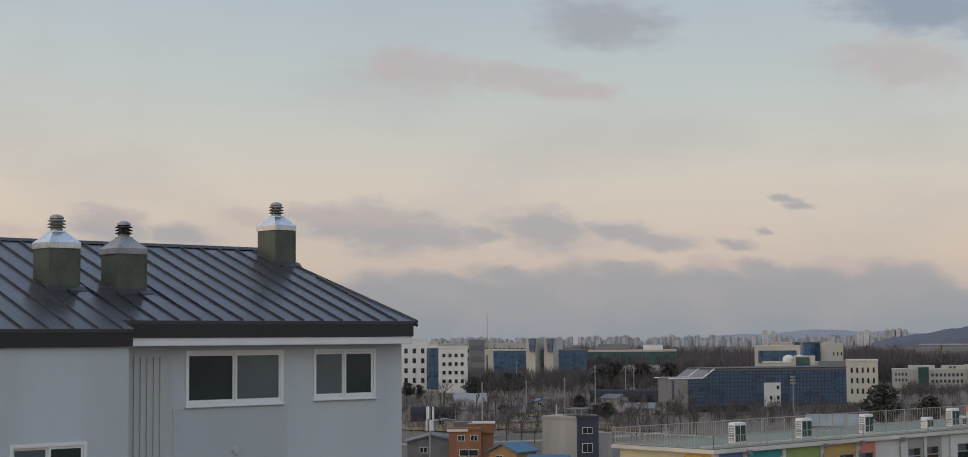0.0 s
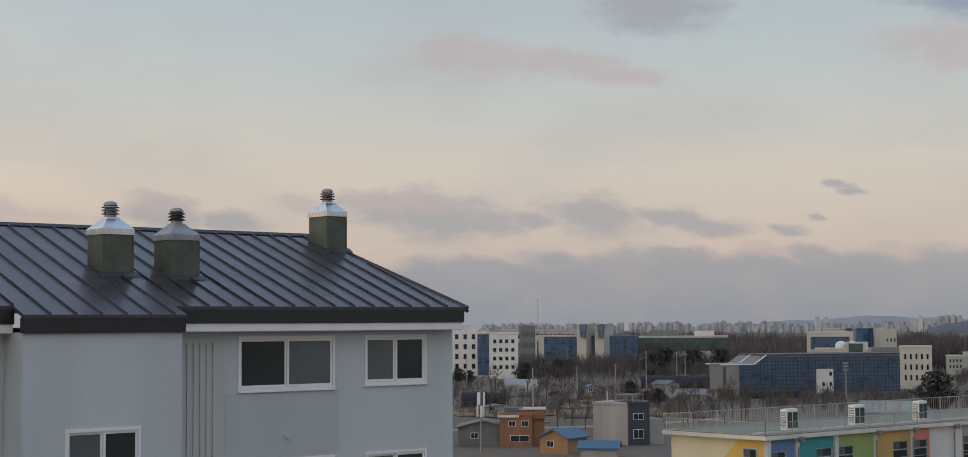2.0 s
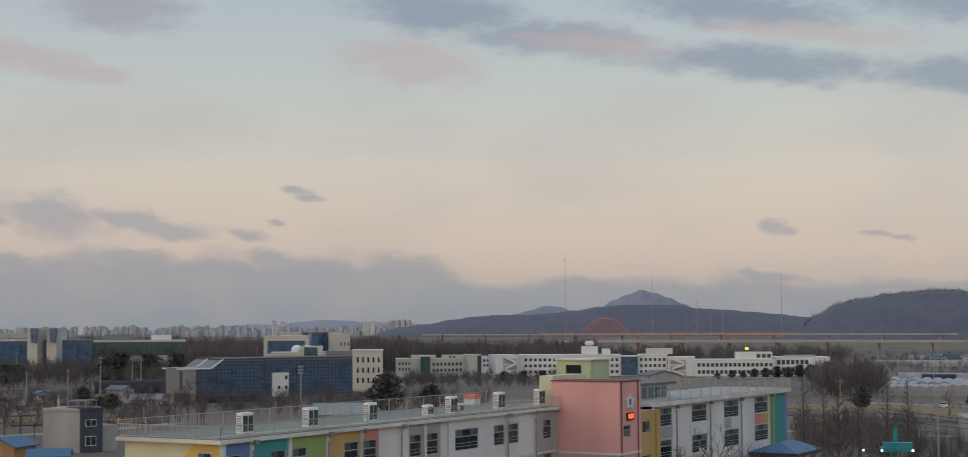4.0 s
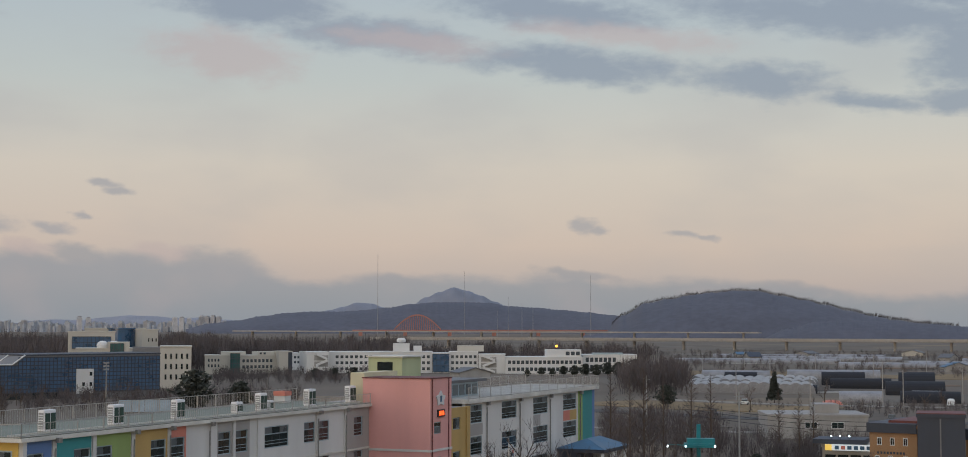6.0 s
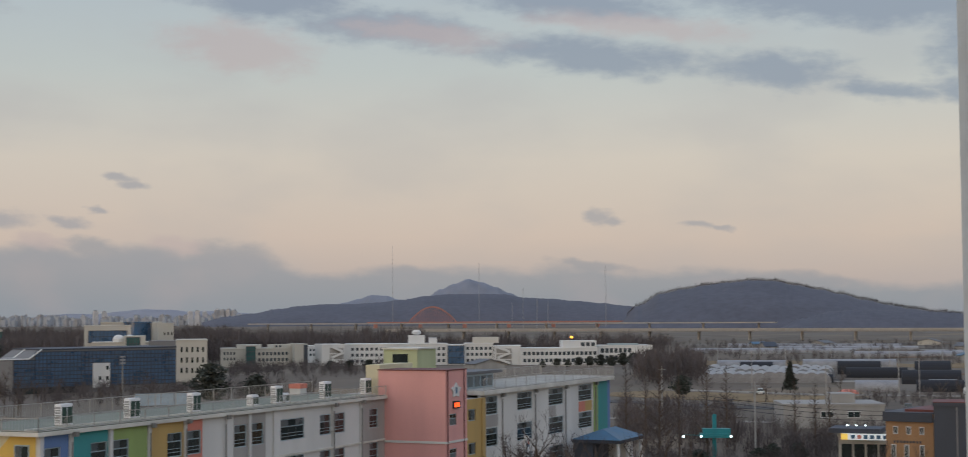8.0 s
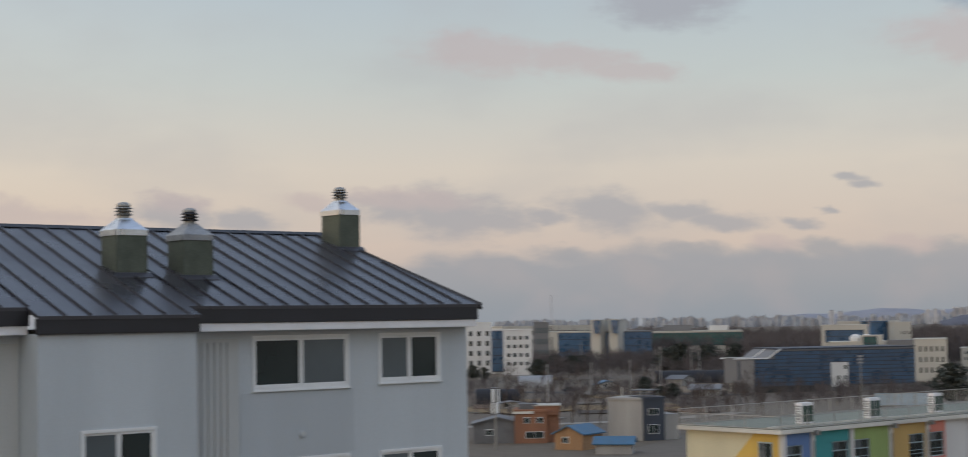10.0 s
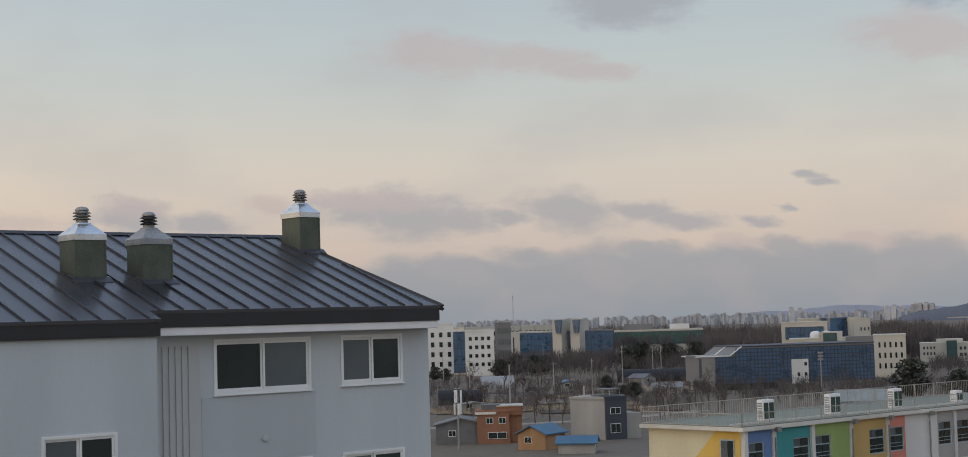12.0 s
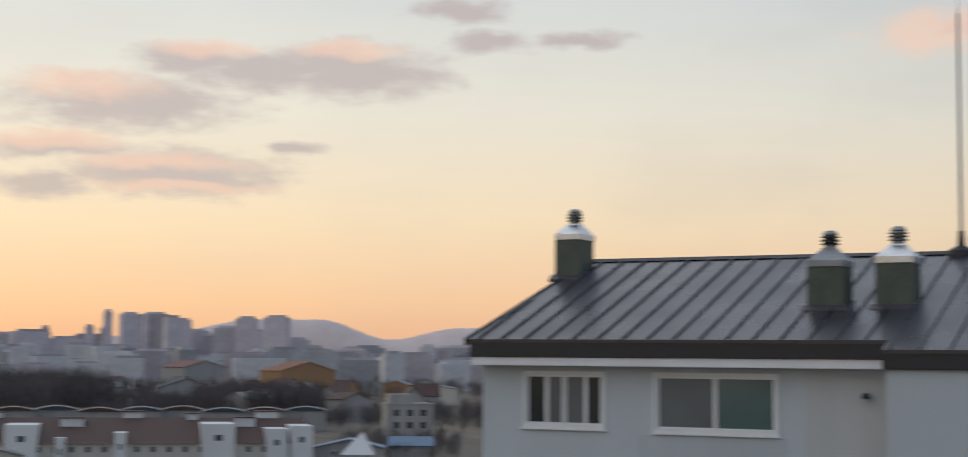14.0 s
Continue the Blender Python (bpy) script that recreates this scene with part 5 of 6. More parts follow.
# brown brick house with a slate tower, and the shop
t, w = facade("brick_house", "tan brick guesthouse with dark cornice", "house", -80.43, 209, -82.04, 207, 14, 0, 8.6, brick_brown)
part("cornice", boxes((-0.3, w, -0.3, 14, 8.0, 9.2)), slate, t, "dark cornice")
part("red_roof", boxes((2.0, w, 1.5, 14, 9.202, 9.5)), red_sheet, t)
for x in (1.0, 2.7, 4.4):
    small_window(t, x, 6.4, 0.6, 1.0)
for x in (0.7, 2.4, 4.4):
    small_window(t, x, 3.4, 0.6, 1.7)
for i in range(9):
    part("letter_bar", boxes((1.0 + i * 0.42, 1.25 + i * 0.42, -0.06, -0.004, 5.3, 5.6)), slate, t)
t2, w2 = facade("slate_tower", "tall dark slate stair tower", "building", -82.06, 201, -83.66, 201, 6, 0, 10.4, slate)
part("coping", boxes((-0.1, w2 + 0.1, -0.1, 6.1, 10.852, 10.95)), red_sheet, t2)
part("corner_strip", boxes((w2 * 0.47, w2 * 0.5, -0.12, -0.004, 0, 10.3)), office_grey, t2)
t3, w3 = facade("brick_house", "tan brick guesthouse wing with dark cornice", "house", -83.67, 204, -87.0, 200, 14, 0, 8.5, brick_brown)
part("cornice", boxes((-0.01, w3, -0.3, 14, 7.6, 9.0)), slate, t3)
for i in range(3):
    outdoor_unit(spot(-82.95 - i * 0.3, 190)[0], spot(-82.95 - i * 0.3, 190)[1], 0.9, 1.5, 2.3 + 0.0)
    k_ = thing("unit_shelf", "steel shelf under an air conditioner unit", "shelf", *spot(-82.95 - i * 0.3, 190), 0, group="unit shelves")
    part("frame", boxes((-0.5, 0.5, -0.45, 0.45, 0, 2.298)), vent_metal, k_)
t, w = facade("cement_house", "grey cement workshop behind the shop", "building", -76.9, 305, -80.4, 308, 14, 0, 4.2, block_grey)
for x in (7, 12):
    small_window(t, x, 2.0, 2.4, 1.2)
part("roof_room", boxes((9.5, 14, 3, 10, 4.66, 6.4)), block_grey, t)
t, w = facade("shop", "low restaurant with lit sign band and dark canopy", "shop", -78.8, 222, -80.7, 221, 9, 0, 5.0, office_cream)
part("canopy", boxes((-1, w * 0.8, -2, 4, 5.6, 6.2)), slate, t, "dark canopy roof")
sb = part("sign_band", boxes((0.7, w, -2.3, -2.02, 4.75, 5.55)), glowing("lit_sign_face", (0.75, 0.82, 0.85), 0.35), t, "lit pale sign band")
part("sign_end", boxes((0.7, 1.6, -2.36, -2.302, 4.75, 5.55)), glowing("lit_sign_yellow", (0.9, 0.6, 0.12), 0.5), sb, "lit yellow sign end")
for i in range(6):
    part("letter_bar", boxes((2.0 + i * 0.85, 2.55 + i * 0.85, -2.36, -2.302, 4.9, 5.4)), school_paints["coral"] if i == 1 else blue_sheet, sb)
for i in range(5):
    part("shop_pane", boxes((0.4 + i * 1.7, 1.8 + i * 1.7, -0.05, -0.004, 1.2, 4.0)), glass_dark, t)
for i in range(3):
    l = part("lamp_arm", rod(bmesh.new(), (1.6 + i * 1.2, -2.1, 6.2), (1.6 + i * 1.2, -2.6, 6.7), 0.03), dark_steel, t)
    part("lamp_head", lathe(bmesh.new(), [(0.08, 6.62), (0.15, 6.7), (0.06, 6.8)], 1.6 + i * 1.2, -2.6, 8), lamp_white, l)
tq = surface("turquoise_paint", (0.02, 0.24, 0.27), 0.5, 0, 9, 0.08, 0.6, 0.15, 0.1)
g = thing("turquoise_gate", "turquoise steel gate canopy with three white lamps", "gate", *spot(-74.45, 235), 0, -70)
part("post", boxes((-0.28, 0.28, -0.28, 0.28, 0, 7.1)), tq, g)
part("canopy", boxes((-2.1, 2.1, -1.2, 1.2, 3.7, 4.3)), tq, g)
part("canopy_top", boxes((-1.7, 2.3, -1.0, 1.0, 4.302, 5.0)), tq, g)
for x in (-4.6, -2.0, 2.3):
    l = part("lamp_arm", rod(bmesh.new(), (0, -1.25, 4.0), (x, -1.4, 4.2), 0.05), tq, g)
    part("lamp_head", lathe(bmesh.new(), [(0.13, 3.8), (0.15, 3.95), (0.07, 4.1)], x, -1.4, 8), lamp_white, l)


# ---- poles ----
def utility_pole(az, d, h, arms=1):
    t = thing("utility_pole", "tall grey concrete utility pole with crossarms", "pole", *spot(az, d), 0, rnd.uniform(0, 180), "utility poles")
    part("shaft", rod(bmesh.new(), (0, 0, 0), (0, 0, h), 0.16, 0.1, 8), block_grey, t)
    for k in range(arms):
        part("crossarm", boxes((-1.0, 1.0, -0.06, 0.06, h - 0.7 - k * 0.9, h - 0.58 - k * 0.9)), vent_metal, t)


for az, d, h, arms in ((-42.1, 290, 14, 0), (-40.65, 470, 11, 1), (-43.7, 420, 11, 1), (-46.2, 455, 14, 2), (-47.3, 560, 12, 1), (-45.1, 440, 11, 1), (-47.6, 600, 11, 1), (-43.35, 700, 12, 1),
                       (-39.7, 560, 12, 1), (-72.6, 300, 12, 1), (-75.9, 232, 12, 2), (-74.6, 620, 10, 1), (-76.1, 700, 10, 1), (-78.6, 640, 10, 1), (-79.9, 600, 10, 1), (-80.6, 560, 11, 1), (-82.4, 640, 11, 1),
                       (-84.2, 560, 11, 1), (-77.0, 505, 11, 1), (-75.8, 455, 11, 1), (-81.6, 420, 10, 1), (-83.6, 430, 10, 1), (-80.9, 430, 12, 1), (-78.4, 300, 12, 1), (40.2, 400, 12, 1)):
    utility_pole(az, d, h, arms)
c = thing("antenna_tower", "slim cell antenna pole with white panels", "mast", *spot(-40.2, 272), 0)
part("pole", rod(bmesh.new(), (0, 0, 0), (0, 0, 10.5), 0.2, 0.14, 8), vent_metal, c)
for k in range(6):
    a = k * math.tau / 6
    part("panel", boxes((0.6 * math.cos(a) - 0.14, 0.6 * math.cos(a) + 0.14, 0.6 * math.sin(a) - 0.1, 0.6 * math.sin(a) + 0.1, 8.2 if k % 2 else 6.2, 10.4 if k % 2 else 8.1)), pvc, c)
f = thing("floodlight_mast", "tall floodlight mast with three lamp rows", "lamp mast", *spot(-53.25, 400), 0)
part("pole", rod(bmesh.new(), (0, 0, 0), (0, 0, 12), 0.18, 0.12, 8), vent_metal, f)
for k in range(3):
    part("lamp_row", boxes((-0.9, 0.9, -0.2, 0.2, 10.2 + k * 0.8, 10.6 + k * 0.8)), galvanised_dull, f)
for az, d, h in ((-62.85, 2600, 135), (-70.6, 2300, 92), (-66.0, 2700, 110), (-67.6, 2500, 62), (-68.1, 2500, 52), (-68.5, 2500, 46), (-67.2, 2500, 40), (-42.3, 1700, 50)):
    t = thing("radio_mast", "very thin far radio mast", "mast", *spot(az, d), 0, group="far radio masts")
    part("pole", rod(bmesh.new(), (0, 0, 0), (0, 0, h), 0.4, 0.25, 5), galvanised_dull, t)


# ---- hills, bridges, far town ----
CRESTS = {}


def ridge(name, label, az0, az1, d, heights, m, depth, bumps, seed):
    """A long wooded ridge: a rounded back over a smooth line of heights, with uneven treetops."""
    n, rows = 460, 16
    bm = bmesh.new()
    grid, tops = [], []
    for i in range(n + 1):
        q = i / n
        p = q * (len(heights) - 1)
        k = min(int(p), len(heights) - 2)
        e = p - k
        e = e * e * (3 - 2 * e)
        h = heights[k] * (1 - e) + heights[k + 1] * e
        az = az0 + (az1 - az0) * q
        col = []
        for j in range(rows):
            s = j / (rows - 1)
            x, y = spot(az, d + depth * (s - 0.5))
            up = math.sin(math.pi * min(s * 1.0, 1.0)) ** 0.7
            z = h * up + (noise.noise(Vector((i * 0.5, j * 1.7, seed))) + 0.8 * noise.noise(Vector((i * 1.9, j * 4.1, seed + 7)))) * bumps * up
            col.append(bm.verts.new((x, y, max(z, -1))))
        grid.append(col)
        tops.append(tuple(col[rows // 2].co))
    for a, b in zip(grid, grid[1:]):
        for j in range(rows - 1):
            bm.faces.new((a[j], a[j + 1], b[j + 1], b[j]))
    bmesh.ops.recalc_face_normals(bm, faces=bm.faces)
    ob = part(name, bm, m)
    for p in ob.data.polygons:
        p.use_smooth = True
    CRESTS[name + str(seed)] = tops
    return tagged(ob, label, "hill", kind="structure")


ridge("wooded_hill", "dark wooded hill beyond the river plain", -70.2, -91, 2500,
      [0, 4, 34, 52, 59, 65, 69, 72, 71, 64, 57, 49, 40, 32, 26, 21, 18, 15, 12, 11, 10, 9, 8, 8, 6, 4, 0], hazed_hill_wood, 700, 1.6, 1)
ridge("wooded_hill", "long low wooded ridge beyond the bridge", -56.0, -74, 3500, [8, 20, 26, 36, 43, 46, 46, 49, 55, 63, 67, 67, 66, 58, 55, 50, 45, 39, 29, 20, 14], hazed_hill_wood, 700, 1.6, 2)
ridge("wooded_hill", "low dark wooded spur below the hill", -76.6, -92, 2050, [0, 14, 23, 25, 24, 22, 20, 17, 15, 14, 13, 12, 10, 8, 6, 0], hazed_hill_wood, 320, 1.6, 9)
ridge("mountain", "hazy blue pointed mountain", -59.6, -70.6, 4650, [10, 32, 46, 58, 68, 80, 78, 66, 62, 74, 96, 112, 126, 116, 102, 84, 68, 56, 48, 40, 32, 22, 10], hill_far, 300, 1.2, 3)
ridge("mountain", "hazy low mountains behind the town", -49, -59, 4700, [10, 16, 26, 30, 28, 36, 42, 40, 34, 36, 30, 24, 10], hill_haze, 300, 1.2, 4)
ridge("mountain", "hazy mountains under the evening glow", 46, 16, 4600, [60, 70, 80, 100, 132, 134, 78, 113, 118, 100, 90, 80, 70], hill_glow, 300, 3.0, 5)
ridge("wooded_hill", "low wooded rise beside the town", 33, 22, 1500, [8, 14, 22, 32, 36, 36, 30], hazed_hill_wood, 300, 2.5, 6)

r = thing("arch_bridge", "orange red steel arch bridge over the river", "bridge", *spot(-64.3, 2550), 0)
r.matrix_basis = pose(*spot(-64.3, 2550), 0, 0, 0, -64.3)
part("deck", boxes((-105, 520, -6, 6, 7.8, 10.2)), bridge_red, r)
for s in (-5, 5):
    bm = bmesh.new()
    pts = [(-38 + 76 * k / 24, 10 + 24 * math.sin(math.pi * k / 24) ** 0.9) for k in range(25)]
    rings = [[bm.verts.new((a, s + 1.3 * u, b + 1.3 * v)) for u, v in ((-1, -1), (1, -1), (1, 1), (-1, 1))] for a, b in pts]
    for r0, r1 in zip(rings, rings[1:]):
        for k in range(4):
            bm.faces.new((r0[k], r0[(k + 1) % 4], r1[(k + 1) % 4], r1[k]))
    bm.faces.new(rings[0])
    bm.faces.new(rings[-1])
    bmesh.ops.recalc_face_normals(bm, faces=bm.faces)
    arch = part("arch", bm, bridge_red, r)
    for k in range(2, 23):
        part("hanger", rod(bmesh.new(), (pts[k][0], s, 10), (pts[k][0], s, pts[k][1]), 0.55, sides=4), bridge_red, arch)
for k in range(9):
    part("pier", boxes((-95 + 72 * k, -89 + 72 * k, -4, 4, 0, 7.8)), bridge_red, r)
v = thing("viaduct", "long pale concrete motorway viaduct across the plain", "bridge", 1240, 0, 0)
part("deck", boxes((-7, 7, -200, 640, 7.0, 8.6)), viaduct, v)
part("parapet", boxes((-7.3, -7.01, -200, 640, 7.6, 9.6)), viaduct, v)
for k in range(20):
    part("pier", boxes((-2, 2, -190 + 42 * k, -188.4 + 42 * k, 0, 6.99)), viaduct, v)
v = thing("viaduct", "far pale road bridge deck", "bridge", 1900, 300, 0)
part("deck", boxes((-7, 7, 150, 900, 9, 10.6)), viaduct, v)
for k in range(11):
    part("pier", boxes((-2, 2, 170 + 70 * k, 172 + 70 * k, 0, 8.99)), viaduct, v)


def tower_block(az, d, w, depth, h, group, m):
    t = thing("tower_block", "far apartment tower block paled by painted haze", "building", *spot(az, d), 0, az + rnd.uniform(-25, 25), group)
    part("wall", boxes((-w / 2, w / 2, -depth / 2, depth / 2, 0, h)), m, t)
    part("roof_room", boxes((-w / 3, w / 3, -depth / 3, depth / 3, h, h + min(3.5, h * 0.08))), m, t)
    return t


def far_town(label, count, m, seed):
    """Hundreds of hazy apartment slabs on the horizon, each with its roof room."""
    rg, bm = random.Random(seed), bmesh.new()
    for _ in range(count):
        az, d = -40.3 - rg.random() * 18.0, rg.uniform(3500, 4500)
        x, y = spot(az, d)
        w, h = rg.uniform(2.5, 6), rg.uniform(12, 25) * d / 4000
        box(bm, x - w, x + w, y - w, y + w, 0, h)
        box(bm, x - w / 3, x + w / 3, y - w / 3, y + w / 3, h, h + 2.2)
    return tagged(part("far_town", bm, m), label, "town", kind="stuff")


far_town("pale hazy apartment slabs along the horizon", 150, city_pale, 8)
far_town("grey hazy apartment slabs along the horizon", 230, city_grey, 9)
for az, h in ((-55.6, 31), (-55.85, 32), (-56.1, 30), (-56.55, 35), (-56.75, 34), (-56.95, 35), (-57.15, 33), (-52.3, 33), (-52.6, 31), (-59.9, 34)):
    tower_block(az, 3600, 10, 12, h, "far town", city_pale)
# Light mauve puts the glowing haze into the towers' own colour.
glow_side = surface("hazy_mauve_far_tower", (0.43, 0.40, 0.43), 0.8, 0, 0.3, 0.1, 0.05, 0.15, 0.0, island=0.2)
for px, top, wide in ((340, 105, 12), (335, 150, 16), (400, 106, 24), (445, 106, 12), (470, 101, 34), (520, 120, 20), (548, 120, 22), (590, 150, 30), (640, 165, 30), (675, 148, 34), (730, 122, 26), (770, 150, 22), (815, 120, 30),
                      (870, 178, 30), (170, 152, 12), (130, 165, 44), (60, 170, 60), (10, 172, 30), (225, 182, 40), (290, 150, 10), (290, 172, 46)):
    az = 27.63 - (px / 1.8 - 784) * 0.02253
    h = 22 + 2500 * math.tan(radians(4.72 - (70 + top / 1.8) * 0.02253))
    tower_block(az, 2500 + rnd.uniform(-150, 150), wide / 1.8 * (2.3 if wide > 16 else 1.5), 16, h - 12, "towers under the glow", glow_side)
for k in range(110):
    az = 24 + rnd.random() * 23
    d = rnd.uniform(1100, 1900)
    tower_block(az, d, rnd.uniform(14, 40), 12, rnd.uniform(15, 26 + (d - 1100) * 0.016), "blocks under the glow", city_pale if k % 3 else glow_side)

# ---- terraces under the glow ----
roof_brown = surface("brown_tiled_roof", (0.075, 0.042, 0.034), 0.8, 0, 4, 0.2, 0.4, 0.2, 0.3)


def terrace(az0, az1, d, depth, wall_h, ridge_h, fins, dormers, label):
    (x0, y0), (x1, y1) = spot(az0, d), spot(az1, d)
    t = thing("terrace", label, "house", x0, y0, 0, math.degrees(math.atan2(y1 - y0, x1 - x0)))
    w = math.hypot(x1 - x0, y1 - y0)
    part("wall", boxes((0, w, 0, depth, 0, wall_h)), office_cream, t)
    bm = bmesh.new()
    prism(bm, [(-0.6, wall_h - 0.2), (depth * 0.6, ridge_h), (depth + 0.6, wall_h - 0.2)], -0.5, w + 0.5, "x")
    part("roof", bm, roof_brown, t, "brown tiled roof")
    for q, s, h in fins:
        f_ = part("gable_fin", boxes((w * q, w * q + s, -0.8, depth * 0.5, 0, h)), office_white, t, "white gabled dormer wall")
        part("window", boxes((w * q + s * 0.38, w * q + s * 0.62, -0.86, -0.802, h - 3.4, h - 2.2)), far_window, f_)
    for q, s, y, z0, z1 in dormers:
        d_ = part("dormer", boxes((w * q - s / 2, w * q + s / 2, y, y + 3.0, z0 - 1.5, z1)), office_white, t, "white roof dormer box")
        part("dormer_roof", boxes((w * q - s / 2 - 0.3, w * q + s / 2 + 0.3, y - 0.3, y + 3.3, z1 + 0.002, z1 + 0.2)), roof_brown, d_)
    window_rows(t, 1, w - 1, wall_h - 2.8, wall_h, 22, 1, far_window, fill=0.3, tall=0.4)
    return t


terrace(46.5, 33.9, 335, 24, 4.4, 9.0, [(0.165, 6.5, 8.0), (0.46, 2.4, 6.4), (0.70, 6.8, 8.2), (0.88, 4.4, 7.2), (0.95, 4.6, 7.8), (0.03, 3.0, 5.6), (0.30, 2.0, 5.4)],
        [(0.34, 4.7, 9, 6.6, 9.0), (0.51, 4.2, 14, 8.4, 10.2), (0.68, 2.2, 13, 8.2, 9.8), (0.83, 4.0, 9, 6.6, 9.1), (0.9, 4.6, 14, 8.2, 10.3), (0.12, 3.4, 14, 8.2, 10.0)], "long white terrace with brown tiled roof and gabled fins")
for k in range(9):
    az = 45.6 - k * 1.45
    x, y = spot(az, 470 + 8 * (k % 3))
    t = thing("arched_roof_house", "low house with pale curved roof edge", "house", x, y, 0, az, group="curved roof houses")
    part("wall", boxes((-6, 6, -5, 5, 0, 6.2)), block_grey, t)
    bm = bmesh.new()
    out = [(-6.6 + 13.2 * i / 10, 6.3 + 1.1 * math.sin(math.pi * i / 10)) for i in range(11)]
    prism(bm, out + [(6.6, 6.2), (-6.6, 6.2)], -5.5, 5.5)
    part("roof", bm, roof_brown if k % 2 else slate, t)
    bm = bmesh.new()
    for (a, b), (c2, e2) in zip(out, out[1:]):
        rod(bm, (a, -5.6, b), (c2, -5.6, e2), 0.09, sides=4)
    part("roof_edge", bm, office_white, t, "pale curved roof edge")
c = thing("roof_canopy", "white tent-shaped canopy beside the terrace", "canopy", *spot(32.1, 328), 0, 32)
bm = bmesh.new()
vs = [bm.verts.new(q) for q in ((-3.4, -3, 2.4), (3.4, -3, 2.4), (3.4, 3, 2.4), (-3.4, 3, 2.4), (0.9, 0, 7.0))]
for f in ((0, 1, 4), (1, 2, 4), (2, 3, 4), (3, 0, 4), (3, 2, 1, 0)):
    bm.faces.new([vs[i] for i in f])
part("tent", bm, office_white, c)
for x in (-3.2, 3.2):
    for y in (-2.8, 2.8):
        part("post", rod(bmesh.new(), (x, y, 0), (x, y, 2.39), 0.08), galvanised_dull, c)
t, w = facade("villa", "beige villa with flat roof", "house", 31.1, 450, 29.4, 452, 10, 0, 9.0, block_grey)
window_rows(t, 1, w - 1, 1.5, 8.5, 3, 2, fill=0.4)
part("upper_floor", boxes((1, w * 0.6, 1, 9, 9.46, 12)), block_grey, t)
gabled_house("villa", "large house with dark blue roof", 38.3, 640, 22, 14, 10, 13.5, block_grey, slate, 40)
gabled_house("hall", "orange brown hall with dark curved roof", 34.3, 900, 38, 20, 15, 20, brick_brown, brick_orange, 70)
gabled_house("hall", "hall with rusty red roof", 38.0, 1000, 34, 20, 16, 20, block_grey, red_sheet, 80)
gabled_house("shed", "shed with bright blue sheet roof", 32.4, 345, 15, 9, 3.0, 4.6, block_grey, blue_sheet, 30)
gabled_house("shed", "shed with bright blue sheet roof", 30.2, 350, 13, 9, 3.4, 4.8, block_grey, blue_sheet, 120)
gabled_house("shed", "pale green shed beside the terrace", 44.6, 318, 9, 6, 3.0, 4.0, office_cream, grey_sheet, 44)
rr = random.Random(12)
for k in range(30):
    az, d = 25 + rr.random() * 21, rr.uniform(520, 1000)
    gabled_house("house", "small suburban house in the hazy distance", az, d, rr.uniform(9, 18), rr.uniform(8, 12), rr.uniform(5, 9), rr.uniform(9.2, 12),
                 rr.choice([office_cream, block_grey, block_grey, brick_brown]), rr.choice([roof_brown, grey_sheet, slate, roof_brown]), rr.uniform(0, 180))
for k in range(40):
    az, d = -39.5 - rr.random() * 44, rr.uniform(560, 1100)
    if az > -49 or -63 < az < -56 or (az > -73 and d > 640) or -55.5 < az < -49:
        continue
    gabled_house("shed", "low shed in the winter fields", az, d, rr.uniform(8, 16), rr.uniform(6, 10), rr.uniform(2.2, 3.6), rr.uniform(3.7, 5.0),
                 rr.choice([block_grey, office_cream, block_grey]), rr.choice([grey_sheet, grey_sheet, blue_sheet, slate]), rr.uniform(0, 180))

# ---- roads ----
def road(points, width, m, name_, label):
    bm = bmesh.new()
    prev = None
    for i, (x, y) in enumerate(points):
        a = Vector(points[max(i - 1, 0)])
        b = Vector(points[min(i + 1, len(points) - 1)])
        n_ = (b - a).normalized()
        n_ = Vector((-n_.y, n_.x)) * width / 2
        q = [bm.verts.new((x + s * n_.x, y + s * n_.y, z)) for s, z in ((-1, 0.0), (-1, 0.12), (1, 0.12), (1, 0.0))]
        if prev:
            for k in range(3):
                bm.faces.new((prev[k], prev[k + 1], q[k + 1], q[k]))
        prev = q
    bmesh.ops.recalc_face_normals(bm, faces=bm.faces)
    return tagged(part(name_, bm, m), label, "road", kind="structure")


pale_track = surface("pale_concrete_track", (0.24, 0.225, 0.20), 0.9, 0, 1.0, 0.15, 0.1, 0.2, 0.0)
dry_grass = surface("dry_winter_grass", (0.19, 0.135, 0.07), 1.0, 0, 0.6, 0.2, 0.05, 0.25, 0.0)
road([spot(-38, 500), spot(-42, 485), spot(-46, 470), spot(-49, 455)], 7, asphalt, "road", "asphalt road across the fields")
road([spot(-38.5, 330), spot(-42, 335), spot(-46, 345), spot(-49, 370)], 5, pale_track, "road", "pale concrete farm track")
road([spot(-70, 400), spot(-75, 372), spot(-80, 362), spot(-86, 360)], 9, asphalt, "road", "asphalt road past the school field")
road([spot(-70.5, 332), spot(-74, 322), spot(-77.5, 322)], 5, pale_track, "pavement", "pale wall and pavement along the field")
road([spot(-73, 455), spot(-78, 430), spot(-86, 425)], 6, pale_track, "road", "pale farm road by the greenhouses")
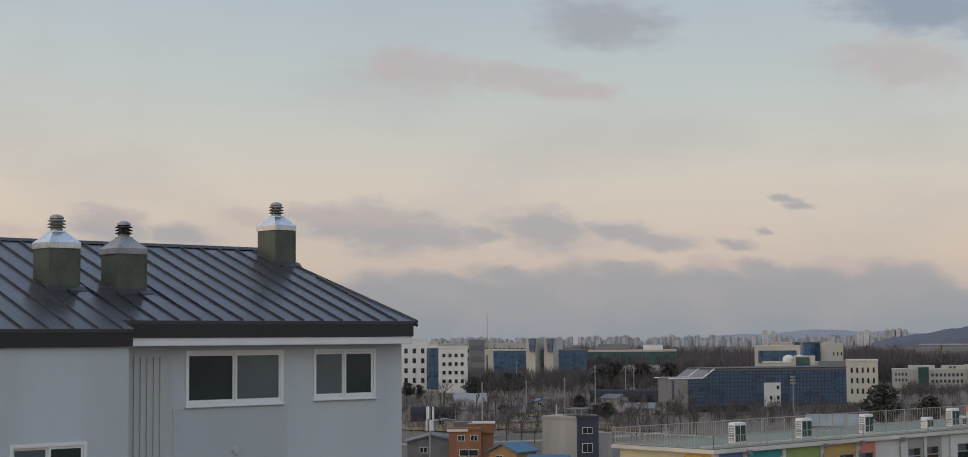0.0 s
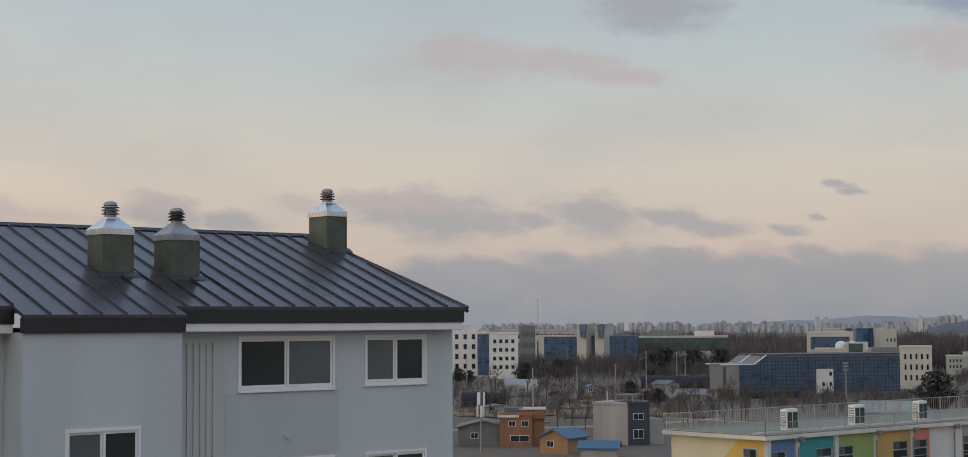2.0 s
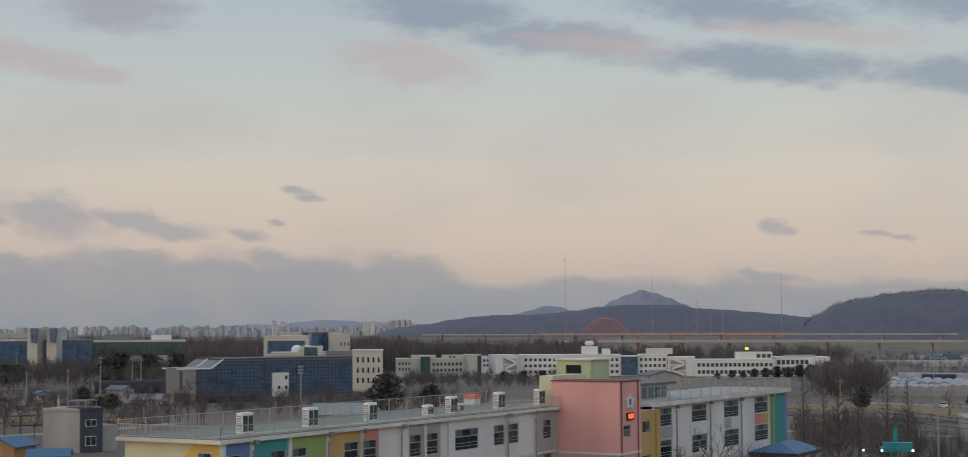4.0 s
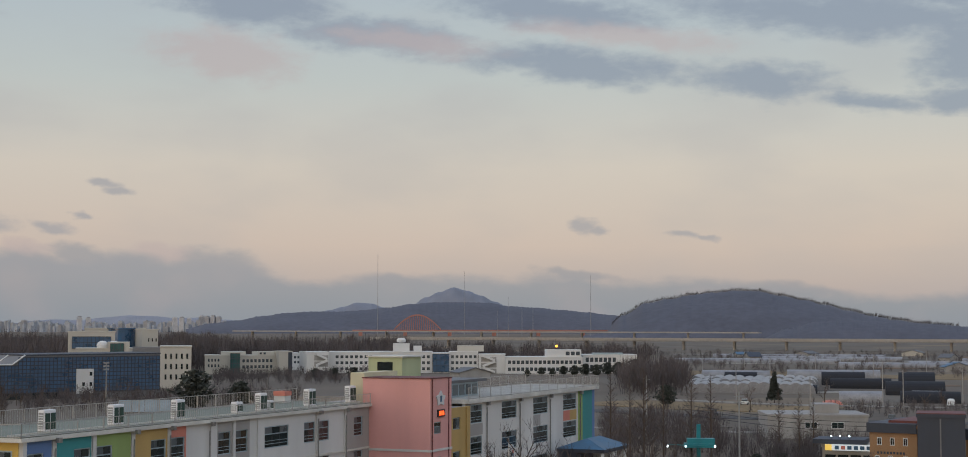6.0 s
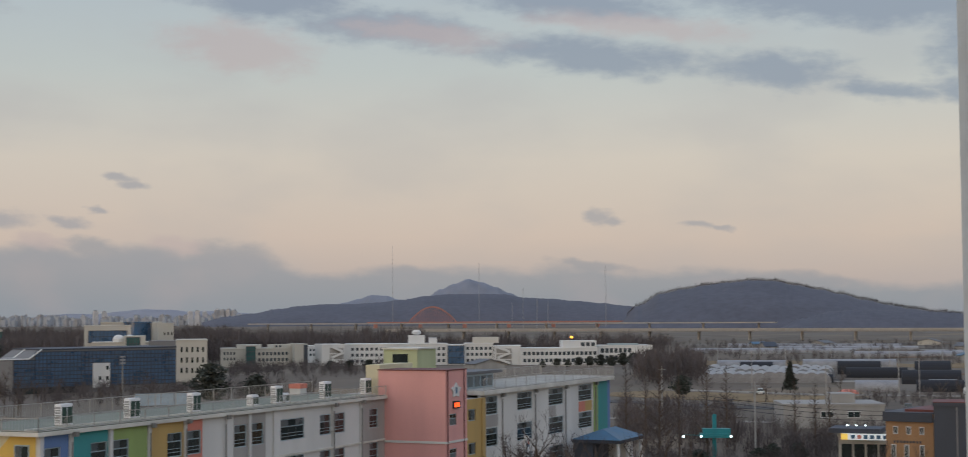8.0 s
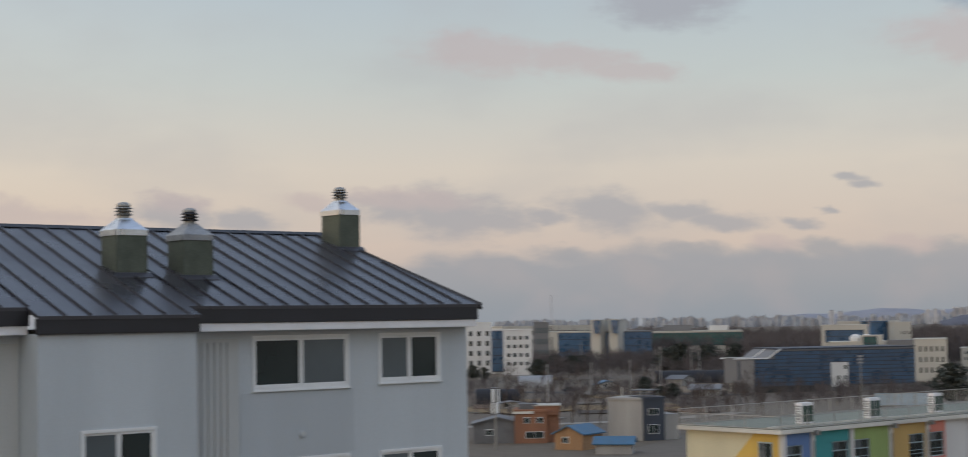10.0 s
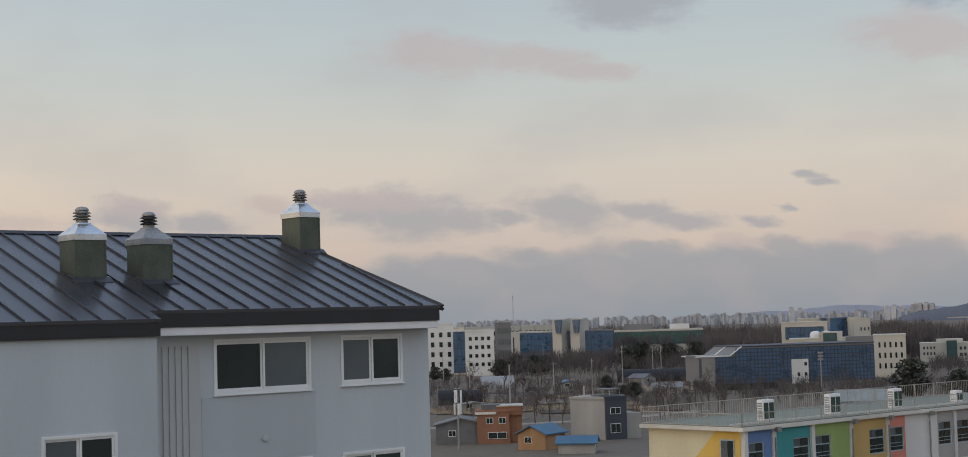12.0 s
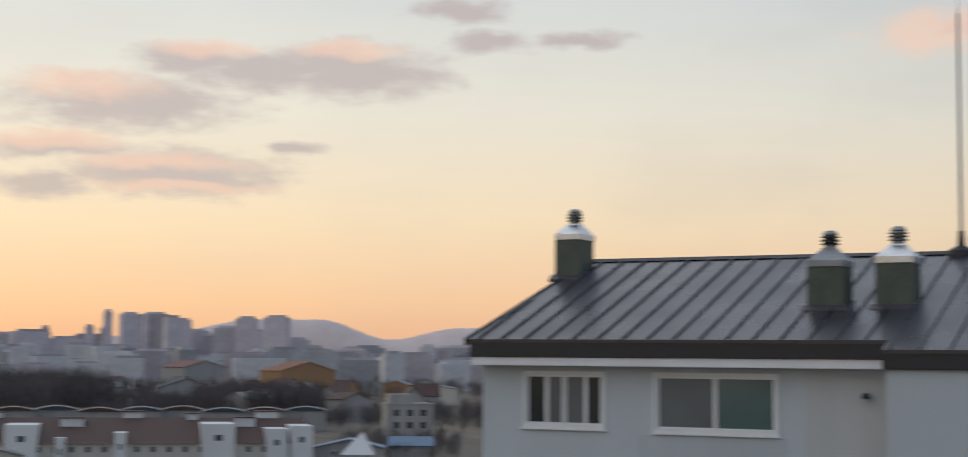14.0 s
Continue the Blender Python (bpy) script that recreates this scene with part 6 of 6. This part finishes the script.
road([spot(-72, 700), spot(-78, 690), spot(-87, 660)], 60, dry_grass, "field", "strip of dry yellow grass")
road([spot(-39, 400), spot(-44, 395), spot(-47, 400)], 24, dry_grass, "field", "strip of dry yellow grass")
road([spot(-71, 440), spot(-75, 415), spot(-79, 405)], 30, dry_grass, "field", "strip of dry yellow grass")


# ---- trees ----
def bare_tree_mesh(rg, h, spread, levels, upright):
    """Trunk and limbs in one mesh, twigs in another."""
    wood, fine = bmesh.new(), bmesh.new()

    def grow(p, way, length, r, level):
        q = p + way * length
        if level >= levels - 1:
            rod(fine, p, q, r, r * 0.4, 3)
        else:
            rod(wood, p, q, r, r * 0.65, 5 if level < 2 else 4)
        if level >= levels:
            return
        for _ in range(4 if level < levels - 1 else 5):
            s = rg.uniform(0.35, 1.0)
            side = Vector((rg.gauss(0, 1), rg.gauss(0, 1), rg.gauss(0, 0.5)))
            side = (side - side.dot(way) * way).normalized()
            w = (way * upright + side * rg.uniform(0.5, 1.0) * spread + Vector((0, 0, 0.25))).normalized()
            grow(p + way * length * s, w, length * rg.uniform(0.45, 0.7), r * 0.5, level + 1)

    grow(Vector((0, 0, -0.2)), Vector((rg.gauss(0, 0.04), rg.gauss(0, 0.04), 1)).normalized(), h * 0.48, h * 0.017, 0)
    return mesh_of("trunk", wood, bark), mesh_of("crown", fine, twigs)


def column_tree_mesh(rg, h):
    """A tall straight bare tree with short rising branches, like a winter redwood."""
    wood, fine = bmesh.new(), bmesh.new()
    rod(wood, (0, 0, -0.2), (0, 0, h), h * 0.014, 0.02, 6)
    for k in range(70):
        z = h * (0.15 + 0.84 * k / 70)
        reach = (1 - z / h) * h * 0.17 + 0.35
        a = rg.uniform(0, math.tau)
        tip = Vector((math.cos(a) * reach, math.sin(a) * reach, z + reach * 0.7))
        rod(wood, (0, 0, z), tip, 0.05, 0.02, 3)
        for _ in range(5):
            s = rg.uniform(0.3, 1)
            b = Vector((0, 0, z)).lerp(tip, s)
            rod(fine, b, b + Vector((rg.gauss(0, 0.5), rg.gauss(0, 0.5), rg.uniform(0, 0.6))) * (reach * 0.35 + 0.2), 0.022, 0.008, 3)
    return mesh_of("trunk", wood, bark), mesh_of("crown", fine, twigs)


def conifer_mesh(rg, h, w, lumpy):
    """A dark evergreen: trunk and a crown of many small drooping sprays."""
    wood, leaf = bmesh.new(), bmesh.new()
    rod(wood, (0, 0, -0.2), (0, 0, h * 0.9), h * 0.02, 0.04, 6)
    for k in range(1500):
        q = rg.random() ** (0.8 if lumpy else 0.6)
        z = h * (0.12 + 0.88 * (1 - q))
        lim = w / 2 * ((math.sin(math.pi * min(1, (1.02 - z / h) * 1.05)) ** 0.5) if lumpy else q ** 0.8)
        a = rg.uniform(0, math.tau)
        r = lim * (rg.random() ** 0.4) * (0.75 + 0.8 * noise.noise(Vector((math.cos(a) * 1.6, math.sin(a) * 1.6, z * 0.55))))
        c = Vector((math.cos(a) * r, math.sin(a) * r, z))
        s = h * rg.uniform(0.035, 0.075)
        u = Vector((rg.gauss(0, 1), rg.gauss(0, 1), rg.gauss(0, 0.6))).normalized() * s
        v_ = Vector((rg.gauss(0, 1), rg.gauss(0, 1), rg.gauss(0, 0.6))).normalized() * s
        leaf.faces.new([leaf.verts.new(p) for p in (c - u, c + v_, c + u, c - v_ * 0.5)])
    return mesh_of("trunk", wood, bark), mesh_of("crown", leaf, conifer)


def plant(name, label, meshes, x, y, z, size, group):
    t = thing(name, label, "tree", x, y, z, tr.uniform(0, 360), group)
    for n_, me in zip(("trunk", "crown"), meshes):
        o = new(n_, me)
        o.parent, o.scale = t, (size, size, size)


tr = random.Random(21)
BARE = [bare_tree_mesh(tr, 10, 0.8, 4, 0.75) for _ in range(3)]
COLUMN = [column_tree_mesh(tr, 15) for _ in range(2)]
PINE = [conifer_mesh(tr, 10, 11, True), conifer_mesh(tr, 12, 6, False)]
for az, d, s in ((-66.6, 140, 1.3), (-67.6, 138, 1.35), (-68.2, 143, 1.45), (-68.9, 142, 1.3), (-69.6, 148, 1.35), (-67.1, 147, 1.3), (-70.2, 152, 1.3), (-68.5, 136, 1.1), (-71.6, 175, 1.15), (-72.6, 190, 1.1), (-73.6, 185, 1.0)):
    plant("bare_tree", "bare grey winter tree before the school", BARE[tr.randrange(3)], *spot(az, d), 0, s, "bare trees by the school")
for az, d, s in ((-71.3, 225, 1.0), (-72.5, 232, 1.03), (-73.2, 240, 0.85), (-74.2, 236, 1.02), (-74.9, 262, 0.9), (-78.0, 250, 0.75), (-78.5, 252, 0.7), (-77.3, 262, 0.75), (-72.0, 255, 0.9)):
    plant("column_tree", "tall straight bare redwood tree", COLUMN[tr.randrange(2)], *spot(az, d), 0, s, "tall trees beyond the school")
plant("pine_tree", "large dark evergreen pine with rounded crown", PINE[0], *spot(-56.35, 400), 0, 1.0, "evergreens")
plant("pine_tree", "small dark evergreen pine", PINE[0], *spot(-57.95, 400), 0, 0.72, "evergreens")
plant("fir_tree", "dark fir standing alone in the field", PINE[1], *spot(-77.15, 440), 0, 0.72, "evergreens")
f = thing("school_flag", "white flag with red and blue roundel on a pole", "flag", *spot(-67.62, 143), 0)
part("pole", rod(bmesh.new(), (0, 0, 0), (0, 0, 11.6), 0.06, 0.04), galvanised, f)
bm = bmesh.new()
for i in range(9):
    for j, z in enumerate((9.3, 11.2)):
        bm.verts.new((0.05 + i * 0.13 + 0.1 * j, 0.12 * math.sin(i * 0.9), z - 0.06 * i))
bm.verts.ensure_lookup_table()
for i in range(8):
    bm.faces.new([bm.verts[k] for k in (2 * i, 2 * i + 2, 2 * i + 3, 2 * i + 1)])
bmesh.ops.solidify(bm, geom=bm.faces[:], thickness=0.02)
part("cloth", bm, pvc, f, "white rippled flag cloth")
part("roundel", boxes((0.45, 0.8, -0.16, -0.13, 9.95, 10.2)), blue_sheet, f, "blue half of the roundel")
part("roundel", boxes((0.45, 0.8, -0.16, -0.13, 10.201, 10.45)), school_paints["coral"], f, "red half of the roundel")
for k, (z0, z1) in enumerate(((9.6, 9.0), (9.0, 8.4), (8.2, 7.7))):
    c_ = thing("power_cable", "thin black sagging power cable between poles", "cable", 0, 0, 0, group="power cables")
    bm = bmesh.new()
    pts = [Vector((*spot(-74 - 1.2 * i, 240 - 2.5 * i), z0 + (z1 - z0) * i / 8 - 1.2 * math.sin(math.pi * i / 8))) for i in range(9)]
    for a, b in zip(pts, pts[1:]):
        rod(bm, a, b, 0.035, sides=4)
    part("strand", bm, dark_steel, c_)
for az, d, s in ((-46.9, 640, 1.2), (-47.9, 660, 1.1), (-46.4, 650, 1.0), (-48.9, 680, 1.1), (-43.0, 640, 0.8), (-43.4, 650, 0.75), (-39.4, 600, 0.55), (-39.8, 590, 0.5), (-61.3, 610, 0.45), (-62.0, 600, 0.5), (-60.6, 620, 0.4),
                 (-68.3, 640, 0.3), (-68.8, 650, 0.36), (-69.2, 645, 0.33), (-69.6, 655, 0.4), (-70.0, 650, 0.45), (-70.4, 655, 0.5), (-70.8, 650, 0.48), (-71.2, 660, 0.55), (-71.6, 640, 0.6), (-72.2, 650, 0.7), (-73.3, 420, 0.55), (-76.0, 225, 0.3), (-76.5, 228, 0.34), (-73.9, 215, 0.36), (-77.4, 235, 0.3), (-79.0, 245, 0.28),
                 (-46.6, 430, 0.45), (-46.2, 425, 0.4), (-41.8, 600, 0.75), (-45.6, 470, 0.5), (-42.4, 640, 0.8)):
    plant("pine_tree", "dark evergreen pine among bare woods", PINE[0], *spot(az, d), 0, s, "evergreens")
for k in range(70):
    az, d = -40 - tr.random() * 10, tr.uniform(330, 620)
    plant("bare_tree", "bare brown winter tree in the fields", BARE[tr.randrange(3)], *spot(az, d), 0, tr.uniform(0.5, 1.0), "bare trees in the fields")
for k in range(26):
    az, d = -50 - tr.random() * 10, tr.uniform(395, 455)
    plant("bare_tree", "bare brown winter tree behind the school", BARE[tr.randrange(3)], *spot(az, d), 0, tr.uniform(0.45, 0.8), "bare trees in the fields")
for az, d, s in ((-80.7, 190, 0.8), (-81.3, 188, 0.75), (-78.9, 430, 0.9), (-76.3, 400, 0.8), (-83.0, 400, 0.7), (-82.3, 395, 0.7)):
    plant("bare_tree", "bare brown winter tree by the road", BARE[tr.randrange(3)], *spot(az, d), 0, s, "bare trees in the fields")


def woodland(name, label, patches, seed):
    """Far winter woods: thousands of bare crowns, each a fan of thin upright twigs."""
    rng = np.random.default_rng(seed)
    vs, fs = [], []
    for az0, az1, d0, d1, count, h in patches:
        az = np.radians(rng.uniform(min(az0, az1), max(az0, az1), count))
        d = rng.uniform(d0, d1, count)
        x, y = -d * np.sin(az), d * np.cos(az)
        hh = h * rng.uniform(0.6, 1.1, count)
        for i in range(count):
            k = 56
            ang = rng.uniform(0, math.tau, k)
            rad = hh[i] * 0.34 * np.sqrt(rng.uniform(0.0, 1.0, k))
            mid_z = hh[i] * (0.56 + 0.4 * rng.uniform(-1, 1, k) * np.sqrt(1 - (rad / (hh[i] * 0.345)) ** 2))
            reach = hh[i] * rng.uniform(0.08, 0.2, k)
            base, tip = np.maximum(mid_z - reach, 0.0), mid_z + reach
            base[:3], rad[:3] = 0.0, rad[:3] * 0.4
            px, py = x[i] + np.cos(ang) * rad * 0.8, y[i] + np.sin(ang) * rad * 0.8
            qx, qy = x[i] + np.cos(ang) * rad * 1.25, y[i] + np.sin(ang) * rad * 1.25
            wide = hh[i] * 0.011
            for a, b, z0, c2, e2, z1, g_ in zip(px, py, base, qx, qy, tip, ang):
                n0 = len(vs)
                ox, oy = -math.sin(g_) * wide, math.cos(g_) * wide
                vs.extend(((a - ox, b - oy, z0), (a + ox, b + oy, z0), (c2, e2, z1)))
                fs.append((n0, n0 + 1, n0 + 2))
    me = bpy.data.meshes.new(name)
    me.from_pydata(vs, [], fs)
    me.materials.append(twigs)
    return tagged(new(name, me), label, "woods", kind="stuff")


def crest_woods(points, h, seed):
    """Bare treetops along a hill's crest and upper flank."""
    rng = np.random.default_rng(seed)
    vs, fs = [], []
    for (x, y, z), (x2, y2, z2) in zip(points, points[1:]):
        for _ in range(5):
            q, hh = rng.random(), h * rng.uniform(0.45, 1.1)
            bx, by, bz = x + (x2 - x) * q, y + (y2 - y) * q, z + (z2 - z) * q - 1.0
            if bz < 15:
                continue
            for _ in range(14):
                a, lean = rng.uniform(0, math.tau), rng.uniform(0, 0.4)
                top, low = hh * rng.uniform(0.5, 1.0), hh * rng.uniform(0.0, 0.5)
                n0, w = len(vs), 0.16
                vs.extend(((bx + math.cos(a) * lean * low - w, by, bz + low), (bx + math.cos(a) * lean * low, by + w, bz + low),
                           (bx + math.cos(a) * lean * top, by + math.sin(a) * lean * top, bz + top)))
                fs.append((n0, n0 + 1, n0 + 2))
    me = bpy.data.meshes.new("crest_woods")
    me.from_pydata(vs, [], fs)
    me.materials.append(twigs)
    return tagged(new("crest_woods", me), "bare trees along the hill crest", "woods", kind="stuff")


crest_woods(CRESTS["wooded_hill1"], 9, 5)
woodland("woodland", "brown bare winter woods along the plain", [(-49.2, -52.3, 640, 900, 260, 15), (-55.4, -57.5, 700, 900, 200, 16), (-56.5, -64, 760, 1000, 420, 15), (-40, -49, 900, 1100, 300, 14),
                                                                 (-41.5, -48.5, 600, 800, 380, 9), (-64, -73, 780, 1000, 260, 12), (-40, -57, 1100, 1500, 620, 16), (-39.5, -46, 1000, 1300, 200, 19)], 1)
woodland("woodland", "brown bare scrub in the fields", [(-39, -49, 350, 560, 520, 3.6), (-49, -60, 395, 470, 200, 5.0), (-71, -75.5, 255, 330, 130, 6.0), (-71.6, -74, 480, 640, 150, 10), (-73, -88, 640, 1150, 700, 4.5),
                                                        (-57, -64, 560, 660, 260, 5.0), (-77, -80, 232, 262, 70, 4.5), (-79, -87, 370, 430, 150, 3), (-72, -77.5, 195, 235, 130, 3.5), (-75, -82, 225, 300, 140, 4), (-72, -84, 330, 440, 160, 1.6)], 2)
woodland("woodland", "dark bare woods among the terraces", [(33.5, 38, 520, 700, 280, 14), (38, 41, 520, 700, 180, 10), (41, 47, 540, 800, 300, 18), (25, 34, 480, 640, 260, 8), (24, 47, 800, 1100, 460, 11), (28.5, 33, 340, 430, 120, 5), (34, 46, 400, 460, 160, 6)], 3)

# ---- fields, a court and parked cars ----
fr = random.Random(33)
EARTH = [dry_grass, pale_track, surface("dark_ploughed_earth", (0.06, 0.05, 0.042), 1.0, 0, 0.8, 0.2, 0.06, 0.25, 0.0), surface("rust_brown_field", (0.15, 0.095, 0.06), 1.0, 0, 0.8, 0.2, 0.06, 0.25, 0.0),
         surface("grey_stubble", (0.14, 0.125, 0.105), 1.0, 0, 0.8, 0.2, 0.06, 0.25, 0.0)]
for k in range(46):
    az, d = (-72.5 - fr.random() * 15, fr.uniform(330, 1150)) if k < 30 else (-39 - fr.random() * 10, fr.uniform(340, 620))
    span = fr.uniform(0.8, 3.0)
    x0, y0 = spot(az, d)
    x1, y1 = spot(az - span, d + fr.uniform(-15, 15))
    ob = road([(x0, y0), ((x0 + x1) / 2, (y0 + y1) / 2), (x1, y1)], fr.uniform(10, 34) * d / 600, EARTH[k % 5], "field", "strip of winter field in brown and tan")
    ob.location.z = 0.006 + 0.004 * k


def parked_car(az, d, turn, m):
    c = thing("parked_car", "small parked car beside the farm road", "car", *spot(az, d), 0.13, turn, "parked cars")
    part("body", boxes((-2.2, 2.2, -0.85, 0.85, 0.35, 0.95)), m, c, bevel=0.12)
    bm = bmesh.new()
    prism(bm, [(-1.5, 0.95), (1.2, 0.95), (0.7, 1.48), (-1.1, 1.48)], -0.75, 0.75)
    part("cabin", bm, glass_dark, c)
    part("roof", boxes((-1.1, 0.7, -0.74, 0.74, 1.482, 1.53)), m, c)
    for x in (-1.35, 1.35):
        for y in (-0.8, 0.8):
            bm = bmesh.new()
            rod(bm, (x, y - 0.1, 0.33), (x, y + 0.1, 0.33), 0.33, sides=12)
            part("wheel", bm, black_net, c)


for az, d, turn, m in ((-76.1, 428, 10, pvc), (-83.9, 424, 5, pvc), (-84.3, 424, 8, slate), (-81.2, 362, 5, grey_sheet), (-79.4, 364, 5, pvc), (-40.2, 488, -45, pvc), (-42.9, 483, -45, slate), (-75.0, 374, 12, slate)):
    parked_car(az, d, turn, m)
court = thing("court_fence", "pale blue mesh fence round a sports court", "fence", *spot(-53.7, 392), 0, -53.7)
pale_blue = surface("pale_blue_mesh", (0.30, 0.38, 0.45), 0.7, 0, 2, 0.12, 0.3, 0.15, 0.0)
for i in range(4):
    part("panel", boxes((i * 3.1, i * 3.1 + 2.95, -0.05, 0.05, 0.3, 3.2)), pale_blue, court)
    part("post", boxes((i * 3.1 - 0.09, i * 3.1 - 0.01, -0.06, 0.06, 0, 3.4)), rail_steel, court)
